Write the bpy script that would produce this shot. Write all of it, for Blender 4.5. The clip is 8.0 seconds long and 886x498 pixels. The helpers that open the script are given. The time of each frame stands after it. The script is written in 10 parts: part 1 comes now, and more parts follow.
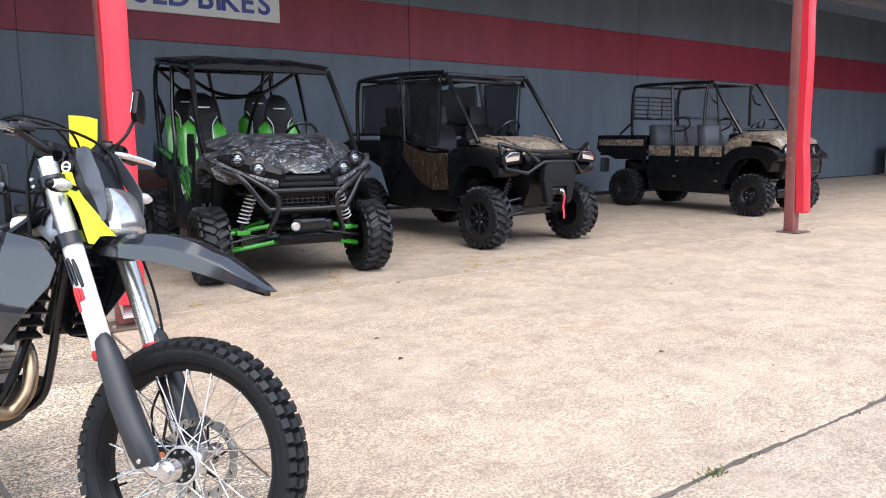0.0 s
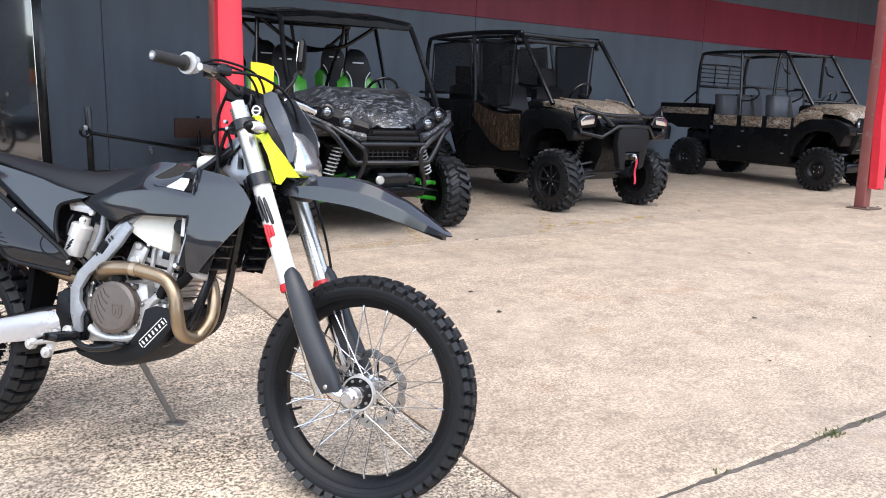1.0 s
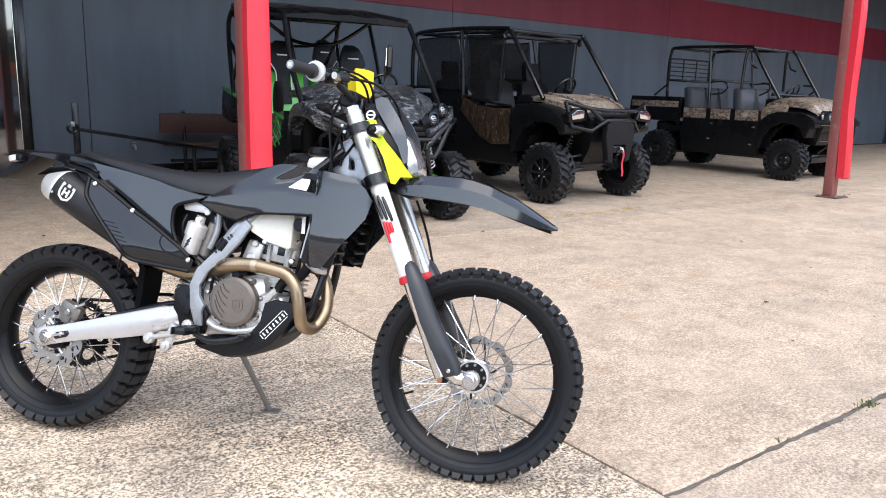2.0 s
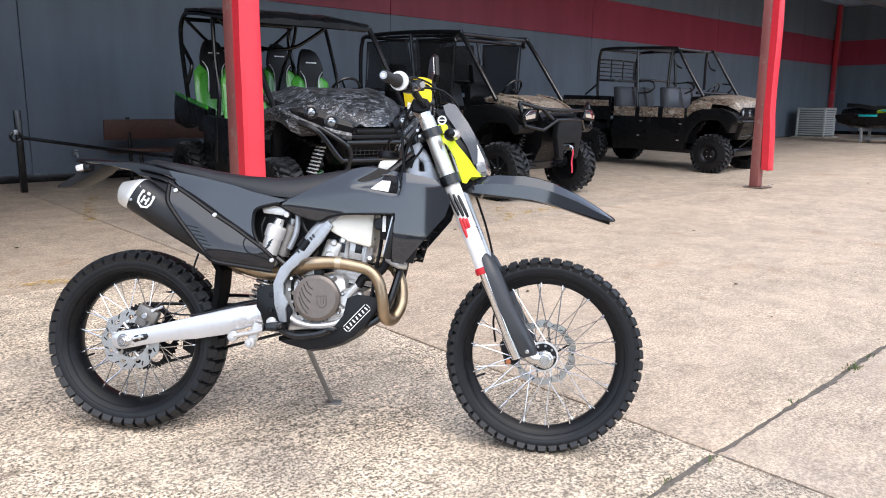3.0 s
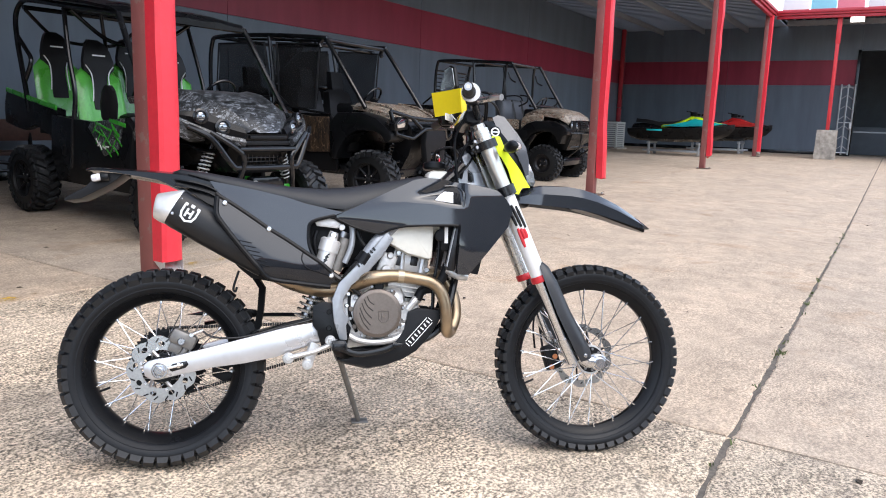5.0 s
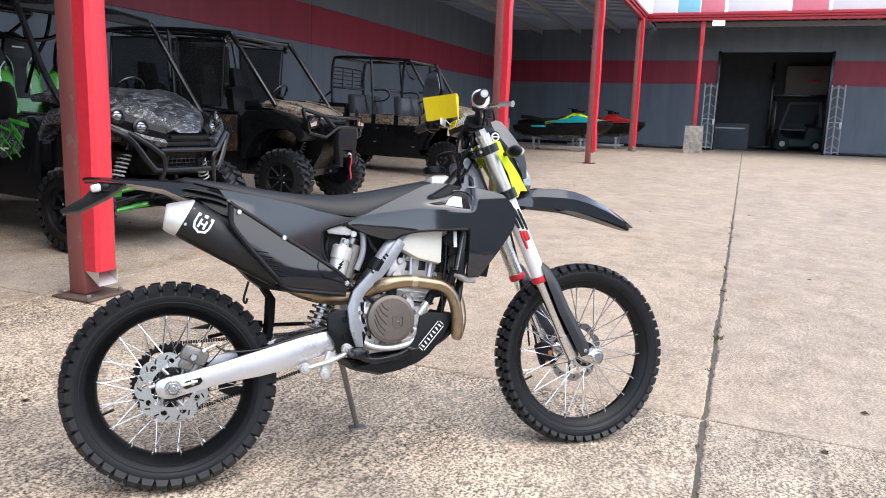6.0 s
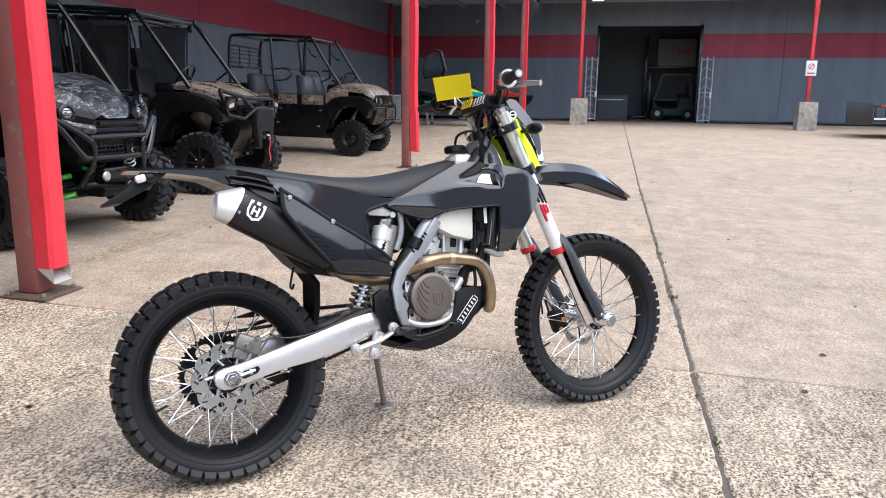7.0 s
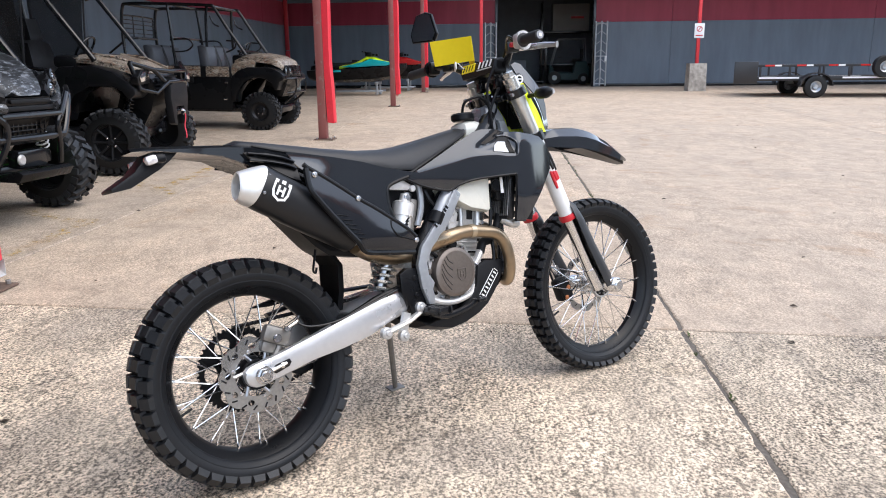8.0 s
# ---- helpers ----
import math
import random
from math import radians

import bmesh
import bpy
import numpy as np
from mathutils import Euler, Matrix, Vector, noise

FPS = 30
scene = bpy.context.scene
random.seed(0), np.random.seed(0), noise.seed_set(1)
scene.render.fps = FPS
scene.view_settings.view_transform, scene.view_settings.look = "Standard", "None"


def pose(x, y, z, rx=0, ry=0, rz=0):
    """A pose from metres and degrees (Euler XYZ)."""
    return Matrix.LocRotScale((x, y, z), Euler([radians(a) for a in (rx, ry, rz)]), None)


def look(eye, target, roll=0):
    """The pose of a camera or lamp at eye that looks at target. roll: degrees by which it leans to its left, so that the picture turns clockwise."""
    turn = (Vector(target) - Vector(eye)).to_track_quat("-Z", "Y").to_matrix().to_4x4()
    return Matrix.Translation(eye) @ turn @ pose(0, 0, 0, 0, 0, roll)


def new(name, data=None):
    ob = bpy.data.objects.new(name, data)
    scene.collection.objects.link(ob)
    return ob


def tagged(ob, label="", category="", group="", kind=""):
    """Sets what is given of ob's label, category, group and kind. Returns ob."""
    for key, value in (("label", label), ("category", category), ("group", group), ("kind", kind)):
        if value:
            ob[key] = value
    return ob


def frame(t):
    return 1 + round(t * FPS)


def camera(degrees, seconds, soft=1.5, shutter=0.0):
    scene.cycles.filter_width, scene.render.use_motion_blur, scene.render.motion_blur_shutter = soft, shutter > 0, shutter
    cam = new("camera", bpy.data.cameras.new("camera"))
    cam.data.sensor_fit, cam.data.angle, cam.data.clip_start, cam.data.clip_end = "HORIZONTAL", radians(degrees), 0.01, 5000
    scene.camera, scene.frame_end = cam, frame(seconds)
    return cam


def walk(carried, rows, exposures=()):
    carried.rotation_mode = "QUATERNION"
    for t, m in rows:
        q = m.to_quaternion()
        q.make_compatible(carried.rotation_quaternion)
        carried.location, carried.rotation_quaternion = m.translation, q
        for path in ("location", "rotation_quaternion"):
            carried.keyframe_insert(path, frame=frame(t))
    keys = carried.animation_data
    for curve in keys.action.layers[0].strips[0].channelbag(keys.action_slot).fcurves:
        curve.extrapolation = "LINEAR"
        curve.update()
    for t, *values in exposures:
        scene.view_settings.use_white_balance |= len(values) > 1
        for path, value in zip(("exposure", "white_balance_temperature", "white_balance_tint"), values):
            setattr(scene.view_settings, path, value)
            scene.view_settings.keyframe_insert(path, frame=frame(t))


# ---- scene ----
# ---------------------------------------------------------------- camera and walk
cam = camera(61.3, 8.0, soft=1.0)
PATH = [
    (0, (0.046, 0.013, 1.241), (1.205, 1.624, 0.986), -0.88),
    (0.5, (-0.194, 0.043, 1.224), (0.892, 1.693, 0.911), 0.46),
    (1, (-0.349, 0.139, 1.223), (0.726, 1.787, 0.866), 1.36),
    (1.5, (-0.543, 0.247, 1.248), (0.568, 1.869, 0.876), 1.54),
    (2, (-0.856, 0.270, 1.252), (0.321, 1.843, 0.876), 1.19),
    (3.5, (-1.629, 0.579, 1.265), (-0.190, 1.919, 0.898), 0.41),
    (4, (-1.809, 0.734, 1.250), (-0.284, 1.977, 0.891), 0.86),
    (4.5, (-1.879, 0.970, 1.255), (-0.270, 2.106, 0.905), 1.40),
    (5, (-1.984, 1.159, 1.260), (-0.293, 2.170, 0.916), 1.85),
    (6.5, (-2.329, 1.787, 1.286), (-0.447, 2.357, 0.922), 1.41),
    (7, (-2.437, 2.033, 1.282), (-0.523, 2.456, 0.883), 0.68),
    (7.5, (-2.467, 2.241, 1.275), (-0.536, 2.521, 0.836), 0.06),
    (8, (-2.379, 2.465, 1.269), (-0.443, 2.619, 0.792), -0.56),
]
walk(cam, [(t, look(eye, target, roll)) for t, eye, target, roll in PATH],
     exposures=[(0, 1.97), (0.3, 1.94), (1.0, 1.85), (2.0, 1.82), (3.5, 1.76), (8.0, 1.61)])

# ---------------------------------------------------------------- world and sun: bright overcast
world = bpy.data.worlds.new("overcast_sky")
scene.world = world
world.use_nodes = True
wn, wl = world.node_tree.nodes, world.node_tree.links
sky = wn.new("ShaderNodeTexSky")
sky.sky_type = "NISHITA"
sky.sun_disc = False
sky.sun_elevation = radians(58)
sky.sun_rotation = radians(200)
sky.dust_density = 1.2
veil = wn.new("ShaderNodeHueSaturation")
veil.inputs["Saturation"].default_value = 0.65
wl.new(sky.outputs[0], veil.inputs["Color"])
wl.new(veil.outputs[0], wn["Background"].inputs["Color"])
wn["Background"].inputs["Strength"].default_value = 0.15
sun = new("sun", bpy.data.lights.new("sun", "SUN"))
sun.data.energy, sun.data.angle, sun.data.color = 0.6, radians(70), (1.0, 0.93, 0.84)
sun.matrix_world = look((0, 0, 0), (0.18, 0.5, -0.85))
# ---------------------------------------------------------------- mesh helpers
SLOPE = Matrix.Rotation(radians(1.32), 4, "X")   # the apron falls away from the building


def ground_z(x, y):
    """Height of the paving: a fall towards the street, flattening and rising to the far building."""
    u = min(max((x - 9.0) / 20.0, 0.0), 1.0)
    return 0.02305 * y * (1 - u) + 0.37 * u


def finish(bm, smooth=35.0):
    bmesh.ops.recalc_face_normals(bm, faces=bm.faces)
    me = bpy.data.meshes.new("mesh")
    bm.to_mesh(me)
    bm.free()
    if smooth:
        me.polygons.foreach_set("use_smooth", [True] * len(me.polygons))
        me.set_sharp_from_angle(angle=radians(smooth))
    return me


def part(name, bm, material, parent=None, label="", smooth=35.0, at=None):
    """One mesh object from a bmesh (or a ready mesh), under a thing or a part."""
    me = bm if isinstance(bm, bpy.types.Mesh) else finish(bm, smooth)
    me.name = name
    if material and not me.materials:
        me.materials.append(material)
    ob = new(name, me)
    if parent:
        ob.parent = parent
    if at is not None:
        ob.matrix_basis = at
    if label:
        ob["label"] = label
    return ob


def thing(name, m, label, category, group="", kind=""):
    ob = new(name)
    ob.empty_display_size = 0.2
    ob.matrix_basis = m
    return tagged(ob, label, category, group, kind)


def add(bm, other):
    me = bpy.data.meshes.new("tmp")
    other.to_mesh(me)
    other.free()
    bm.from_mesh(me)
    bpy.data.meshes.remove(me)
    return bm


def BM():
    return bmesh.new()


def box(bm, c, s, bevel=0.0, rot=None, taper=None):
    """A box of size s at c; rot: Euler degrees; taper: (x, y) scale of its top."""
    b = BM()
    bmesh.ops.create_cube(b, size=1)
    for v in b.verts:
        if taper and v.co.z > 0:
            v.co.x *= taper[0]
            v.co.y *= taper[1]
        v.co = Vector((v.co.x * s[0], v.co.y * s[1], v.co.z * s[2]))
    if bevel:
        bmesh.ops.bevel(b, geom=b.edges[:], offset=bevel, segments=2, profile=0.5, affect="EDGES")
    m = Matrix.Translation(c)
    if rot:
        m = m @ Euler([radians(a) for a in rot]).to_matrix().to_4x4()
    b.transform(m)
    return add(bm, b)


def curve(pts, k=6, closed=False):
    """Catmull-Rom through pts."""
    p = [Vector(q) for q in pts]
    n = len(p)
    out = []
    for i in range(n if closed else n - 1):
        if closed:
            a, b, c, d = p[i - 1], p[i], p[(i + 1) % n], p[(i + 2) % n]
        else:
            a, b, c, d = p[max(i - 1, 0)], p[i], p[i + 1], p[min(i + 2, n - 1)]
        for j in range(k):
            t = j / k
            out.append(0.5 * ((2 * b) + (c - a) * t + (2 * a - 5 * b + 4 * c - d) * t * t + (3 * b - a - 3 * c + d) * t ** 3))
    if not closed:
        out.append(p[-1])
    return out


def tube(bm, pts, r, n=10, closed=False, flat=None):
    """A pipe along pts; r: a radius or one a point; flat: (wide, high) factors."""
    p = [Vector(q) for q in pts]
    m = len(p)
    rs = r if isinstance(r, (list, tuple)) else [r] * m
    tan = []
    for i in range(m):
        a = p[i - 1] if (i > 0 or closed) else p[i]
        b = p[(i + 1) % m] if (i < m - 1 or closed) else p[i]
        tan.append((b - a).normalized())
    ref = Vector((0, 0, 1)) if abs(tan[0].z) < 0.9 else Vector((0, 1, 0))
    u = tan[0].cross(ref).normalized()
    rings = []
    for i in range(m):
        u = (u - tan[i] * u.dot(tan[i]))
        u = u.normalized() if u.length > 1e-6 else tan[i].orthogonal().normalized()
        w = tan[i].cross(u)
        fw, fh = flat or (1, 1)
        rings.append([bm.verts.new(p[i] + (u * math.cos(2 * math.pi * j / n) * fw + w * math.sin(2 * math.pi * j / n) * fh) * rs[i]) for j in range(n)])
    for i in range(m if closed else m - 1):
        a, b = rings[i], rings[(i + 1) % m]
        for j in range(n):
            bm.faces.new((a[j], a[(j + 1) % n], b[(j + 1) % n], b[j]))
    if not closed:
        bm.faces.new(rings[0][::-1])
        bm.faces.new(rings[-1])
    return bm


def rod(bm, a, b, r, n=10, r2=None):
    return tube(bm, [a, b], [r, r if r2 is None else r2], n)


def loft(bm, rings, closed=True, caps=True):
    """Skin over rings of equally many points."""
    vs = [[bm.verts.new(Vector(q)) for q in ring] for ring in rings]
    n = len(vs[0])
    for a, b in zip(vs, vs[1:]):
        for j in range(n if closed else n - 1):
            bm.faces.new((a[j], a[(j + 1) % n], b[(j + 1) % n], b[j]))
    if caps and closed:
        bm.faces.new(vs[0][::-1])
        bm.faces.new(vs[-1])
    return bm


def lathe(bm, profile, n=48, axis="Y", c=(0, 0, 0), closed=True):
    """Turns (radius, along) about an axis through c."""
    rings = []
    for i in range(n):
        a = 2 * math.pi * i / n
        ring = []
        for r, h in profile:
            x, z = r * math.cos(a), r * math.sin(a)
            q = {"Y": (x, h, z), "Z": (x, z, h), "X": (h, x, z)}[axis]
            ring.append(bm.verts.new(Vector(c) + Vector(q)))
        rings.append(ring)
    m = len(profile)
    for i in range(n):
        a, b = rings[i], rings[(i + 1) % n]
        for j in range(m if closed else m - 1):
            bm.faces.new((a[j], a[(j + 1) % m], b[(j + 1) % m], b[j]))
    return bm


def disc(bm, c, r, h, axis="Y", n=32, bevel=0.0):
    """A short cylinder, centred on c, with a chamfer."""
    b = min(bevel, h / 2 - 1e-4, r / 2)
    prof = [(r - b, -h / 2), (r, -h / 2 + b), (r, h / 2 - b), (r - b, h / 2)] if b > 0 else [(r, -h / 2), (r, h / 2)]
    rings = []
    for q, hh in prof:
        ring = []
        for i in range(n):
            a = 2 * math.pi * i / n
            x, z = q * math.cos(a), q * math.sin(a)
            ring.append(Vector(c) + Vector({"Y": (x, hh, z), "Z": (x, z, hh), "X": (hh, x, z)}[axis]))
        rings.append(ring)
    return loft(bm, rings)


def plate(bm, outline, y0, y1, bevel=0.0, holes=()):
    """A flat plate in the xz plane from y0 to y1 with a given outline; bevelled rims."""
    b = BM()
    vs = [b.verts.new((x, y0, z)) for x, z in outline]
    es = [b.edges.new((vs[i], vs[(i + 1) % len(vs)])) for i in range(len(vs))]
    for hole in holes:
        hv = [b.verts.new((x, y0, z)) for x, z in hole]
        es += [b.edges.new((hv[i], hv[(i + 1) % len(hv)])) for i in range(len(hv))]
    if holes:
        bmesh.ops.triangle_fill(b, edges=es, use_beauty=True)
        fs = b.faces[:]
    else:
        fs = [b.faces.new(vs)]
    r = bmesh.ops.extrude_face_region(b, geom=fs)
    for v in r["geom"]:
        if isinstance(v, bmesh.types.BMVert):
            v.co.y = y1
    bmesh.ops.recalc_face_normals(b, faces=b.faces)
    if bevel:
        rim = [e for e in b.edges if len(e.link_faces) == 2 and e.calc_face_angle(0) > 0.8]
        bmesh.ops.bevel(b, geom=rim, offset=bevel, segments=2, profile=0.6, affect="EDGES")
    return add(bm, b)


def skin(bm, outline, depth, thick=0.004, step=0.03):
    """A thin moulded panel: an outline in the xz plane, bent by depth(x, z) and given a thickness."""
    b = BM()
    pts = []
    for i in range(len(outline)):
        a, c = Vector(outline[i]), Vector(outline[(i + 1) % len(outline)])
        k = max(1, int((c - a).length / step))
        pts += [a.lerp(c, j / k) for j in range(k)]
    vs = [b.verts.new((p[0], 0, p[1])) for p in pts]
    es = [b.edges.new((vs[i], vs[(i + 1) % len(vs)])) for i in range(len(vs))]
    x0, x1 = min(p[0] for p in pts), max(p[0] for p in pts)
    z0, z1 = min(p[1] for p in pts), max(p[1] for p in pts)
    face = b.faces.new(vs)
    for axis, lo, hi in ((0, x0, x1), (2, z0, z1)):
        k = int((hi - lo) / step)
        for i in range(1, k + 1):
            co, no = [0, 0, 0], [0, 0, 0]
            co[axis] = lo + (hi - lo) * i / (k + 1)
            no[axis] = 1
            bmesh.ops.bisect_plane(b, geom=b.verts[:] + b.edges[:] + b.faces[:], plane_co=co, plane_no=no, dist=1e-5)
    for v in b.verts:
        v.co.y = depth(v.co.x, v.co.z)
    bmesh.ops.recalc_face_normals(b, faces=b.faces)
    bmesh.ops.solidify(b, geom=b.faces[:], thickness=thick)
    return add(bm, b)


def text_mesh(body, size, depth=0.004):
    cu = bpy.data.curves.new("lettering", "FONT")
    cu.body, cu.size, cu.extrude, cu.offset = body, size, depth, size * 0.022
    ob = bpy.data.objects.new("lettering", cu)
    scene.collection.objects.link(ob)
    me = bpy.data.meshes.new_from_object(ob.evaluated_get(bpy.context.evaluated_depsgraph_get()))
    bpy.data.objects.remove(ob)
    return me
# ---------------------------------------------------------------- materials
def mat(name, colour, rough=0.5, metal=0.0, grain=60.0, vary=0.12, bump=0.0, blot=3.0, coat=0.0, each=0.0, rvary=0.1, spec=0.5):
    """A surface with tone that varies at two scales, uneven gloss and a fine relief."""
    m = bpy.data.materials.new(name)
    m.use_nodes = True
    n, l = m.node_tree.nodes, m.node_tree.links
    p = n["Principled BSDF"]
    co = n.new("ShaderNodeTexCoord")
    fine, broad = n.new("ShaderNodeTexNoise"), n.new("ShaderNodeTexNoise")
    fine.inputs["Scale"].default_value, broad.inputs["Scale"].default_value = grain, blot
    fine.inputs["Detail"].default_value, broad.inputs["Detail"].default_value = 4, 5
    for t in (fine, broad):
        l.new(co.outputs["Object"], t.inputs["Vector"])
    mix = n.new("ShaderNodeMath")
    mix.operation = "ADD"
    l.new(fine.outputs[0], mix.inputs[0])
    l.new(broad.outputs[0], mix.inputs[1])
    rng = n.new("ShaderNodeMapRange")
    rng.inputs["From Min"].default_value, rng.inputs["From Max"].default_value = 0.6, 1.4
    rng.inputs["To Min"].default_value, rng.inputs["To Max"].default_value = 1 - vary, 1 + vary
    l.new(mix.outputs[0], rng.inputs["Value"])
    hsv = n.new("ShaderNodeHueSaturation")
    hsv.inputs["Color"].default_value = (*colour, 1)
    last = rng.outputs[0]
    if each:
        info = n.new("ShaderNodeObjectInfo")
        er = n.new("ShaderNodeMapRange")
        er.inputs["To Min"].default_value, er.inputs["To Max"].default_value = 1 - each, 1 + each
        l.new(info.outputs["Random"], er.inputs["Value"])
        mul = n.new("ShaderNodeMath")
        mul.operation = "MULTIPLY"
        l.new(er.outputs[0], mul.inputs[0])
        l.new(last, mul.inputs[1])
        last = mul.outputs[0]
    l.new(last, hsv.inputs["Value"])
    l.new(hsv.outputs[0], p.inputs["Base Color"])
    rr = n.new("ShaderNodeMapRange")
    rr.inputs["From Min"].default_value, rr.inputs["From Max"].default_value = 0.3, 0.7
    rr.inputs["To Min"].default_value, rr.inputs["To Max"].default_value = max(rough - rvary, 0.02), min(rough + rvary, 1)
    l.new(broad.outputs[0], rr.inputs["Value"])
    l.new(rr.outputs[0], p.inputs["Roughness"])
    p.inputs["Metallic"].default_value = metal
    p.inputs["Specular IOR Level"].default_value = spec
    p.inputs["Coat Weight"].default_value = coat
    p.inputs["Coat Roughness"].default_value = 0.08
    if bump:
        b = n.new("ShaderNodeBump")
        b.inputs["Strength"].default_value = 1.0
        b.inputs["Distance"].default_value = bump
        l.new(fine.outputs[0], b.inputs["Height"])
        l.new(b.outputs[0], p.inputs["Normal"])
    return m


def ramp_mat(name, build, rough=0.5, coat=0.0):
    m = bpy.data.materials.new(name)
    m.use_nodes = True
    n, l = m.node_tree.nodes, m.node_tree.links
    p = n["Principled BSDF"]
    p.inputs["Roughness"].default_value = rough
    p.inputs["Coat Weight"].default_value = coat
    build(n, l, p)
    return m


def ramp(n, stops, interp="LINEAR"):
    r = n.new("ShaderNodeValToRGB")
    r.color_ramp.interpolation = interp
    e = r.color_ramp.elements
    while len(e) < len(stops):
        e.new(0.5)
    for q, (pos, col) in zip(e, stops):
        q.position, q.color = pos, (*col, 1)
    return r


def noise_tex(n, l, vec, scale, detail=5, rough=0.6, dist=0.0):
    t = n.new("ShaderNodeTexNoise")
    t.inputs["Scale"].default_value, t.inputs["Detail"].default_value = scale, detail
    t.inputs["Roughness"].default_value, t.inputs["Distortion"].default_value = rough, dist
    l.new(vec, t.inputs["Vector"])
    return t


def mixer(n, l, a, b, fac, mode="MIX"):
    m = n.new("ShaderNodeMix")
    m.data_type, m.blend_type = "RGBA", mode
    for sock, val in ((m.inputs[0], fac), (m.inputs[6], a), (m.inputs[7], b)):
        if isinstance(val, (int, float)):
            sock.default_value = val
        elif isinstance(val, tuple):
            sock.default_value = (*val, 1)
        else:
            l.new(val, sock)
    return m.outputs[2]


def concrete(speckle, pale, tint):
    """Old worn concrete: tan and grey tone, dark and pale aggregate, stains, each slab its own tone."""
    def build(n, l, p):
        g = n.new("ShaderNodeNewGeometry").outputs["Position"]
        blot = noise_tex(n, l, g, 0.7, 6, 0.62, 0.4)
        mid = noise_tex(n, l, g, 5.0, 6, 0.7)
        fine = noise_tex(n, l, g, 88.0, 3, 0.75)
        brush = n.new("ShaderNodeMapping")
        brush.inputs["Scale"].default_value = (0.45, 1.0, 1.0)
        l.new(g, brush.inputs["Vector"])
        grit = noise_tex(n, l, brush.outputs[0], 36.0, 4, 0.75)
        calm = 0.5 if speckle < 0.7 else 1.0
        base = ramp(n, [(0.30, tuple(c * (1 - 0.16 * calm) for c in pale)), (0.50, pale), (0.72, tuple(c * (1 + 0.12 * calm) for c in pale))])
        l.new(blot.outputs[0], base.inputs[0])
        patch = noise_tex(n, l, brush.outputs[0], 2.1, 6, 0.62, 0.5)
        pr = ramp(n, [(0.36, tuple(1 - (speckle - 0.40) * q for q in (0.55, 0.54, 0.52))), (0.47, tuple(1 - (speckle - 0.40) * q for q in (0.20, 0.20, 0.22))), (0.60, (1.06, 1.05, 1.04))])
        l.new(patch.outputs[0], pr.inputs[0])
        m1 = ramp(n, [(0.32, (0.78, 0.77, 0.76)), (0.60, (1.05, 1.04, 1.03))])
        l.new(mid.outputs[0], m1.inputs[0])
        c = mixer(n, l, mixer(n, l, base.outputs[0], pr.outputs[0], 1.0, "MULTIPLY"), m1.outputs[0], 1.0, "MULTIPLY")
        wear = noise_tex(n, l, g, 1.1, 5, 0.65)
        wr = ramp(n, [(0.34, (0.55 * speckle,) * 3), (0.60, (speckle,) * 3)])
        l.new(wear.outputs[0], wr.inputs[0])
        st = ramp(n, [(0.405, (0.08, 0.075, 0.07)), (0.465, (0.58, 0.56, 0.53)), (0.515, (1.04, 1.03, 1.01)), (0.60, (1.62, 1.58, 1.51))])
        l.new(fine.outputs[0], st.inputs[0])
        sg = ramp(n, [(0.34, (0.35, 0.33, 0.31)), (0.46, (0.92, 0.91, 0.90)), (0.60, (1.12, 1.11, 1.10))])
        l.new(grit.outputs[0], sg.inputs[0])
        c2 = mixer(n, l, mixer(n, l, c, st.outputs[0], 1.0, "MULTIPLY"), sg.outputs[0], 1.0, "MULTIPLY")
        c = mixer(n, l, c, c2, wr.outputs[0])
        stain = noise_tex(n, l, g, 1.9, 4, 0.55, 1.0)
        sr = ramp(n, [(0.60, (1, 1, 1)), (0.74, tint)])
        l.new(stain.outputs[0], sr.inputs[0])
        c = mixer(n, l, c, sr.outputs[0], 1.0, "MULTIPLY")
        info = n.new("ShaderNodeObjectInfo")
        tone = ramp(n, [(0.0, (0.93, 0.94, 0.95)), (1.0, (1.05, 1.03, 1.0))])
        l.new(info.outputs["Random"], tone.inputs[0])
        c = mixer(n, l, c, tone.outputs[0], 1.0, "MULTIPLY")
        l.new(c, p.inputs["Base Color"])
        both_ = n.new("ShaderNodeMath")
        both_.operation = "ADD"
        l.new(fine.outputs[0], both_.inputs[0])
        l.new(grit.outputs[0], both_.inputs[1])
        b = n.new("ShaderNodeBump")
        b.inputs["Distance"].default_value = 0.003 + 0.003 * speckle
        b.inputs["Strength"].default_value = 0.8
        l.new(both_.outputs[0], b.inputs["Height"])
        l.new(b.outputs[0], p.inputs["Normal"])
    return build


def camo(dark, mids, scale, stretch):
    """Printed camouflage: dark ground, layers of crisp flecks in several tones."""
    def build(n, l, p):
        co = n.new("ShaderNodeTexCoord")
        c = dark
        for k, (tone, cut) in enumerate(mids):
            mp = n.new("ShaderNodeMapping")
            mp.inputs["Scale"].default_value = stretch
            mp.inputs["Rotation"].default_value = (0.3 * k, 0.2 * k, 0.5 + 0.7 * k)
            mp.inputs["Location"].default_value = (3.1 * k, 1.7 * k, 2.3 * k)
            l.new(co.outputs["Object"], mp.inputs["Vector"])
            a = noise_tex(n, l, mp.outputs[0], scale * (1 + 0.25 * k), 4, 0.62, 1.4)
            r = ramp(n, [(cut, (0, 0, 0)), (cut + 0.025, (1, 1, 1))])
            l.new(a.outputs[0], r.inputs[0])
            c = mixer(n, l, c, tone, r.outputs[0])
        l.new(c, p.inputs["Base Color"])
    return build


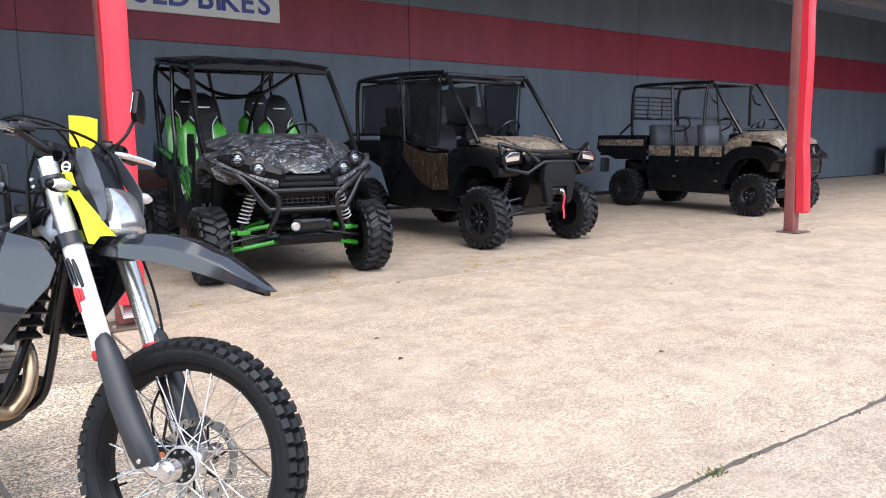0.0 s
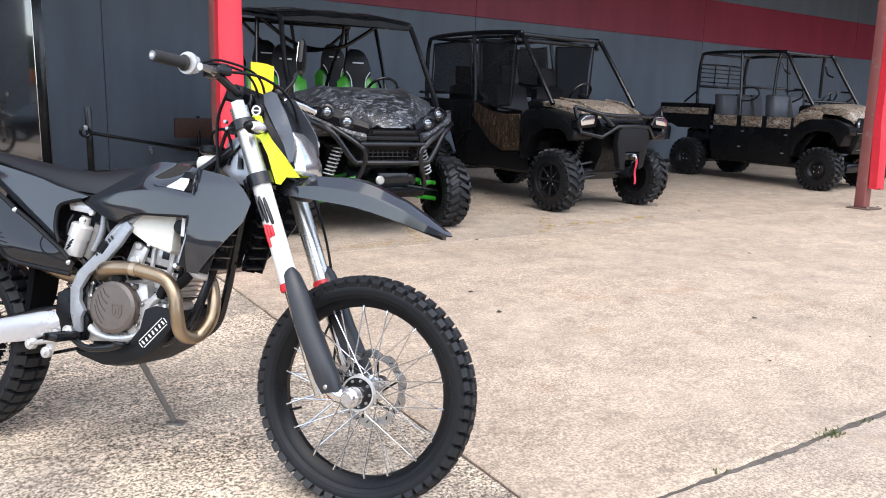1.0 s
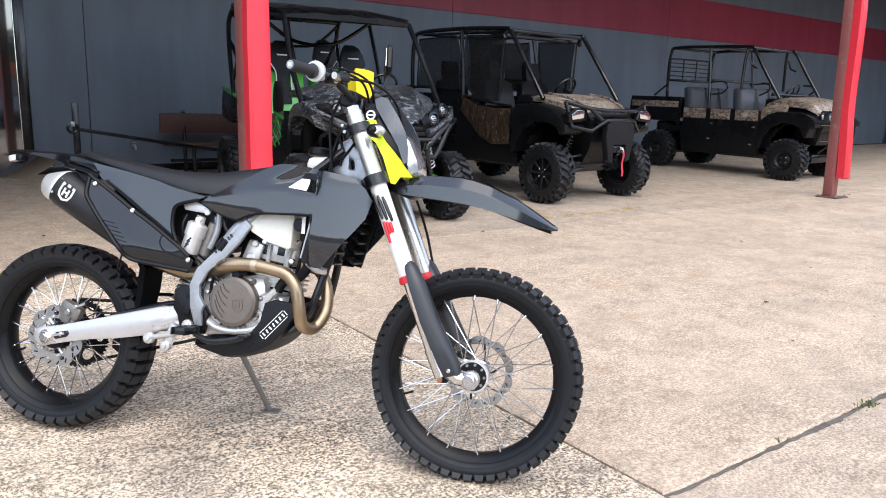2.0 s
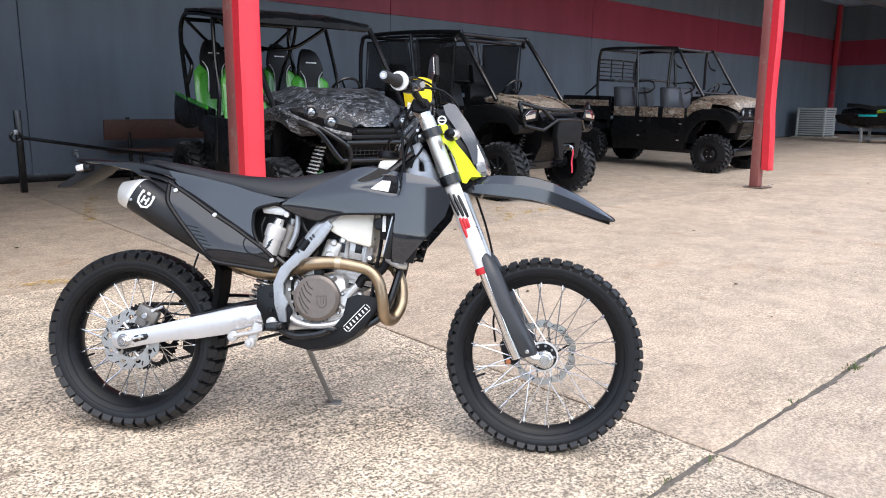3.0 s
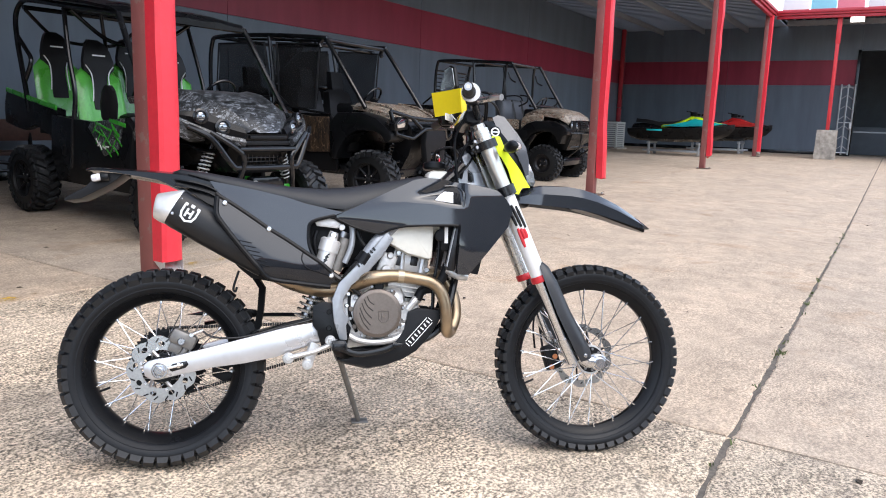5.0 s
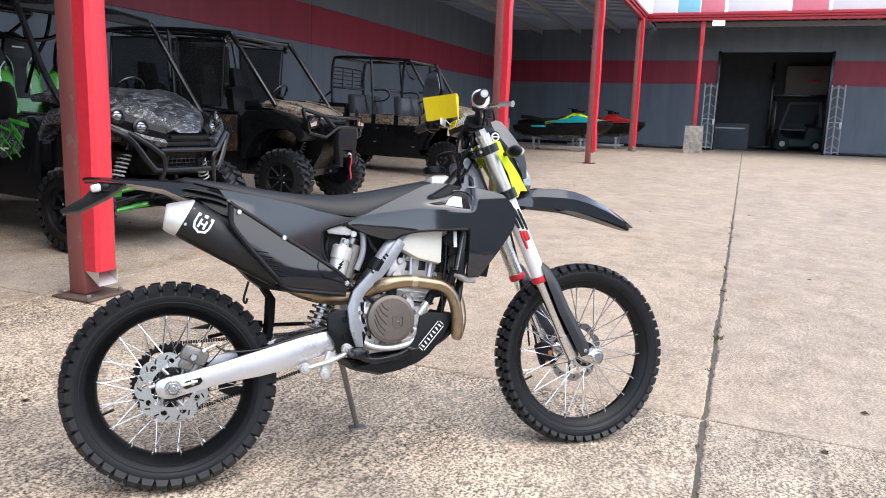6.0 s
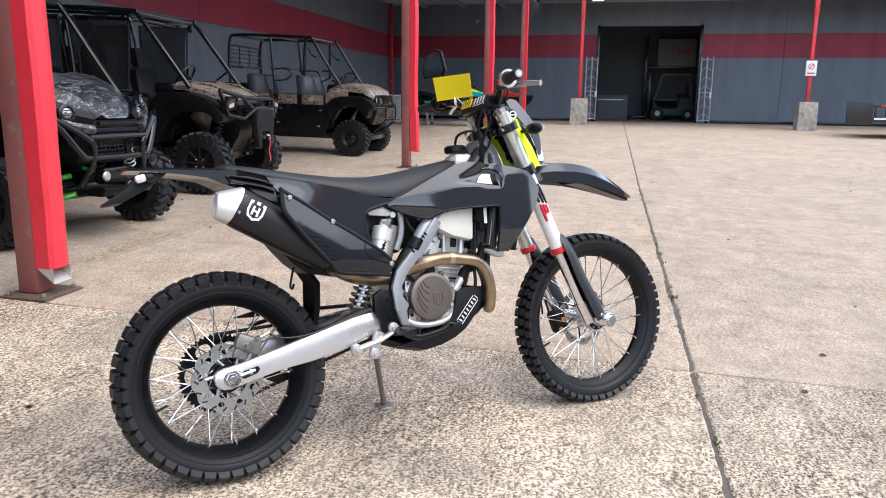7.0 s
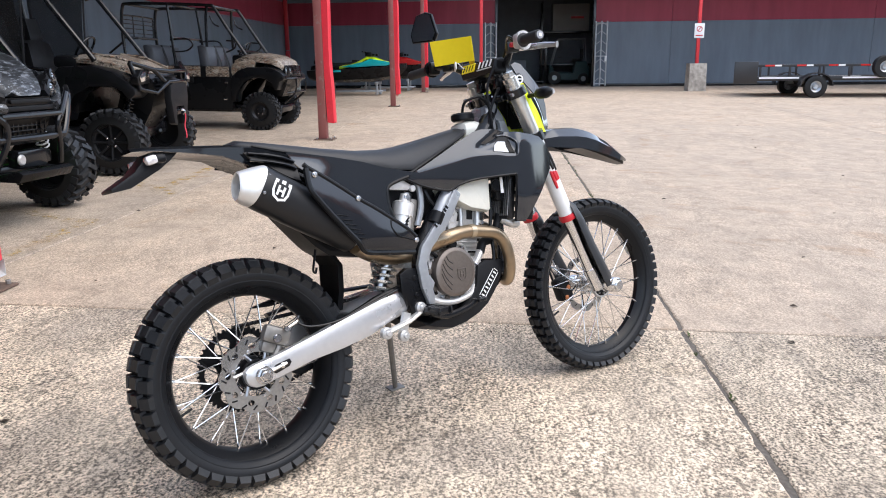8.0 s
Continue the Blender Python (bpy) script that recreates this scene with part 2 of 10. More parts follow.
def paint_peel(main, under, amount):
    """Old paint, faded in patches, with an undercoat at worn spots."""
    def build(n, l, p):
        co = n.new("ShaderNodeTexCoord").outputs["Object"]
        a = noise_tex(n, l, co, 6.0, 6, 0.7)
        b = noise_tex(n, l, co, 1.3, 3, 0.5)
        fade = ramp(n, [(0.3, tuple(c * 0.82 for c in main)), (0.7, tuple(min(c * 1.12, 1) for c in main))])
        l.new(b.outputs[0], fade.inputs[0])
        e = ramp(n, [(0.68 - amount, (0, 0, 0)), (0.71 - amount, (1, 1, 1))])
        l.new(a.outputs[0], e.inputs[0])
        l.new(mixer(n, l, fade.outputs[0], under, e.outputs[0]), p.inputs["Base Color"])
        bp = n.new("ShaderNodeBump")
        bp.inputs["Distance"].default_value = 0.002
        l.new(a.outputs[0], bp.inputs["Height"])
        l.new(bp.outputs[0], p.inputs["Normal"])
    return build


def wall_paint(main):
    def build(n, l, p):
        g = n.new("ShaderNodeNewGeometry").outputs["Position"]
        mp = n.new("ShaderNodeMapping")
        mp.inputs["Scale"].default_value = (1, 1, 0.18)
        l.new(g, mp.inputs["Vector"])
        a = noise_tex(n, l, mp.outputs[0], 2.2, 5, 0.6)
        b = noise_tex(n, l, g, 30.0, 3, 0.6)
        f = ramp(n, [(0.3, tuple(c * 0.86 for c in main)), (0.7, tuple(c * 1.12 for c in main))])
        l.new(a.outputs[0], f.inputs[0])
        l.new(f.outputs[0], p.inputs["Base Color"])
        p.inputs["Specular IOR Level"].default_value = 0.2
        bp = n.new("ShaderNodeBump")
        bp.inputs["Distance"].default_value = 0.0015
        l.new(b.outputs[0], bp.inputs["Height"])
        l.new(bp.outputs[0], p.inputs["Normal"])
    return build


def mesh_fabric(name, colour, opacity):
    """A fine woven net, thin enough to see through."""
    m = mat(name, colour, 0.9, grain=300)
    n, l = m.node_tree.nodes, m.node_tree.links
    p = n["Principled BSDF"]
    p.inputs["Alpha"].default_value = opacity
    return m


M_CONC = ramp_mat("old_tan_concrete", concrete(0.50, (0.475, 0.391, 0.310), (0.88, 0.80, 0.72)), 0.88)
M_CONCW = ramp_mat("weathered_grey_concrete", concrete(1.0, (0.635, 0.538, 0.432), (0.82, 0.80, 0.77)), 0.9)
M_CONCS = ramp_mat("speckled_grey_concrete", concrete(1.0, (0.555, 0.470, 0.377), (0.82, 0.80, 0.77)), 0.9)
M_JOINT = mat("joint_dirt", (0.11, 0.094, 0.078), 0.95, grain=60, vary=0.5, bump=0.004)
M_WALL = ramp_mat("grey_wall_paint", wall_paint((0.128, 0.155, 0.190)), 0.36)
M_BAND = ramp_mat("red_band_paint", wall_paint((0.25, 0.036, 0.060)), 0.36)
M_POST = ramp_mat("post_red_paint", paint_peel((0.62, 0.035, 0.045), (0.35, 0.30, 0.28), -0.02), 0.45)
M_POSTSIDE = ramp_mat("post_rusty_paint", paint_peel((0.27, 0.090, 0.084), (0.25, 0.14, 0.125), 0.12), 0.5)
M_POSTBASE = mat("rusted_plate", (0.13, 0.088, 0.068), 0.8, vary=0.35, grain=40, blot=9, bump=0.001, spec=0.3)
M_POSTFACE = mat("red_post_facing", (0.72, 0.035, 0.055), 0.38, grain=25, vary=0.1, bump=0.002, blot=5)
M_GUTTER = ramp_mat("gutter_red_paint", paint_peel((0.45, 0.03, 0.045), (0.40, 0.2, 0.18), -0.05), 0.4)
M_SOFFIT = mat("soffit_metal", (0.27, 0.28, 0.30), 0.5, 0.0, vary=0.15)
M_SIGNWHITE = mat("sign_white", (0.78, 0.79, 0.80), 0.4, vary=0.05)
M_SIGNBLUE = mat("sign_blue", (0.03, 0.05, 0.30), 0.4, vary=0.05)
M_STEELBLK = mat("black_painted_steel", (0.007, 0.0075, 0.009), 0.22, vary=0.2, bump=0.0003, spec=0.45)
M_BLACKPL = mat("black_plastic", (0.006, 0.0064, 0.0075), 0.30, vary=0.2, grain=200, bump=0.0003, spec=0.2)
M_BLACKMATT = mat("matt_black_plastic", (0.009, 0.0095, 0.011), 0.5, vary=0.2, grain=220, bump=0.0004, spec=0.2)
M_RUBBER = mat("tyre_rubber", (0.0058, 0.0070, 0.0092), 0.5, vary=0.35, grain=35, bump=0.0006, rvary=0.14, spec=0.3)
M_DUSTYRUB = mat("dusty_tyre_rubber", (0.008, 0.0083, 0.009), 0.5, vary=0.3, grain=25, bump=0.0008, spec=0.35)
# greyer than the tyre rubber: the knob tops' sheen is put into the colour
M_TREAD = mat("sheen_grey_tread", (0.0105, 0.0118, 0.0140), 0.55, vary=0.4, grain=60, bump=0.0006, spec=0.4)
M_ALU = mat("cast_aluminium", (0.58, 0.575, 0.565), 0.36, 0.5, vary=0.15, grain=90, bump=0.0005)
M_POLISH = mat("polished_aluminium", (0.68, 0.68, 0.68), 0.22, 0.95, vary=0.06)
M_CHROME = mat("chrome", (0.75, 0.75, 0.76), 0.12, 1.0, vary=0.05)
M_STEEL = mat("machined_steel", (0.40, 0.40, 0.41), 0.3, 0.95, vary=0.12)
M_ORANGE = mat("orange_caliper_pin", (0.55, 0.20, 0.08), 0.5, 0.2)
# ---------------------------------------------------------------- the place: paving, walls, canopy
YW, XE = 11.3, 29.3          # inner faces of the two shop walls
YC, XC = 5.13, 25.8          # front edges of the two canopies
ROOF = 4.95

# one sheet to the horizon, under the slabs
b = BM()
xs = [-900, -60, -14, -6, 0, 4, 9, 14, 19, 24, 29, 60, 900]
ys = [-900, -60, -20, -10, -4, 0, 4, 8, 12, 60, 900]
grid = [[b.verts.new((x, y, ground_z(min(max(x, -60), 60), min(max(y, -20), 12)) - 0.022)) for y in ys] for x in xs]
for i in range(len(xs) - 1):
    for j in range(len(ys) - 1):
        b.faces.new((grid[i][j], grid[i + 1][j], grid[i + 1][j + 1], grid[i][j + 1]))
ground = tagged(part("ground", b, M_CONC, smooth=0), "wide pale tan concrete lot with worn joints", "ground", kind="structure")


def wall_panel(name, a, c, z0, z1, parent, material, axis, face, thick=0.2):
    """An upright panel from a to c along x or y, its inner face at face."""
    b = BM()
    if axis == "x":
        box(b, ((a + c) / 2, face + thick / 2, (z0 + z1) / 2), (c - a, thick, z1 - z0), 0.006)
    else:
        box(b, (face + thick / 2, (a + c) / 2, (z0 + z1) / 2), (thick, c - a, z1 - z0), 0.006)
    return part(name, b, material, parent, smooth=0)


BAND0, BAND1 = 2.90, 3.80
wall_n = tagged(new("wall_north"), "dark grey painted shop wall with a red band", "wall", kind="structure")
seams = [0.72, 1.42, 7.5, 13.6, 19.7, 25.8, 29.5]
for a, c in zip(seams, seams[1:]):
    wall_panel("panel", a + 0.004, c - 0.004, 0.02, BAND0, wall_n, M_WALL, "x", YW)
    wall_panel("band_panel", a + 0.004, c - 0.004, BAND0 + 0.003, BAND1, wall_n, M_BAND, "x", YW - 0.004)
    wall_panel("panel", a + 0.004, c - 0.004, BAND1 + 0.003, 5.6, wall_n, M_WALL, "x", YW)
for z0, z1, mt in ((2.62, BAND0, M_WALL), (BAND0 + 0.003, BAND1, M_BAND), (BAND1 + 0.003, 5.6, M_WALL)):
    wall_panel("panel", -3.19, 0.716, z0, z1, wall_n, mt, "x", YW)
for z0, z1, mt in ((-0.3, BAND0, M_WALL), (BAND0 + 0.003, BAND1, M_BAND), (BAND1 + 0.003, 5.6, M_WALL)):
    wall_panel("panel", -14.0, -3.41, z0, z1, wall_n, mt, "x", YW)

# unseen wall, added to keep western light off the north wall's left end
wall_w = tagged(new("west_light_block"), "plain dark grey wall added out of view to block light from the west", "wall", kind="structure")
wall_panel("panel", 3.9, YW - 0.01, -0.3, ROOF + 0.4, wall_w, M_WALL, "y", -3.2)

wall_e = tagged(new("wall_east"), "dark grey painted shop wall with a red band and a wide doorway", "wall", kind="structure")
DOOR0, DOOR1, DOORH = -1.15, 2.68, 4.12
for a, c in ((-30.0, -19.9), (-19.9, -12.0), (-12.0, -4.25), (-4.25, DOOR0), (DOOR1, 7.2), (7.2, YW)):
    wall_panel("panel", a + 0.004, c - 0.004, 0.1, BAND0, wall_e, M_WALL, "y", XE)
    wall_panel("band_panel", a + 0.004, c - 0.004, BAND0 + 0.003, BAND1, wall_e, M_BAND, "y", XE - 0.004)
    wall_panel("panel", a + 0.004, c - 0.004, BAND1 + 0.003, 5.6, wall_e, M_WALL, "y", XE)
wall_panel("lintel_panel", DOOR0, DOOR1, DOORH, 5.6, wall_e, M_WALL, "y", XE)
for y0, y1 in ((DOOR0 - 0.1, DOOR0), (DOOR1, DOOR1 + 0.1)):
    b = box(BM(), (XE + 0.08, (y0 + y1) / 2, 2.2), (0.30, 0.1, 3.9), 0.01)
    part("door_jamb", b, M_STEELBLK, wall_e)
# kick strip along the foot of both walls
part("baseboard", box(BM(), (15.0, YW - 0.012, 0.30), (28.5, 0.02, 0.12), 0.004), M_STEELBLK, wall_n)
part("baseboard", box(BM(), (XE - 0.012, -13.0, 0.42), (0.02, 23.0, 0.14), 0.004), M_STEELBLK, wall_e)
part("baseboard", box(BM(), (XE - 0.012, 7.0, 0.42), (0.02, 8.5, 0.14), 0.004), M_STEELBLK, wall_e)

# workshop behind the doorway
M_SHED = mat("workshop_dark", (0.13, 0.145, 0.165), 0.8, vary=0.25)
shed = tagged(new("workshop_room"), "dim workshop room behind the open doorway", "room", kind="structure")
for c, s in (((36.4, 0.8, 2.6), (0.2, 14.0, 5.4)), ((33.0, -5.2, 2.6), (7.0, 0.2, 5.4)), ((33.0, 7.8, 2.6), (7.0, 0.2, 5.4)), ((33.0, 0.8, 5.2), (7.0, 13.0, 0.2))):
    part("panel", box(BM(), c, s), M_SHED, shed)

# canopies: metal deck on purlins with a red gutter
canopy_n = tagged(new("canopy_roof"), "metal canopy roof with red gutter over the parked vehicles", "canopy", kind="structure")
b = BM()
n = 150
prof = []
for i in range(n):
    x = -13.0 + i * 0.3
    prof += [(x, 0), (x + 0.10, 0), (x + 0.13, 0.05), (x + 0.27, 0.05)]
prof = [(x, z) for x, z in prof if x < XE]
lo = [[b.verts.new((x, y, ROOF + 0.08 + z)) for x, z in prof] for y in (YC + 0.12, YW)]
for i in range(len(prof) - 1):
    b.faces.new((lo[0][i], lo[0][i + 1], lo[1][i + 1], lo[1][i]))
bmesh.ops.solidify(b, geom=b.faces[:], thickness=-0.01)
part("roof_deck", b, M_SOFFIT, canopy_n, smooth=0)
for y in (6.6, 8.2, 9.8):
    part("purlin", box(BM(), (8.0, y, ROOF - 0.03), (42.4, 0.08, 0.18), 0.008), M_SOFFIT, canopy_n)
b = BM()
for z, d, h in ((ROOF - 0.04, 0.10, 0.10), (ROOF + 0.05, 0.16, 0.07), (ROOF + 0.13, 0.20, 0.09)):
    box(b, ((XC - 13.0) / 2, YC + 0.1 - d / 2 + 0.05, z), (XC + 13.0, d, h), 0.012)
part("gutter", b, M_GUTTER, canopy_n, "red painted gutter")
canopy_e = tagged(new("canopy_roof"), "metal canopy roof with red gutter along the workshop", "canopy", kind="structure")
b = BM()
prof = []
for i in range(120):
    y = -30.0 + i * 0.3
    prof += [(y, 0), (y + 0.10, 0), (y + 0.13, 0.05), (y + 0.27, 0.05)]
prof = [(y, z) for y, z in prof if y < YC + 0.1]
lo = [[b.verts.new((x, y, ROOF + 0.08 + z)) for y, z in prof] for x in (XC + 0.12, XE)]
for i in range(len(prof) - 1):
    b.faces.new((lo[0][i], lo[1][i], lo[1][i + 1], lo[0][i + 1]))
bmesh.ops.solidify(b, geom=b.faces[:], thickness=-0.01)
part("roof_deck", b, M_SOFFIT, canopy_e, smooth=0)
part("purlin", box(BM(), (27.5, -12.4, ROOF - 0.03), (0.08, 34.8, 0.18), 0.008), M_SOFFIT, canopy_e)
b = BM()
for z, d, h in ((ROOF - 0.04, 0.10, 0.10), (ROOF + 0.05, 0.16, 0.07), (ROOF + 0.13, 0.20, 0.09)):
    box(b, (XC + 0.1 - d / 2 + 0.05, (YC - 30.0) / 2, z), (d, YC + 30.0, h), 0.012)
part("gutter", b, M_GUTTER, canopy_e, "red painted gutter")


# ---------------------------------------------------------------- canopy posts with red fronts: torn pads, or downpipes where not torn
def post(x, y, seed, torn):
    z = ground_z(x, y)
    t = thing("canopy_post", pose(x, y, z), "rusty steel canopy post with a torn red vinyl pad" if torn else "rusty steel canopy post with a red downpipe", "post", "canopy posts")
    rnd = random.Random(seed)
    h = ROOF - z - 0.02
    part("column", box(BM(), (0, 0.06, h / 2 + 0.01), (0.15, 0.13, h - 0.02), 0.008), M_POSTSIDE, t, "faded brown-red steel")
    b = BM()
    foot = 0.30 if torn else 0.17
    rings = []
    k = 60
    for i in range(k + 1):
        u = i / k
        zz = foot + (h - foot) * u
        w = 0.074 + 0.004 * noise.noise((zz * 3.1, seed, 0))
        d = -0.125 + 0.012 * noise.noise((zz * 2.3, 7.7, seed)) * (1.5 if torn else 0.5)
        sag = 0.03 * max(0, 1 - u * 6) * (1 if torn else 0)
        ring = []
        for qx, qy in ((-w, -0.008), (-w - 0.004, d + 0.02), (-w + 0.02, d), (0, d - 0.004), (w - 0.02, d), (w + 0.006, d + 0.02), (w, -0.008)):
            ring.append((qx + sag, qy - sag * 0.5, zz + (rnd.uniform(-0.05, 0.05) if i == 0 and torn else 0)))
        rings.append(ring)
    loft(b, rings)
    part("post_facing", b, M_POSTFACE, t, "bright red facing: vinyl pad on torn posts, downpipe on the others")
    part("base_plate", box(BM(), (0, 0.03, 0.008), (0.32, 0.30, 0.016), 0.004), M_POSTBASE, t, "rusty base plate")
    if not torn:
        # open sheet-metal shoe under the red downpipe: two cheeks and a sloping lip
        b = BM()
        for sx in (-0.073, 0.071):
            tri = [(-0.010, 0.172), (-0.118, 0.172), (-0.118, 0.085)]
            lo = [b.verts.new((sx, qy, qz)) for qy, qz in tri]
            hi = [b.verts.new((sx + 0.002, qy, qz)) for qy, qz in tri]
            b.faces.new(lo[::-1])
            b.faces.new(hi)
            for j in range(3):
                b.faces.new((lo[j], lo[(j + 1) % 3], hi[(j + 1) % 3], hi[j]))
        lip = [(-0.010, 0.172), (-0.118, 0.085), (-0.118, 0.082), (-0.010, 0.169)]
        lo = [b.verts.new((-0.071, qy, qz)) for qy, qz in lip]
        hi = [b.verts.new((0.071, qy, qz)) for qy, qz in lip]
        b.faces.new(lo[::-1])
        b.faces.new(hi)
        for j in range(4):
            b.faces.new((lo[j], lo[(j + 1) % 4], hi[(j + 1) % 4], hi[j]))
        bmesh.ops.recalc_face_normals(b, faces=b.faces[:])
        part("downpipe_shoe", b, M_ALU, t, "bare metal downpipe shoe")
    for sx, sy in ((-1, -1), (1, -1), (-1, 1), (1, 1)):
        bb = disc(BM(), (sx * 0.125, 0.03 + sy * 0.115, 0.028), 0.014, 0.024, "Z", 6, 0.002)
        part("bolt", bb, M_STEEL, t)
    return t


for i, (x, y, torn) in enumerate(((1.21, 5.22, False), (9.55, 5.26, True), (17.5, 5.26, True), (25.3, 5.26, False))):
    post(x, y, i + 3, torn)
# ---------------------------------------------------------------- the enduro motorcycle
M_GUN = mat("dark_grey_gloss_plastic", (0.016, 0.018, 0.022), 0.08, vary=0.12, grain=9, blot=4, coat=0.6, rvary=0.03, spec=0.5)
M_GUN2 = mat("anthracite_plastic", (0.006, 0.0066, 0.008), 0.06, vary=0.15, grain=12, rvary=0.03, spec=0.28)
M_GUN3 = mat("satin_black_panel", (0.011, 0.012, 0.015), 0.10, vary=0.14, grain=10, blot=5, coat=0.2, rvary=0.04, spec=0.4)
M_SEAT = mat("seat_cover", (0.012, 0.0125, 0.0145), 0.44, vary=0.15, grain=420, bump=0.0003, spec=0.42)
M_MUFF = mat("muffler_black", (0.009, 0.0092, 0.0105), 0.42, 0.1, vary=0.15, grain=300, bump=0.0002, spec=0.4)
M_TITAN = mat("brushed_silver", (0.70, 0.69, 0.67), 0.42, 0.6, vary=0.08)
M_BRONZE = mat("heat_tinted_pipe", (0.33, 0.25, 0.165), 0.33, 0.9, vary=0.3, grain=14, blot=7)
M_SLEEVE = mat("pale_bronze_sleeve", (0.50, 0.41, 0.29), 0.35, 0.8, vary=0.1)
M_TANK = mat("translucent_white_tank", (0.70, 0.69, 0.62), 0.35, vary=0.06, blot=5)
M_FORK = mat("white_fork_decal", (0.74, 0.74, 0.73), 0.3, vary=0.04)
M_FORKMET = mat("fork_silver", (0.60, 0.59, 0.56), 0.28, 0.8, vary=0.08)
M_RED = mat("red_rubber_ring", (0.55, 0.02, 0.03), 0.4)
M_LIME = mat("lime_yellow_plastic", (0.72, 0.85, 0.02), 0.3, vary=0.05)
M_TAG = mat("yellow_card", (0.90, 0.68, 0.01), 0.55, vary=0.04)
M_COVER = mat("bronze_engine_cover", (0.165, 0.140, 0.122), 0.38, 0.6, vary=0.15, grain=120)
M_DISC = mat("worn_disc_steel", (0.40, 0.395, 0.385), 0.26, 0.95, vary=0.2, grain=120)
M_CLEARLENS = mat("clear_indicator_lens", (0.62, 0.60, 0.60), 0.10, 0.2, vary=0.35, grain=90, blot=60, coat=1.0)
M_DARKHUB = mat("dark_hub_metal", (0.028, 0.028, 0.030), 0.32, 0.7, vary=0.2, grain=60)
M_NEARBLACK = mat("near_black_rubber", (0.0045, 0.0048, 0.0055), 0.8, vary=0.3, spec=0.08)
M_SLOT = mat("dark_bronze_slot", (0.055, 0.046, 0.040), 0.5, 0.4)
M_SLATE = mat("slate_screen_plastic", (0.060, 0.066, 0.078), 0.22, vary=0.1, coat=0.3)
M_WHITEDEC = mat("white_decal", (0.80, 0.80, 0.80), 0.35, vary=0.03)
M_STAND = mat("worn_stand_steel", (0.20, 0.19, 0.175), 0.45, 0.5, vary=0.25, grain=60)
M_BLUEGREY = mat("frame_guard_grey", (0.30, 0.315, 0.335), 0.30, 0.4, vary=0.14)
M_SWING = mat("silver_swingarm", (0.56, 0.56, 0.57), 0.34, 0.6, vary=0.06)
M_MIRROR = mat("mirror_glass", (0.85, 0.86, 0.87), 0.03, 1.0, vary=0.0)
M_GRIP = mat("grip_rubber", (0.018, 0.018, 0.018), 0.7, vary=0.2, grain=250, bump=0.0006)

BIKE = SLOPE @ pose(-0.426, 3.171, 0, 0, 0, -47.8) @ pose(0, 0, 0, -12)
bike = thing("motorcycle", BIKE, "dark grey enduro motorcycle with knobby tyres leaning on its kickstand", "motorcycle")
RC, FC = (0.002, 0.0, 0.332), (1.519, 0.0, 0.342)


def knobs(bm, R, rows, w, c):
    """Tread blocks round a tyre: each row gives its angle step, lateral places, block length and width."""
    for k, (count, places, ln, wd, hh, off) in enumerate(rows):
        for i in range(count):
            a = 2 * math.pi * (i + off) / count
            for y, drop, lean in places:
                q = BM()
                bmesh.ops.create_cube(q, size=1)
                for v in q.verts:
                    t = 0.86 if v.co.z > 0 else 1.08
                    v.co = Vector((v.co.x * ln * t, v.co.y * wd * t, v.co.z * hh))
                m = Matrix.Translation(c) @ Matrix.Rotation(-a, 4, "Y") @ Matrix.Translation((0, y, R - drop - hh / 2)) @ Matrix.Rotation(lean, 4, "X")
                q.transform(m)
                add(bm, q)


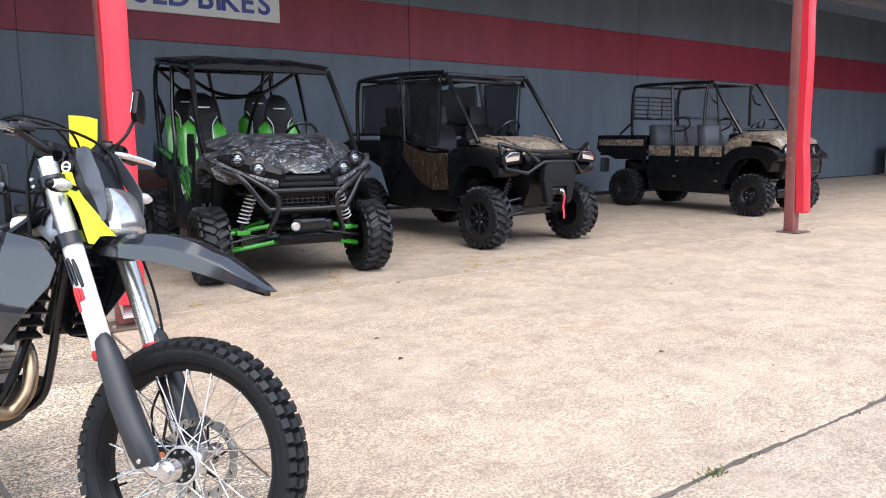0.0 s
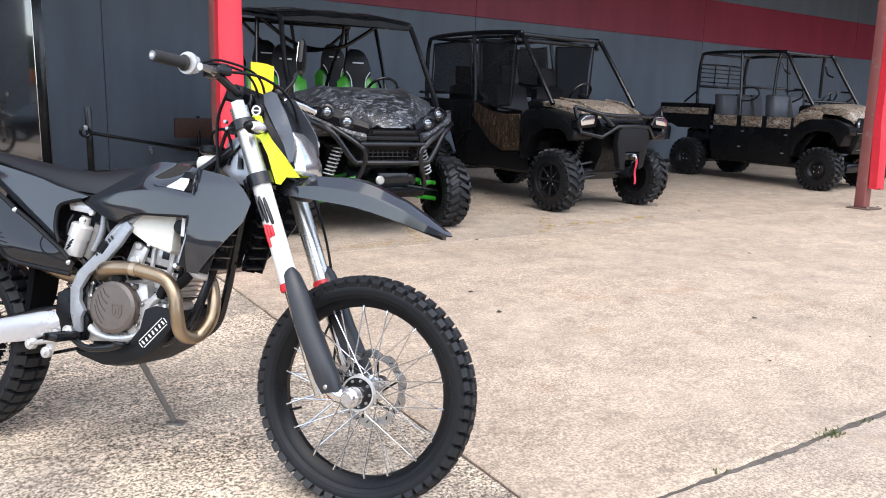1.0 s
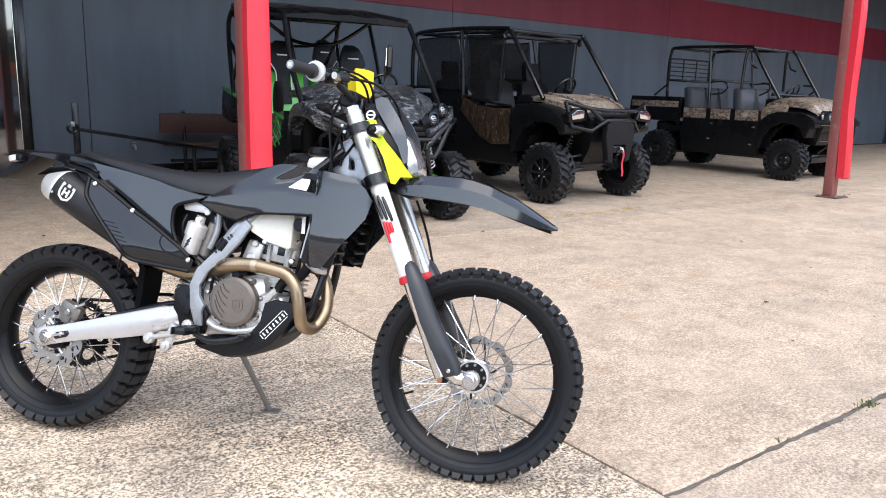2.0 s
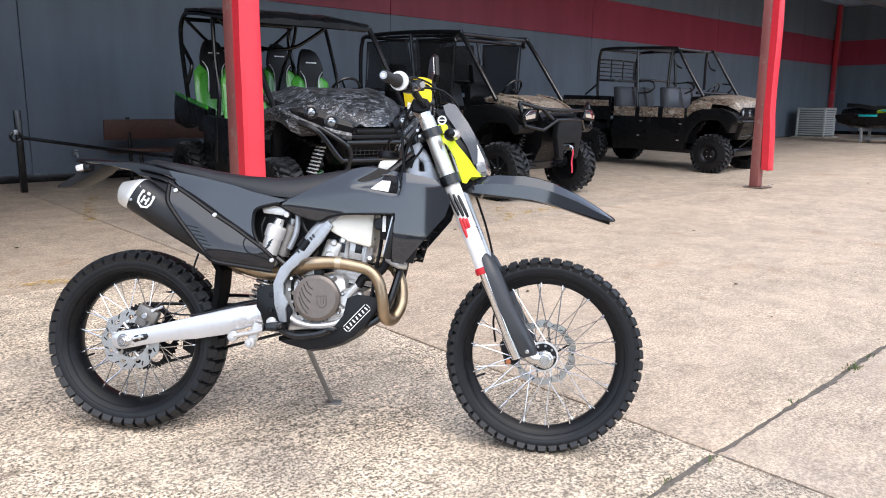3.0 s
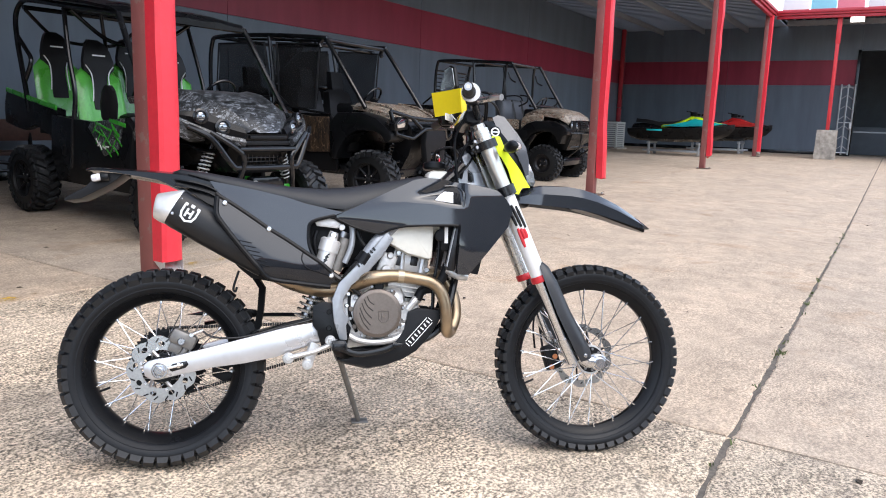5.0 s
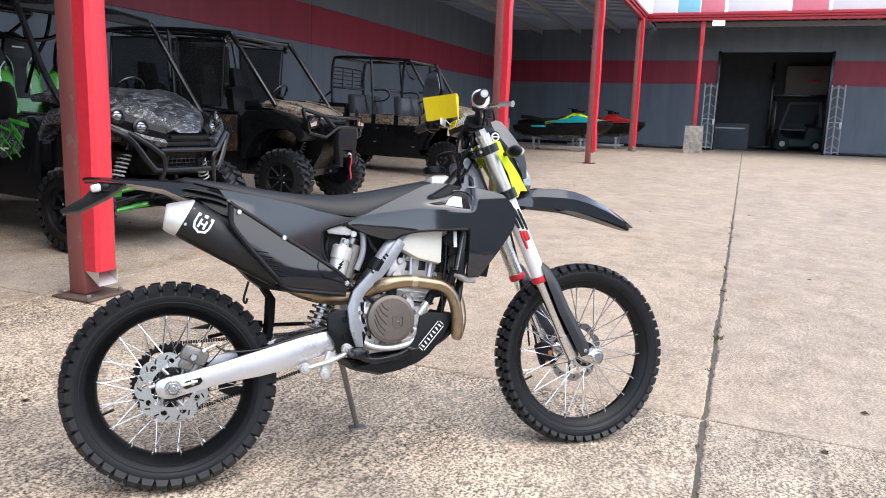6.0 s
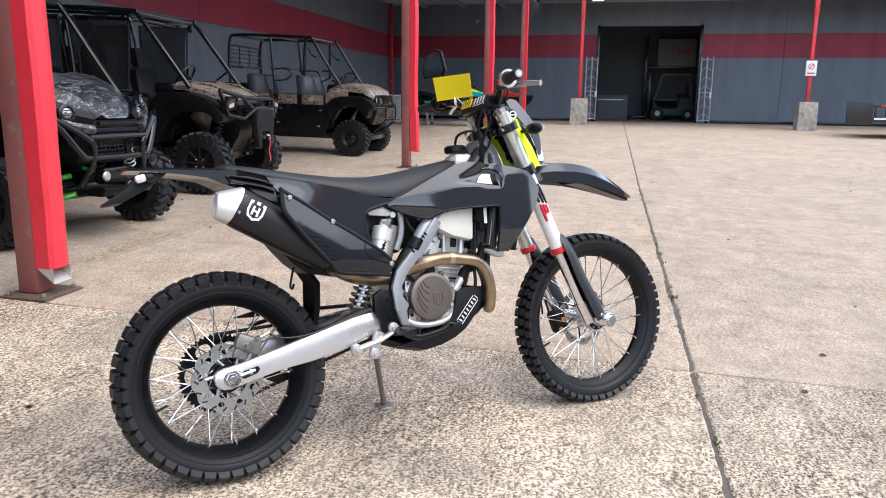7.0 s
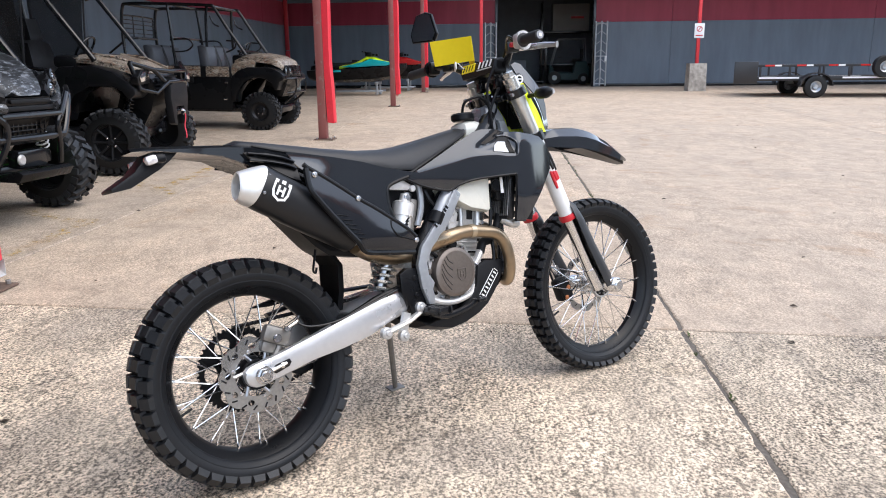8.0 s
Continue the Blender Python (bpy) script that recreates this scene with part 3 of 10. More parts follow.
def wheel(name, c, R, rim, width, spokes, hub_r, flange, rows, rear):
    hub = BM()
    lathe(hub, [(0.012, -flange), (hub_r, -flange), (hub_r, -flange + 0.006), (hub_r * 0.55, -flange + 0.012), (hub_r * 0.5, flange - 0.012), (hub_r, flange - 0.006), (hub_r, flange), (0.012, flange)], 32, "Y", (0, 0, 0))
    rod(hub, (0, -flange - 0.03, 0), (0, flange + 0.03, 0), 0.017, 16)
    w = part(name, hub, M_DARKHUB if rear else M_POLISH, bike, "spoked wheel with black rim", at=Matrix.Translation(c))
    b = BM()
    ri = rim + 0.006
    kr, kw = (R - rim) / 0.1, width / 0.145
    half = [(0.004, 0.054), (0.012, 0.061), (0.020, 0.0655), (0.022, 0.0672), (0.026, 0.0672), (0.028, 0.0685), (0.044, 0.0715), (0.058, 0.0700), (0.066, 0.0640), (0.071, 0.054), (0.076, 0.038), (0.079, 0.020)]
    sec = [(rim + r * kr, -y * kw) for r, y in half] + [(rim + 0.080 * kr, 0)] + [(rim + r * kr, y * kw) for r, y in half[::-1]]
    lathe(b, sec + [(ri - 0.004, width * 0.35), (ri - 0.004, -width * 0.35)], 72, "Y")
    part("tyre", b, M_RUBBER, w, "worn black knobby tyre")
    # shade between the knobs, put into the colour of a near-black band
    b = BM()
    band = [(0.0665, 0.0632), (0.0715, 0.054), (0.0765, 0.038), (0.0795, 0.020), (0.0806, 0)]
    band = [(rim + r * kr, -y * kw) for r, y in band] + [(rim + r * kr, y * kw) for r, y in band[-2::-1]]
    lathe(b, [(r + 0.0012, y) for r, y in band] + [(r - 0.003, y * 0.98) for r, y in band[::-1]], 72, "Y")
    part("tread_base", b, M_NEARBLACK, w, "near-black band with the groove shade in its colour")
    b = BM()
    knobs(b, R, rows, width, (0, 0, 0))
    tagged(part("tread", b, M_TREAD, w, smooth=20), kind="stuff")
    b = BM()
    lathe(b, [(rim + 0.010, -width * 0.36), (rim + 0.010, -width * 0.30), (rim - 0.008, -width * 0.24), (rim - 0.017, -width * 0.12), (rim - 0.017, width * 0.12), (rim - 0.008, width * 0.24), (rim + 0.010, width * 0.30), (rim + 0.010, width * 0.36), (rim + 0.004, width * 0.36), (rim - 0.016, width * 0.22), (rim - 0.026, width * 0.10), (rim - 0.026, -width * 0.10), (rim - 0.016, -width * 0.22), (rim + 0.004, -width * 0.36)], 72, "Y")
    part("rim", b, M_BLACKPL, w, "black wheel rim")
    kinds = []
    for side in (-1, 1):
        for lead in (-1, 1):
            q = BM()
            a0, a1 = lead * 0.95, lead * 0.06
            p0 = Vector((hub_r * 0.93 * math.sin(a0), side * (flange - 0.004 + 0.004 * lead), hub_r * 0.93 * math.cos(a0)))
            p1 = Vector(((rim - 0.020) * math.sin(a1), side * 0.012, (rim - 0.020) * math.cos(a1)))
            rod(q, p0, p1, 0.0022, 5)
            rod(q, p1.lerp(p0, 0.07), p1, 0.0036, 6)
            kinds.append(finish(q))
    for i in range(spokes):
        me = kinds[i % 4]
        part("spoke", me, M_POLISH, w, at=Matrix.Rotation(2 * math.pi * i / spokes, 4, "Y"))
    # valve
    part("valve", rod(BM(), (0, 0, -(rim - 0.025)), (0, 0, -(rim - 0.062)), 0.004, 8), M_BLACKPL, w, at=Matrix.Rotation(1.2, 4, "Y"))
    return w


R_ROWS = [(44, [(-0.027, 0.002, 0.14), (0.027, 0.002, -0.14)], 0.0345, 0.047, 0.021, 0), (44, [(-0.0600, 0.014, 0.66), (0.0600, 0.014, -0.66)], 0.0360, 0.036, 0.027, 0.18)]
F_ROWS = [(54, [(-0.0135, 0.001, 0.1), (0.0135, 0.001, -0.1)], 0.0280, 0.024, 0.020, 0), (54, [(-0.039, 0.010, 0.62), (0.039, 0.010, -0.62)], 0.0290, 0.024, 0.024, 0.20)]
rw = wheel("rear_wheel", RC, 0.333, 0.249, 0.145, 36, 0.050, 0.045, R_ROWS, True)
fw = wheel("front_wheel", FC, 0.353, 0.283, 0.094, 36, 0.046, 0.036, F_ROWS, False)


def drilled_disc(r_out, r_in, waves, windows, y0, y1, r_win):
    """A floating brake rotor: wavy rim, round windows between its arms, open middle."""
    n = waves * 12
    out = []
    for i in range(n):
        a = 2 * math.pi * i / n
        r = r_out * (1 - 0.075 * (0.5 + 0.5 * math.cos(a * waves)) ** 2)
        out.append((r * math.cos(a), r * math.sin(a)))
    holes = [[(r_in * math.cos(2 * math.pi * i / 28), r_in * math.sin(2 * math.pi * i / 28)) for i in range(28)]]
    rm = (r_in + r_out) * 0.475
    for k in range(windows):
        a0 = 2 * math.pi * (k + 0.3) / windows
        hole = []
        for j in range(12):
            t = 2 * math.pi * j / 12
            rr, aa = rm + r_win * math.cos(t), a0 + r_win * 1.25 / rm * math.sin(t)
            hole.append((rr * math.cos(aa), rr * math.sin(aa)))
        holes.append(hole)
    return plate(BM(), out, y0, y1, 0, holes)


bd = part("brake_disc", drilled_disc(0.112, 0.064, 9, 9, -0.068, -0.064, 0.0085), M_DISC, rw, "wave-cut steel brake disc", smooth=20)
slot = finish(box(BM(), (0.097, -0.0687, 0), (0.017, 0.0016, 0.0048), 0.0006, (0, 40, 0)))
for i in range(18):
    part("slot", slot, M_STEELBLK, bd, at=Matrix.Rotation(i * math.pi / 9, 4, "Y"))
arm = finish(rod(BM(), (0.036, -0.066, 0), (0.068 * math.cos(0.25), -0.066, 0.068 * math.sin(0.25)), 0.0058, 6))
for i in range(6):
    part("carrier_arm", arm, M_STEEL, bd, at=Matrix.Rotation(i * math.pi / 3 + 0.3, 4, "Y"))
rivet = finish(disc(BM(), (0.069, -0.069, 0), 0.0062, 0.004, "Y", 12, 0.001))
for i in range(6):
    part("disc_bolt", rivet, M_POLISH, bd, at=Matrix.Rotation(i * math.pi / 3 + 0.3, 4, "Y"))
part("tone_ring", lathe(BM(), [(0.034, -0.080), (0.043, -0.080), (0.043, -0.062), (0.034, -0.062)], 40), M_BLACKPL, rw)
# chain sprocket on the far side
b = BM()
n = 49
o = []
for i in range(n * 4):
    a = 2 * math.pi * i / (n * 4)
    r = 0.126 + (0.004 if (i % 4) in (1, 2) else -0.003)
    o.append((r * math.cos(a), r * math.sin(a)))
holes = []
for k in range(6):
    a0 = k * math.pi / 3
    hole = []
    for j in range(14):
        t = 2 * math.pi * j / 14
        rr, aa = 0.088 + 0.021 * math.cos(t), a0 + 0.30 * math.sin(t)
        hole.append((rr * math.cos(aa), rr * math.sin(aa)))
    holes.append(hole)
plate(b, o, 0.056, 0.062, 0, holes)
part("sprocket", b, M_BLACKPL, rw, "black drilled chain sprocket", smooth=20)
fd = part("brake_disc", drilled_disc(0.122, 0.094, 10, 0, 0.050, 0.0535, 0.010), M_DISC, fw, "wave-cut steel brake disc", smooth=20)
slot = finish(box(BM(), (0.105, 0.0496, 0), (0.012, 0.0016, 0.004), 0.0005, (0, 40, 0)))
for i in range(20):
    part("slot", slot, M_STEELBLK, fd, at=Matrix.Rotation(i * math.pi / 10, 4, "Y"))
arm = finish(rod(BM(), (0.044, 0.0505, 0), (0.097 * math.cos(0.35), 0.0518, 0.097 * math.sin(0.35)), 0.0038, 6))
for i in range(6):
    part("carrier_arm", arm, M_DARKHUB, fd, at=Matrix.Rotation(i * math.pi / 3, 4, "Y"))
part("hub_ring", lathe(BM(), [(0.0475, -0.050), (0.053, -0.050), (0.054, -0.036), (0.0475, -0.036)], 48), M_ALU, fw)
part("hub_well", lathe(BM(), [(0.020, -0.043), (0.0475, -0.045), (0.0475, -0.036), (0.020, -0.036)], 40), M_DARKHUB, fw)
stud = finish(disc(BM(), (0.039, -0.047, 0), 0.0048, 0.010, "Y", 6, 0.001))
for i in range(9):
    part("hub_stud", stud, M_STEELBLK if i % 2 else M_STEEL, fw, at=Matrix.Rotation(i * 2 * math.pi / 9, 4, "Y"))

# chain runs
b = BM()
for z0, z1 in ((0.458, 0.475), (0.212, 0.375)):
    p0, p1 = Vector((0.0, 0.060, z0)), Vector((0.56, 0.060, z1))
    for i in range(70):
        q = p0.lerp(p1, i / 69)
        box(b, q, (0.0065, 0.012 if i % 2 else 0.018, 0.011), 0.001)
tagged(part("chain", b, M_STEELBLK, bike, "black drive chain"), kind="stuff")

# swingarm
b = BM()
for s in (-1, 1):
    rings = []
    for x, z, h, w, y in ((-0.046, 0.330, 0.024, 0.022, 0.103), (-0.041, 0.331, 0.044, 0.026, 0.103), (-0.028, 0.333, 0.060, 0.028, 0.103), (-0.008, 0.336, 0.066, 0.028, 0.103), (0.06, 0.350, 0.062, 0.028, 0.102), (0.16, 0.373, 0.066, 0.030, 0.101), (0.26, 0.392, 0.080, 0.034, 0.099), (0.36, 0.415, 0.088, 0.038, 0.098), (0.43, 0.437, 0.080, 0.042, 0.096), (0.50, 0.452, 0.070, 0.044, 0.092), (0.54, 0.460, 0.058, 0.044, 0.090)):
        up = Vector((-0.25, 0, 0.97))
        c = Vector((x, s * y, z))
        ring = []
        for a, e in ((-1, -0.75), (-0.75, -1), (0.75, -1), (1, -0.75), (1, 0.75), (0.75, 1), (-0.75, 1), (-1, 0.75)):
            ring.append(c + up * (h / 2 * a) + Vector((0, w / 2 * e, 0)))
        rings.append(ring)
    loft(b, rings)
box(b, (0.42, 0, 0.44), (0.16, 0.17, 0.06), 0.015, (0, -15, 0))
part("swingarm", b, M_SWING, bike, "satin silver swingarm")
for s in (-1, 1):
    b = disc(BM(), (0.004, s * 0.120, 0.335), 0.026, 0.010, "Y", 28, 0.002)
    disc(b, (0.004, s * 0.128, 0.335), 0.0195, 0.014, "Y", 6, 0.003)
    disc(b, (0.004, s * 0.136, 0.335), 0.012, 0.006, "Y", 20, 0.002)
    ab = part("axle_block", b, M_POLISH, bike, "polished axle nut and washer")
    b = plate(BM(), [(0.034, 0.334), (0.042, 0.330), (0.084, 0.342), (0.092, 0.353), (0.086, 0.364), (0.042, 0.355), (0.034, 0.346)], s * 0.1145, s * 0.1185, 0.001)
    part("adjuster_slot", b, M_STEELBLK, ab)
    b = rod(BM(), (0.030, s * 0.119, 0.342), (0.076, s * 0.119, 0.353), 0.0055, 8)
    disc(b, (0.062, s * 0.119, 0.3495), 0.009, 0.010, "X", 6, 0.001)
    part("adjuster_bolt", b, M_POLISH, ab)
# chain guide block and the fin at the tail of the chain guard, far side
b = plate(BM(), [(0.150, 0.322), (0.200, 0.352), (0.300, 0.372), (0.306, 0.332), (0.262, 0.286), (0.190, 0.268), (0.150, 0.290)], 0.046, 0.076, 0.006, [[(0.205, 0.300), (0.235, 0.302), (0.240, 0.320), (0.208, 0.318)], [(0.252, 0.315), (0.278, 0.322), (0.278, 0.342), (0.254, 0.336)]])
part("chain_guide", b, M_BLACKMATT, bike, "black chain guide block")
b = plate(BM(), [(0.060, 0.504), (0.135, 0.520), (0.200, 0.530), (0.300, 0.520), (0.300, 0.498), (0.190, 0.506), (0.120, 0.500)], 0.050, 0.078, 0.004)
part("chain_guard_fin", b, M_BLACKPL, bike)
# black guard along the swingarm's upper edge
b = tube(BM(), curve([(0.24, -0.106, 0.432), (0.34, -0.104, 0.460), (0.42, -0.100, 0.484), (0.50, -0.098, 0.500)], 5), [0.002 + 0.0006 * min(i, 9) for i in range(16)], 8, flat=(1.6, 1.0))
tube(b, curve([(0.12, 0.085, 0.47), (0.30, 0.08, 0.50), (0.50, 0.075, 0.50)], 5), 0.010, 8, flat=(2.0, 0.7))
part("chain_guard", b, M_BLACKPL, bike)
# rear caliper and hose
b = box(BM(), (0.070, -0.078, 0.432), (0.085, 0.036, 0.052), 0.012, (0, 25, 0))
box(b, (0.045, -0.070, 0.405), (0.045, 0.030, 0.040), 0.008, (0, 25, 0))
tube(b, [(0.085, -0.075, 0.415), (0.070, -0.075, 0.385), (0.052, -0.08, 0.365)], 0.011, 8)
rc = part("rear_caliper", b, M_STAND, bike, "grey cast brake caliper")
part("piston_cap", disc(BM(), (0.066, -0.100, 0.426), 0.0125, 0.012, "Y", 18, 0.003), M_STEEL, rc)
part("hose_fitting", disc(rod(BM(), (0.095, -0.098, 0.446), (0.135, -0.097, 0.462), 0.0055, 8), (0.098, -0.100, 0.447), 0.008, 0.014, "Y", 6, 0.001), M_POLISH, rc)
part("brake_hose", tube(BM(), curve([(0.13, -0.098, 0.462), (0.17, -0.106, 0.440), (0.26, -0.112, 0.440), (0.38, -0.114, 0.470), (0.50, -0.112, 0.500)], 6), 0.0034, 8), M_STEELBLK, bike)

# frame: spars, cradle, subframe
b = BM()
for s in (-1, 1):
    tube(b, curve([(1.02, s * 0.035, 1.05), (0.90, s * 0.075, 0.94), (0.74, s * 0.10, 0.80), (0.62, s * 0.115, 0.66), (0.575, s * 0.118, 0.56), (0.585, s * 0.11, 0.43)], 5), 0.021, 10, flat=(1.25, 0.8))
    tube(b, curve([(1.05, s * 0.03, 0.96), (1.02, s * 0.04, 0.78), (0.98, s * 0.07, 0.58), (0.93, s * 0.09, 0.46), (0.80, s * 0.085, 0.40), (0.62, s * 0.09, 0.39)], 5), 0.014, 10)
    tube(b, [(0.62, s * 0.09, 0.86), (0.30, s * 0.085, 0.92), (0.05, s * 0.07, 0.965)], 0.013, 8)
    tube(b, [(0.60, s * 0.10, 0.62), (0.35, s * 0.09, 0.80), (0.12, s * 0.075, 0.94)], 0.011, 8)
rod(b, (1.03, 0, 1.12), (1.10, 0, 0.92), 0.032, 20)
part("frame", b, M_STEELBLK, bike, "black tubular frame")
# silver-blue frame guard, near side and far side
for s in (-1, 1):
    g = [(0.735, 0.800), (0.690, 0.735), (0.630, 0.678), (0.575, 0.622), (0.553, 0.566), (0.560, 0.492), (0.580, 0.432), (0.606, 0.430), (0.602, 0.480), (0.612, 0.500), (0.592, 0.530), (0.590, 0.567), (0.618, 0.615), (0.676, 0.663), (0.720, 0.715), (0.760, 0.775)]
    b = plate(BM(), g, s * 0.132, s * 0.150, 0.005)
    fg = part("frame_guard", b, M_BLUEGREY, bike, "silver-grey moulded frame guard")
    b = BM()
    for i in range(7):
        t = i / 6
        box(b, (0.640 + 0.052 * t, s * 0.151, 0.683 + 0.056 * t), (0.0065, 0.002, 0.013), 0, (0, -42, 0))
    part("guard_marking", b, M_STEELBLK, fg)
# black heel plate behind it
b = BM()
plate(b, [(0.49, 0.545), (0.52, 0.560), (0.555, 0.555), (0.575, 0.50), (0.60, 0.50), (0.62, 0.47), (0.605, 0.40), (0.52, 0.41), (0.505, 0.46), (0.49, 0.48)], -0.132, -0.106, 0.005)
for x, z in ((0.545, 0.525), (0.545, 0.470), (0.58, 0.465)):
    disc(b, (x, -0.134, z), 0.009, 0.008, "Y", 12, 0.002)
part("heel_plate", b, M_BLACKPL, bike, "black heel guard plate")

# engine
b = BM()
box(b, (0.69, -0.01, 0.50), (0.26, 0.20, 0.20), 0.035, (0, -8, 0))
box(b, (0.62, 0.0, 0.60), (0.15, 0.15, 0.10), 0.025)
box(b, (0.81, -0.005, 0.475), (0.12, 0.18, 0.16), 0.03)
part("crankcase", b, M_ALU, bike, "cast aluminium crankcase")
cy = part("cylinder", box(BM(), (0.815, 0, 0.610), (0.130, 0.135, 0.11), 0.012, (0, 8, 0)), M_ALU, bike, "cast aluminium cylinder")
for i in range(5):
    part("cooling_fin", box(BM(), (0.815 + 0.003 * i, 0, 0.575 + 0.016 * i), (0.142, 0.147, 0.005), 0.002, (0, 8, 0)), M_ALU, cy)
b = box(BM(), (0.825, -0.008, 0.698), (0.140, 0.142, 0.080), 0.014, (0, 8, 0))
box(b, (0.83, -0.008, 0.748), (0.125, 0.125, 0.035), 0.010, (0, 8, 0))
box(b, (0.822, -0.078, 0.640), (0.110, 0.016, 0.026), 0.005, (0, 8, 0))
tube(b, [(0.862, -0.082, 0.630), (0.868, -0.084, 0.675), (0.880, -0.080, 0.735)], 0.011, 8)
tube(b, [(0.795, -0.080, 0.640), (0.800, -0.083, 0.700), (0.805, -0.078, 0.745)], 0.008, 8)
ch = part("cylinder_head", b, M_ALU, cy, "cast aluminium cylinder head")
for x, z in ((0.775, 0.655), (0.885, 0.668), (0.785, 0.728), (0.893, 0.735), (0.838, 0.640)):
    part("head_bolt", disc(BM(), (x, -0.086, z), 0.010, 0.016, "Y", 6, 0.002), M_POLISH, ch)
for x in (0.805, 0.865):
    part("port_plug", disc(BM(), (x, -0.080, 0.738), 0.017, 0.010, "Y", 16, 0.003), M_BLACKPL, ch)
b = box(BM(), (0.745, -0.085, 0.690), (0.060, 0.020, 0.075), 0.010, (0, 20, 0))
disc(b, (0.742, -0.098, 0.668), 0.019, 0.014, "Y", 18, 0.004)
disc(b, (0.755, -0.098, 0.718), 0.012, 0.012, "Y", 12, 0.003)
part("engine_mount", b, M_ALU, bike, "cast engine mount with bolts")
for z, w in ((0.573, 0.150), (0.655, 0.148)):
    part("gasket", box(BM(), (0.815 + (z - 0.61) * 0.14, -0.002, z), (w, 0.152, 0.006), 0.001, (0, 8, 0)), M_NEARBLACK, cy)
# dark plates on the head stand in for the shade of casting recesses
for x in (0.790, 0.842):
    part("recess_shade", box(BM(), (x, -0.0795, 0.700), (0.026, 0.004, 0.034), 0.002, (0, 8, 0)), M_DARKHUB, ch)
# added black plate: stands in for the shaded gap behind the mount
part("mount_backing", plate(BM(), [(0.690, 0.640), (0.700, 0.725), (0.735, 0.775), (0.775, 0.760), (0.770, 0.690), (0.755, 0.640)], -0.078, -0.070, 0.002), M_BLACKMATT, bike, "black plate added as the dark gap behind the engine mount")
part("throttle_body", tube(BM(), [(0.66, -0.03, 0.735), (0.71, -0.03, 0.728), (0.76, -0.02, 0.722)], [0.034, 0.030, 0.034], 16), M_BLACKMATT, bike, "black throttle body")
for pts in ([(0.90, -0.095, 0.600), (0.915, -0.10, 0.655), (0.925, -0.10, 0.72), (0.93, -0.10, 0.80)], [(0.60, -0.118, 0.62), (0.645, -0.120, 0.585), (0.66, -0.118, 0.56)], [(0.86, -0.112, 0.47), (0.90, -0.115, 0.53), (0.905, -0.112, 0.60)]):
    part("engine_hose", tube(BM(), curve(pts, 5), 0.0065, 8), M_BLACKPL, bike)
part("spark_lead", tube(BM(), curve([(0.845, -0.06, 0.76), (0.80, -0.09, 0.745), (0.76, -0.06, 0.76), (0.70, -0.02, 0.78)], 5), 0.006, 8), M_BLACKPL, bike)
part("starter_motor", rod(BM(), (0.715, -0.06, 0.640), (0.715, 0.07, 0.640), 0.034, 20), M_STEELBLK, bike, "black starter motor")
for x, z in ((0.61, 0.585), (0.605, 0.545), (0.625, 0.620)):
    part("case_bolt", disc(BM(), (x, -0.112, z), 0.008, 0.02, "Y", 6, 0.002), M_POLISH, bike)
part("gear_cable", tube(BM(), curve([(0.66, -0.105, 0.63), (0.62, -0.11, 0.60), (0.615, -0.112, 0.52), (0.64, -0.11, 0.455)], 5), 0.006, 8), M_BLACKPL, bike)
# airbox fills the middle of the frame
b = BM()
rings = []
for x, w, z0, z1 in ((0.30, 0.050, 0.80, 0.90), (0.40, 0.070, 0.68, 0.89), (0.52, 0.075, 0.66, 0.87), (0.63, 0.070, 0.68, 0.87), (0.72, 0.055, 0.74, 0.87)):
    rings.append([(x, -w, z0 + 0.03), (x, -w, z1 - 0.03), (x, -w * 0.7, z1), (x, w * 0.7, z1), (x, w, z1 - 0.03), (x, w, z0 + 0.03), (x, w * 0.7, z0), (x, -w * 0.7, z0)])
loft(b, rings)
part("airbox", b, M_BLACKMATT, bike, "black plastic airbox")
b = disc(BM(), (0.708, -0.120, 0.520), 0.082, 0.050, "Y", 48, 0.010)
for i in range(9):
    a = 2 * math.pi * i / 9 + 0.2
    disc(b, (0.708 + 0.089 * math.cos(a), -0.105, 0.520 + 0.089 * math.sin(a)), 0.009, 0.030, "Y", 10, 0.002)
ec = part("engine_cover", b, M_COVER, bike, "round bronze engine cover")
for x0, z0, x1, z1 in ((-0.036, 0.058, -0.012, 0.030), (-0.046, 0.048, -0.016, 0.009), (-0.054, 0.035, -0.020, -0.016), (-0.060, 0.020, -0.024, -0.040), (-0.062, 0.003, -0.028, -0.056)):
    p0, p1 = Vector((0.708 + x0, -0.1452, 0.520 + z0)), Vector((0.708 + x1, -0.1452, 0.520 + z1))
    part("cover_slot", tube(BM(), curve([p0, (p0 + p1) / 2 + Vector((-0.004, 0, -0.003)), p1], 5), 0.0020, 6, flat=(1.0, 0.8)), M_SLOT, ec)
b = tube(BM(), [(0.728 + dx, -0.1455, 0.510 + dz) for dx, dz in ((-0.016, -0.008), (-0.006, -0.020), (0.010, -0.020), (0.018, -0.008), (0.018, 0.018), (-0.016, 0.018))], 0.0022, 6, closed=True)
for dx in (-0.005, 0.007):
    tube(b, [(0.728 + dx, -0.1455, 0.500), (0.728 + dx, -0.1455, 0.520)], 0.0018, 6)
tube(b, [(0.723, -0.1455, 0.510), (0.735, -0.1455, 0.510)], 0.0018, 6)
part("cover_relief", b, M_COVER, ec)
part("cover_rim", lathe(BM(), [(0.070, -0.1455), (0.082, -0.141), (0.084, -0.132), (0.070, -0.140)], 48, "Y", (0.708, 0, 0.520)), M_COVER, ec)
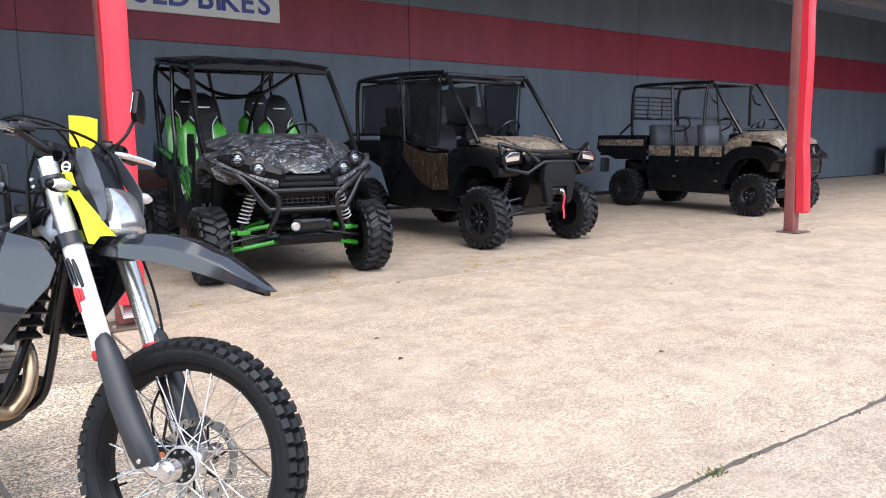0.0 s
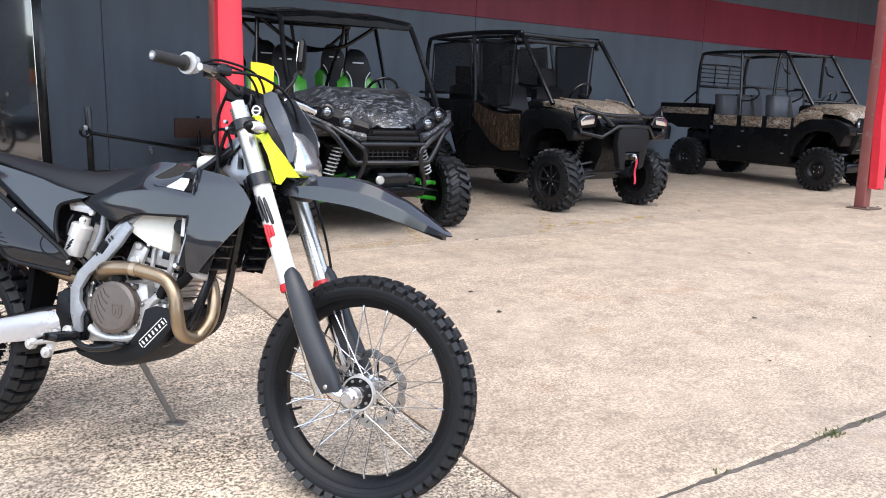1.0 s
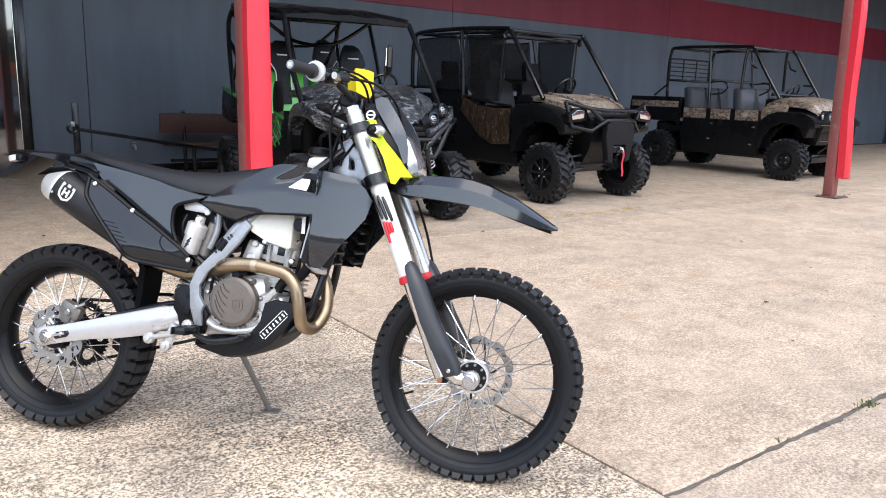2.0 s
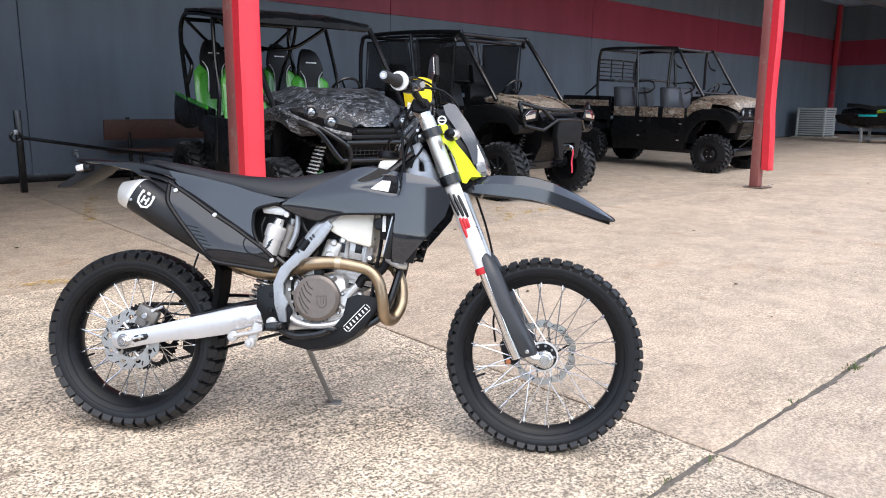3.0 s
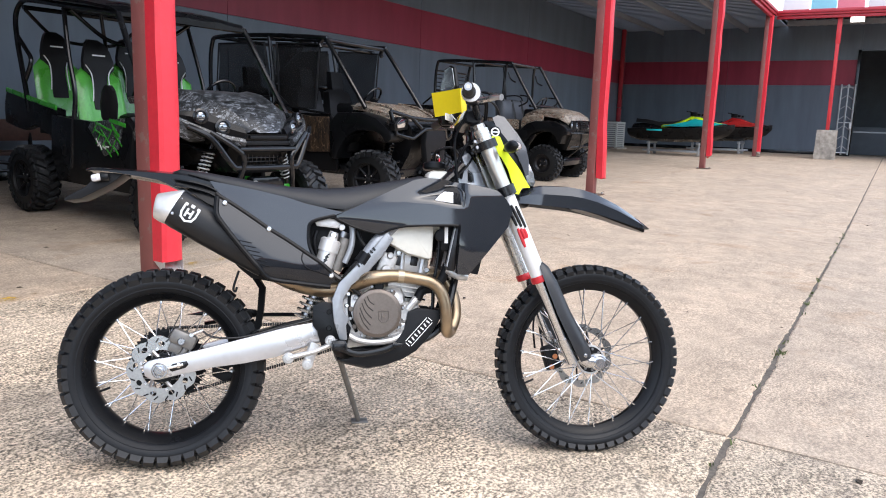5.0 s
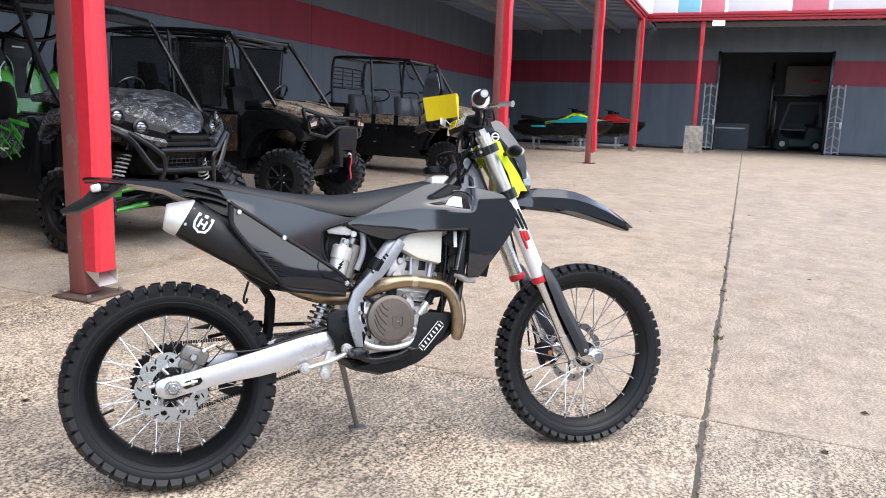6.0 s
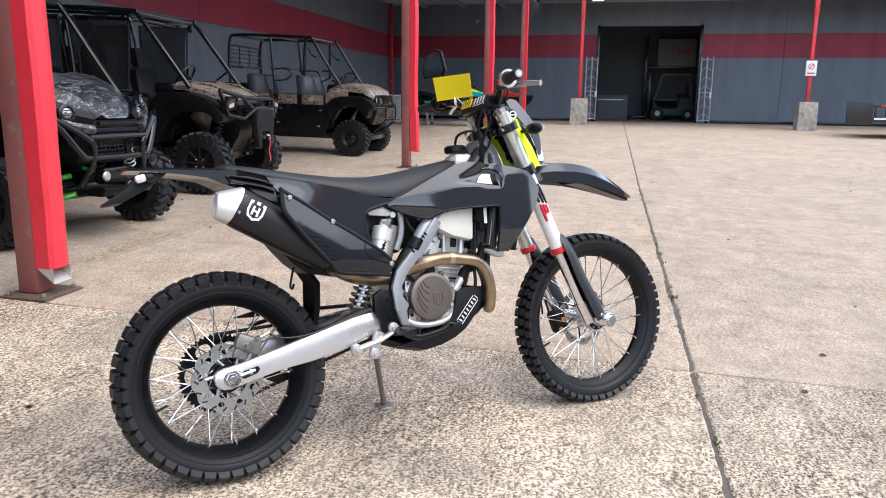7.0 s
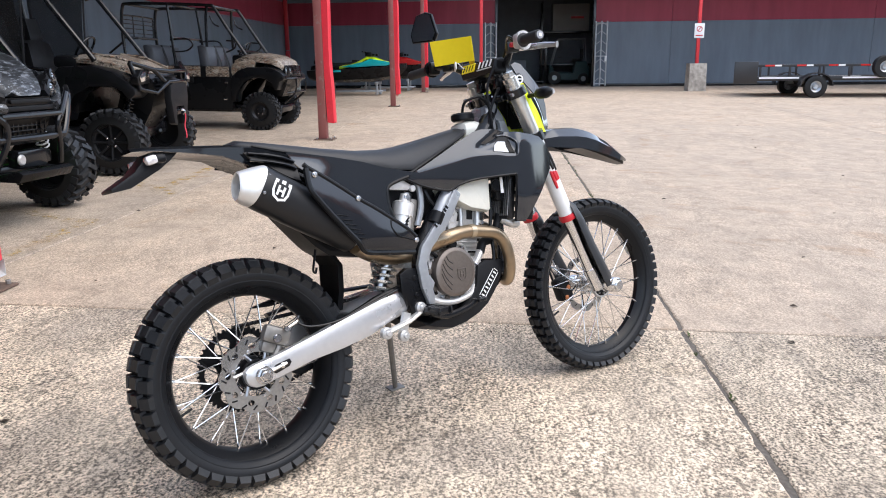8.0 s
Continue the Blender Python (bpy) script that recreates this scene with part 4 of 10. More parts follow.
for i in range(8):
    a = 2 * math.pi * i / 8 + 0.2
    part("cover_bolt", disc(BM(), (0.708 + 0.092 * math.cos(a), -0.118, 0.520 + 0.092 * math.sin(a)), 0.0058, 0.012, "Y", 6, 0.001), M_STEEL, ec)
b = disc(BM(), (0.712, -0.125, 0.612), 0.017, 0.03, "Y", 16, 0.004)
part("oil_filler_cap", b, M_BLACKPL, ec, "black oil filler cap")
# water pump and hose
b = disc(BM(), (0.815, -0.095, 0.520), 0.038, 0.04, "Y", 24, 0.010)
tube(b, curve([(0.815, -0.11, 0.53), (0.84, -0.11, 0.56), (0.855, -0.10, 0.575)], 4), 0.014, 10)
box(b, (0.80, -0.105, 0.470), (0.05, 0.02, 0.03), 0.006)
part("water_pump", b, M_ALU, bike)
part("coolant_hose", tube(BM(), curve([(0.850, -0.105, 0.565), (0.868, -0.105, 0.598), (0.905, -0.10, 0.606), (0.94, -0.10, 0.64), (0.955, -0.11, 0.69)], 5), 0.016, 12), M_BLACKMATT, bike, "black coolant hose")
# lower frame rail seen as a pale cast edge
part("lower_rail", tube(BM(), curve([(0.60, -0.115, 0.455), (0.64, -0.118, 0.430), (0.70, -0.118, 0.420), (0.77, -0.115, 0.430), (0.81, -0.11, 0.455)], 5), 0.012, 10), M_ALU, bike)

# exhaust: header sweeping round the near side, then back under the side panel
hp = curve([(0.895, -0.02, 0.655), (0.960, -0.02, 0.640), (0.995, -0.03, 0.575), (1.000, -0.045, 0.505), (0.975, -0.075, 0.452), (0.952, -0.125, 0.462), (0.945, -0.148, 0.520), (0.930, -0.150, 0.585), (0.895, -0.150, 0.625), (0.835, -0.150, 0.640), (0.760, -0.150, 0.648), (0.685, -0.150, 0.640), (0.635, -0.110, 0.620), (0.580, -0.080, 0.600), (0.500, -0.072, 0.600), (0.420, -0.085, 0.622), (0.355, -0.110, 0.655)], 6)
rr = [0.021 if i < 55 else 0.021 + min((i - 55) * 0.0003, 0.005) for i in range(len(hp))]
ex = part("exhaust_pipe", tube(BM(), hp, rr, 16), M_BRONZE, bike, "heat-tinted bronze exhaust header")
b = BM()
rod(b, (0.775, -0.150, 0.6475), (0.795, -0.150, 0.6465), 0.0235, 16)
part("pipe_sleeve", b, M_SLEEVE, ex)
# muffler: oval black can with a silver end cap
ax0, ax1 = Vector((0.040, -0.138, 0.867)), Vector((0.340, -0.122, 0.696))
axd = (ax1 - ax0).normalized()
upv = Vector((0, 0, 1)) - axd * axd.z
upv.normalize()
side = axd.cross(upv)


def oval(c, h, w, n=28, sq=0.75):
    out = []
    for i in range(n):
        a = 2 * math.pi * i / n
        ca, sa = math.cos(a), math.sin(a)
        out.append(c + upv * (h * math.copysign(abs(ca) ** sq, ca)) + side * (w * math.copysign(abs(sa) ** sq, sa)))
    return out


b = BM()
rings = []
for t in (0.0, 0.06, 0.2, 0.4, 0.6, 0.8, 0.95, 1.0):
    k = 0.94 if t == 0 else 1.0
    ring = []
    for q in oval(Vector((0, 0, 0)), 0.0635 * k, 0.055 * k, 36, 0.86):
        end = min(0.44 + (0.06 - q.dot(upv)) * 6.0, 1.0)
        ring.append(ax0.lerp(ax1, t * end) + q * (1 - 0.10 * max(0, t * end - 0.5)))
    rings.append(ring)
loft(b, rings)
mf = part("muffler", b, M_MUFF, bike, "matt black oval muffler can")
b = BM()
rings = [oval(ax0.lerp(ax1, 0.015), 0.0630, 0.0545, 36, 0.86), oval(ax0, 0.0630, 0.0545, 36, 0.86)]
first = rings[-1]
tip = Vector((-0.012, -0.142, 0.868))
last = [tip + Vector((0.006 * math.cos(2 * math.pi * i / 36), 0.034 * math.sin(2 * math.pi * i / 36), 0.0405 * math.cos(2 * math.pi * i / 36))) for i in range(36)]
if (first[9] - ax0).dot(last[9] - tip) < 0:
    last = [last[-i] for i in range(36)]
for u in (0.25, 0.5, 0.75, 0.93):
    k = 1 + 0.030 * math.sin(math.pi * u)
    mid = ax0.lerp(tip, u)
    rings.append([mid + (p.lerp(q, u) - mid) * k for p, q in zip(first, last)])
rings.append(last)
rings.append([tip + Vector((-0.003, 0, 0)) + (q - tip) * 0.93 for q in last])
rings.append([tip + (q - tip) * 0.84 for q in last])
rings.append([tip + Vector((0.025, 0, -0.004)) + (q - tip) * 0.80 for q in last])
loft(b, rings, caps=False)
ecp = part("end_cap", b, M_TITAN, mf, "satin silver muffler end cap")
part("outlet", loft(BM(), [[tip + Vector((d, 0, -0.003)) + (q - tip) * 0.82 for q in last] for d in (0.018, 0.022)]), M_STEELBLK, ecp, "dark muffler outlet")
loft_b = BM()
loft(loft_b, [oval(ax0.lerp(ax1, 0.965) - upv * 0.022, 0.034, 0.044), oval(ax0.lerp(ax1, 1.01) - upv * 0.020, 0.030, 0.038), oval(ax0.lerp(ax1, 1.06) - upv * 0.012, 0.020, 0.026)])
part("muffler_collar", loft_b, M_TITAN, mf)
for k in (0.75, -0.42):
    part("rivet", disc(BM(), ax0.lerp(ax1, 0.045) + upv * (0.045 * k) - Vector((0, 0.0535 - 0.010 * (k > 0), 0)), 0.005, 0.010, "Y", 8, 0.001), M_STEEL, mf)
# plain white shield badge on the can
b = BM()
bc = ax0.lerp(ax1, 0.172) - Vector((0, 0.0552, 0)) + upv * 0.006
rail = [(-0.0235, 0.020), (-0.0235, -0.004), (-0.018, -0.019), (0.0, -0.027), (0.018, -0.019), (0.0235, -0.004), (0.0235, 0.020)]
for p, q in zip(rail, rail[1:]):
    p, q = Vector((p[0], 0, p[1])), Vector((q[0], 0, q[1]))
    dd = q - p
    box(b, bc + axd * ((p.x + q.x) / 2) + upv * ((p.z + q.z) / 2), (dd.length + 0.005, 0.0016, 0.0065), 0, (0, math.degrees(math.atan2(-(axd.z * dd.x + upv.z * dd.z), axd.x * dd.x + upv.x * dd.z)), 0))
tiltb = math.degrees(math.atan2(-axd.z, axd.x))
for dx, dz, sx, sz in ((-0.0085, 0.0, 0.0065, 0.028), (0.0085, 0.0, 0.0065, 0.028), (0.0, 0.0, 0.012, 0.006), (-0.021, 0.024, 0.010, 0.009), (0.0, 0.026, 0.012, 0.010), (0.021, 0.024, 0.010, 0.009)):
    box(b, bc + axd * dx + upv * dz, (sx, 0.0016, sz), 0, (0, tiltb, 0))
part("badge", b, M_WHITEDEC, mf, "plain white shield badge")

# shock reservoir and body
b = BM()
rod(b, (0.522, -0.112, 0.672), (0.541, -0.112, 0.738), 0.031, 24)
rod(b, (0.538, -0.112, 0.728), (0.549, -0.112, 0.766), 0.035, 24)
rod(b, (0.549, -0.112, 0.766), (0.551, -0.112, 0.772), 0.035, 24, 0.028)
rod(b, (0.552, -0.112, 0.770), (0.560, -0.112, 0.796), 0.018, 16, 0.015)
sh = part("shock_reservoir", b, M_TITAN, bike, "silver shock reservoir")
part("reservoir_cap", disc(BM(), (0.557, -0.126, 0.785), 0.012, 0.010, "Y", 14, 0.003), M_POLISH, sh)
b = BM()
for i in range(3):
    box(b, (0.528 + 0.004 * i, -0.1432, 0.695 + 0.010 * i), (0.020, 0.002, 0.005), 0, (0, -40, 0))
part("reservoir_marking", b, M_STEELBLK, sh)
shk = part("rear_shock", rod(BM(), (0.47, -0.03, 0.50), (0.60, -0.06, 0.80), 0.022, 16), M_STEEL, bike, "coil-over rear shock")
p0, p1 = Vector((0.465, -0.032, 0.49)), Vector((0.515, -0.042, 0.61))
d_ = p1 - p0
u_ = d_.orthogonal().normalized()
w_ = d_.normalized().cross(u_)
part("spring", tube(BM(), [p0 + d_ * (i / 48) + (u_ * math.cos(i * 0.785) + w_ * math.sin(i * 0.785)) * 0.036 for i in range(49)], 0.0055, 8), M_FORKMET, shk, "pale coil spring")
part("spring_collar", rod(BM(), p1, p1 + d_.normalized() * 0.02, 0.046, 20), M_STEELBLK, shk)
part("shock_body", rod(BM(), (0.565, -0.085, 0.665), (0.600, -0.085, 0.775), 0.022, 18), M_STAND, shk, "grey shock body")
part("frame_tube", tube(BM(), curve([(0.655, -0.128, 0.690), (0.680, -0.128, 0.733), (0.715, -0.125, 0.775), (0.775, -0.115, 0.818)], 5), 0.0215, 14), M_BLUEGREY, bike, "silver-grey frame tube")
b = tube(BM(), curve([(0.612, -0.104, 0.850), (0.622, -0.106, 0.800), (0.618, -0.108, 0.745), (0.596, -0.108, 0.690)], 5), 0.0105, 10)
part("subframe_tube", b, M_BLUEGREY, bike, "bent silver subframe tube")
b = plate(BM(), [(0.488, 0.842), (0.500, 0.852), (0.560, 0.838), (0.590, 0.820), (0.570, 0.808), (0.500, 0.815)], -0.118, -0.104, 0.003)
disc(b, (0.585, -0.120, 0.812), 0.011, 0.012, "Y", 12, 0.002)
part("subframe_bracket", b, M_ALU, bike, "pale cast subframe bracket")
for pts, r in (([(0.640, -0.110, 0.800), (0.655, -0.118, 0.760), (0.690, -0.112, 0.730), (0.720, -0.10, 0.735)], 0.007), ([(0.500, -0.10, 0.800), (0.492, -0.112, 0.760), (0.505, -0.108, 0.700)], 0.006)):
    part("wiring_loom", tube(BM(), curve(pts, 5), r, 8), M_BLACKPL, bike)
part("tube_collar", rod(BM(), (0.650, -0.128, 0.690), (0.672, -0.128, 0.722), 0.026, 14), M_BLACKPL, bike)
# linkage, pegs and brake pedal
b = BM()
tube(b, [(0.415, -0.135, 0.372), (0.50, -0.135, 0.392), (0.575, -0.13, 0.425)], 0.011, 10, flat=(1.4, 0.8))
for x, z, r in ((0.412, 0.371, 0.019), (0.475, 0.350, 0.018), (0.55, 0.428, 0.018)):
    disc(b, (x, -0.135, z), r, 0.024, "Y", 20, 0.004)
    disc(b, (x, -0.150, z), r * 0.5, 0.010, "Y", 12, 0.002)
tube(b, [(0.475, -0.128, 0.350), (0.50, -0.128, 0.42)], 0.012, 8, flat=(1.5, 0.7))
tube(b, [(0.412, 0.12, 0.371), (0.575, 0.12, 0.425)], 0.012, 8)
part("linkage", b, M_ALU, bike, "bare aluminium suspension linkage")
for s in (-1, 1):
    b = BM()
    for dx in (-0.022, 0.022):
        box(b, (0.575 + dx, s * 0.20, 0.418), (0.006, 0.085, 0.024), 0.002)
    for k in range(4):
        box(b, (0.575, s * (0.165 + 0.022 * k), 0.418), (0.05, 0.006, 0.024), 0.002)
    box(b, (0.575, s * 0.145, 0.415), (0.05, 0.03, 0.03), 0.004)
    part("foot_peg", b, M_STEELBLK, bike, "serrated steel foot peg")
b = tube(BM(), curve([(0.585, -0.15, 0.405), (0.64, -0.155, 0.385), (0.72, -0.158, 0.395), (0.765, -0.158, 0.412)], 5), 0.008, 8, flat=(1, 1.4))
box(b, (0.775, -0.168, 0.416), (0.035, 0.04, 0.012), 0.003)
part("brake_pedal", b, M_STEELBLK, bike)
# black skid plate
b = BM()
sk = [(0.575, 0.362), (0.60, 0.352), (0.68, 0.333), (0.74, 0.342), (0.80, 0.362), (0.845, 0.388), (0.885, 0.430), (0.918, 0.478), (0.940, 0.520), (0.925, 0.530), (0.850, 0.538), (0.815, 0.524), (0.803, 0.462), (0.775, 0.425), (0.735, 0.398), (0.695, 0.378)]
for s in (-1, 1):
    plate(b, sk, s * 0.110, s * 0.128, 0.006)
rings = []
for x, z in ((0.575, 0.362), (0.60, 0.352), (0.68, 0.333), (0.74, 0.342), (0.80, 0.362), (0.845, 0.388), (0.885, 0.430), (0.918, 0.478), (0.940, 0.520)):
    t = Vector((0.007, 0, 0.004))
    rings.append([(x, -0.122, z), (x, -0.06, z - 0.012), (x, 0.06, z - 0.012), (x, 0.122, z), (x - 0.006, 0.11, z + 0.012), (x - 0.006, -0.11, z + 0.012)])
loft(b, rings)
sp = part("skid_plate", b, M_BLACKMATT, bike, "matt black plastic skid plate")
b = BM()
c0, c1 = Vector((0.815, -0.1295, 0.412)), Vector((0.893, -0.1295, 0.498))
dv = (c1 - c0).normalized()
ang = -math.degrees(math.atan2(dv.z, dv.x))
for off in (-0.013, 0.013):
    q = (c0 + c1) / 2 + Vector((-dv.z, 0, dv.x)) * off
    box(b, q, ((c1 - c0).length * 0.94, 0.002, 0.0022), 0, (0, ang, 0))
for q in (c0, c1):
    box(b, q, (0.0024, 0.002, 0.018), 0, (0, ang, 0))
for i in range(7):
    box(b, c0.lerp(c1, 0.1 + 0.8 * i / 6), (0.0052, 0.002, 0.013), 0, (0, ang + (12 if i % 2 else -6), 0))
part("white_marking", b, M_WHITEDEC, sp, "white bar marking")
# kickstand down on the far side
b = tube(BM(), [(0.575, 0.115, 0.385), (0.60, 0.15, 0.33), (0.685, 0.290, 0.072)], [0.012, 0.011, 0.010], 10)
box(b, (0.690, 0.300, 0.064), (0.065, 0.045, 0.012), 0.004, (12, 0, 0))
part("kickstand", b, M_STAND, bike, "folding kickstand, lowered")

# seat
b = BM()
rings = []
for x, zt, zb, w, wb in ((0.02, 0.995, 0.985, 0.035, 0.045), (0.05, 1.005, 0.978, 0.055, 0.065), (0.16, 0.990, 0.955, 0.070, 0.085), (0.30, 0.968, 0.925, 0.080, 0.100), (0.42, 0.953, 0.900, 0.088, 0.115), (0.52, 0.950, 0.878, 0.090, 0.122), (0.60, 0.957, 0.872, 0.086, 0.118), (0.70, 0.974, 0.905, 0.076, 0.105), (0.80, 0.994, 0.945, 0.062, 0.088), (0.87, 1.008, 0.978, 0.050, 0.066), (0.89, 1.006, 0.992, 0.040, 0.050)):
    ring = [(x, -wb, zb), (x, -wb * 1.01, zb + (zt - zb) * 0.3), (x, -w * 1.06, zb + (zt - zb) * 0.72), (x, -w * 0.85, zt - 0.005), (x, -w * 0.4, zt), (x, 0, zt + 0.001), (x, w * 0.4, zt), (x, w * 0.85, zt - 0.005), (x, w * 1.06, zb + (zt - zb) * 0.72), (x, wb * 1.01, zb + (zt - zb) * 0.3), (x, wb, zb)]
    rings.append(ring)
loft(b, rings)
part("seat", b, M_SEAT, bike, "dark grey textured seat", smooth=60)

# seat's dark lower welt
for sg in (-1, 1):
    b = tube(BM(), curve([(0.075, sg * 0.073, 0.982), (0.216, sg * 0.095, 0.946), (0.40, sg * 0.116, 0.903), (0.48, sg * 0.122, 0.883), (0.575, sg * 0.124, 0.864), (0.625, sg * 0.118, 0.880), (0.724, sg * 0.103, 0.922), (0.862, sg * 0.072, 0.980)], 5), 0.0048, 6)
    part("seat_welt", b, M_BLACKPL, bike)

# upper side panel under the seat and lower panel over the can, both sides
upper = [(0.150, 0.956), (0.221, 0.944), (0.301, 0.929), (0.399, 0.908), (0.463, 0.888), (0.585, 0.862), (0.556, 0.850), (0.480, 0.829), (0.470, 0.793), (0.474, 0.746), (0.492, 0.706), (0.470, 0.722), (0.405, 0.766), (0.344, 0.803), (0.290, 0.840), (0.234, 0.877), (0.188, 0.904), (0.172, 0.922)]
lower = [(0.180, 0.898), (0.181, 0.842), (0.205, 0.808), (0.239, 0.764), (0.314, 0.677), (0.350, 0.640), (0.434, 0.627), (0.514, 0.617), (0.546, 0.612), (0.564, 0.644), (0.549, 0.657), (0.513, 0.686), (0.462, 0.722), (0.405, 0.759), (0.344, 0.796), (0.290, 0.833), (0.234, 0.870), (0.196, 0.893)]


def upper_y(x, z):
    u = min(max((0.93 - z) / 0.2, 0.0), 1.0)
    back = min(max((0.30 - x) / 0.14, 0.0), 1.0)
    return -(0.140 + 0.010 * u + 0.036 * back * u - 0.010 * back)


def lower_y(x, z):
    d = max(0.0, (x - 0.18) * 0.80 + (z - 0.85) * 0.60)
    y = 0.200 - 0.036 * min(d / 0.30, 1.0)
    seam = (x - 0.18) * 0.56 + (z - 0.90) * 0.83
    y -= 0.16 * max(0.0, seam + 0.055)
    y -= 0.55 * max(0.0, 0.668 - z)
    return -y


for sg in (1, -1):
    flip = Matrix.Diagonal((1, sg, 1, 1))
    b = skin(BM(), upper, upper_y, 0.005, 0.028)
    b.transform(flip)
    up = part("side_panel", b, M_GUN, bike, "glossy dark grey side panel under the seat", smooth=50)
    b = skin(BM(), lower, lower_y, 0.006, 0.024)
    b.transform(flip)
    lw = part("lower_panel", b, M_GUN3, bike, "glossy near-black lower side panel", smooth=50)
    # thick black flange round the lower panel's rear and lower edge
    edge = [(0.180, 0.900), (0.180, 0.845), (0.204, 0.806), (0.238, 0.762), (0.275, 0.718), (0.313, 0.674), (0.349, 0.638), (0.434, 0.624), (0.514, 0.614), (0.546, 0.610)]
    b = tube(BM(), curve([(x, lower_y(x, z) + 0.001, z) for x, z in edge], 4), 0.0085, 8)
    b.transform(flip)
    part("panel_flange", b, M_BLACKPL, lw)
    # dark channel between the two panels
    seam = [(0.176, 0.912), (0.190, 0.900), (0.234, 0.8735), (0.290, 0.8365), (0.344, 0.7995), (0.405, 0.7625), (0.466, 0.722), (0.513, 0.690), (0.549, 0.659)]
    b = tube(BM(), curve([(x, lower_y(x, z) + 0.003, z) for x, z in seam], 4), 0.0075, 8)
    b.transform(flip)
    part("panel_seam", b, M_BLACKPL, up)
    # groove of the inset front tongue
    b = tube(BM(), curve([(x, lower_y(x, z) - 0.0005, z) for x, z in ((0.455, 0.722), (0.451, 0.700), (0.470, 0.672), (0.510, 0.658), (0.553, 0.645))], 4), 0.0022, 6)
    b.transform(flip)
    part("tongue_groove", b, M_BLACKPL, lw)
    # faint louvre ribs
    for k in range(6):
        u = k / 5
        p = Vector((0.250, 0.760)).lerp(Vector((0.318, 0.684)), u)
        q = Vector((0.292, 0.752)).lerp(Vector((0.352, 0.676)), u)
        b = tube(BM(), [(v.x, lower_y(v.x, v.y) - 0.0008, v.y) for v in (p, p.lerp(q, 0.5), q)], 0.0026, 6, flat=(1.0, 0.6))
        b.transform(flip)
        part("louvre_rib", b, M_BLACKMATT, lw)
    # front edge of the upper panel, folded in over the shock
    b = tube(BM(), curve([(x, upper_y(x, z) + 0.004, z) for x, z in ((0.560, 0.851), (0.484, 0.829), (0.471, 0.793), (0.475, 0.746), (0.492, 0.708))], 4), 0.0065, 8)
    b.transform(flip)
    part("panel_edge", b, M_BLACKPL, up)
    for x, z in ((0.204, 0.880), (0.344, 0.799), (0.549, 0.648)):
        b = disc(BM(), (x, lower_y(x, z) - 0.004, z), 0.0085, 0.008, "Y", 16, 0.003)
        disc(b, (x, lower_y(x, z) - 0.0080, z), 0.004, 0.004, "Y", 6)
        b.transform(flip)
        part("panel_bolt", b, M_POLISH, lw, "bright bolt")
    # grab recess beside the seat's tail: black scoop with two ribs
    b = skin(BM(), [(0.030, 0.962), (0.100, 0.956), (0.168, 0.938), (0.176, 0.905), (0.176, 0.868), (0.150, 0.878), (0.118, 0.898), (0.086, 0.922), (0.045, 0.945)], lambda x, z: -(0.118 + 0.45 * max(0.0, 0.955 - z)), 0.006, 0.03)
    b.transform(flip)
    gs = part("grab_recess", b, M_BLACKPL, bike, "black grab recess beside the seat", smooth=50)
    for dz, y0 in ((0.0, 0.122), (-0.020, 0.132)):
        b = tube(BM(), curve([(0.040, -y0, 0.958 + dz), (0.090, -y0 - 0.006, 0.950 + dz), (0.140, -y0 - 0.010, 0.938 + dz), (0.172, -y0 - 0.012, 0.924 + dz)], 4), 0.0052, 8, flat=(1.5, 0.8))
        b.transform(flip)
        part("grab_rib", b, M_GUN2, gs)

# rear fender, plate bracket, indicators
b = BM()
rings = []
for x, z, w, th in ((-0.250, 0.992, 0.052, 0.005), (-0.235, 0.994, 0.062, 0.008), (-0.19, 0.994, 0.068, 0.010), (-0.138, 0.992, 0.074, 0.015), (-0.08, 0.990, 0.080, 0.021), (-0.017, 0.988, 0.086, 0.030), (0.02, 0.985, 0.094, 0.044), (0.06, 0.982, 0.100, 0.060), (0.12, 0.968, 0.100, 0.064), (0.20, 0.950, 0.092, 0.05), (0.30, 0.920, 0.080, 0.04)):
    rings.append([(x, -w, z - th), (x, -w, z - 0.006), (x, -w * 0.7, z + 0.003), (x, 0, z + 0.008), (x, w * 0.7, z + 0.003), (x, w, z - 0.006), (x, w, z - th), (x, 0, z - th * 0.6)])
loft(b, rings)
rf = part("rear_fender", b, M_GUN2, bike, "glossy black rear fender")
b = BM()
plate(b, [(-0.205, 0.982), (-0.130, 0.978), (-0.152, 0.958), (-0.182, 0.936), (-0.262, 0.892), (-0.312, 0.884), (-0.314, 0.893), (-0.250, 0.932)], -0.056, 0.056, 0.004)
part("plate_bracket", b, M_BLACKMATT, rf, "black number plate bracket")
for s in (-1, 1):
    b = tube(BM(), curve([(-0.175, s * 0.03, 0.970), (-0.18, s * 0.055, 0.968), (-0.185, s * 0.070, 0.966)], 4), 0.007, 8)
    box(b, (-0.186, s * 0.074, 0.963), (0.030, 0.034, 0.024), 0.008)
    ind = part("indicator", b, M_BLACKPL, rf)
    part("lens", box(BM(), (-0.210, s * 0.076, 0.960), (0.032, 0.034, 0.025), 0.008, (0, -14, 0)), M_CLEARLENS, ind, "clear indicator lens")
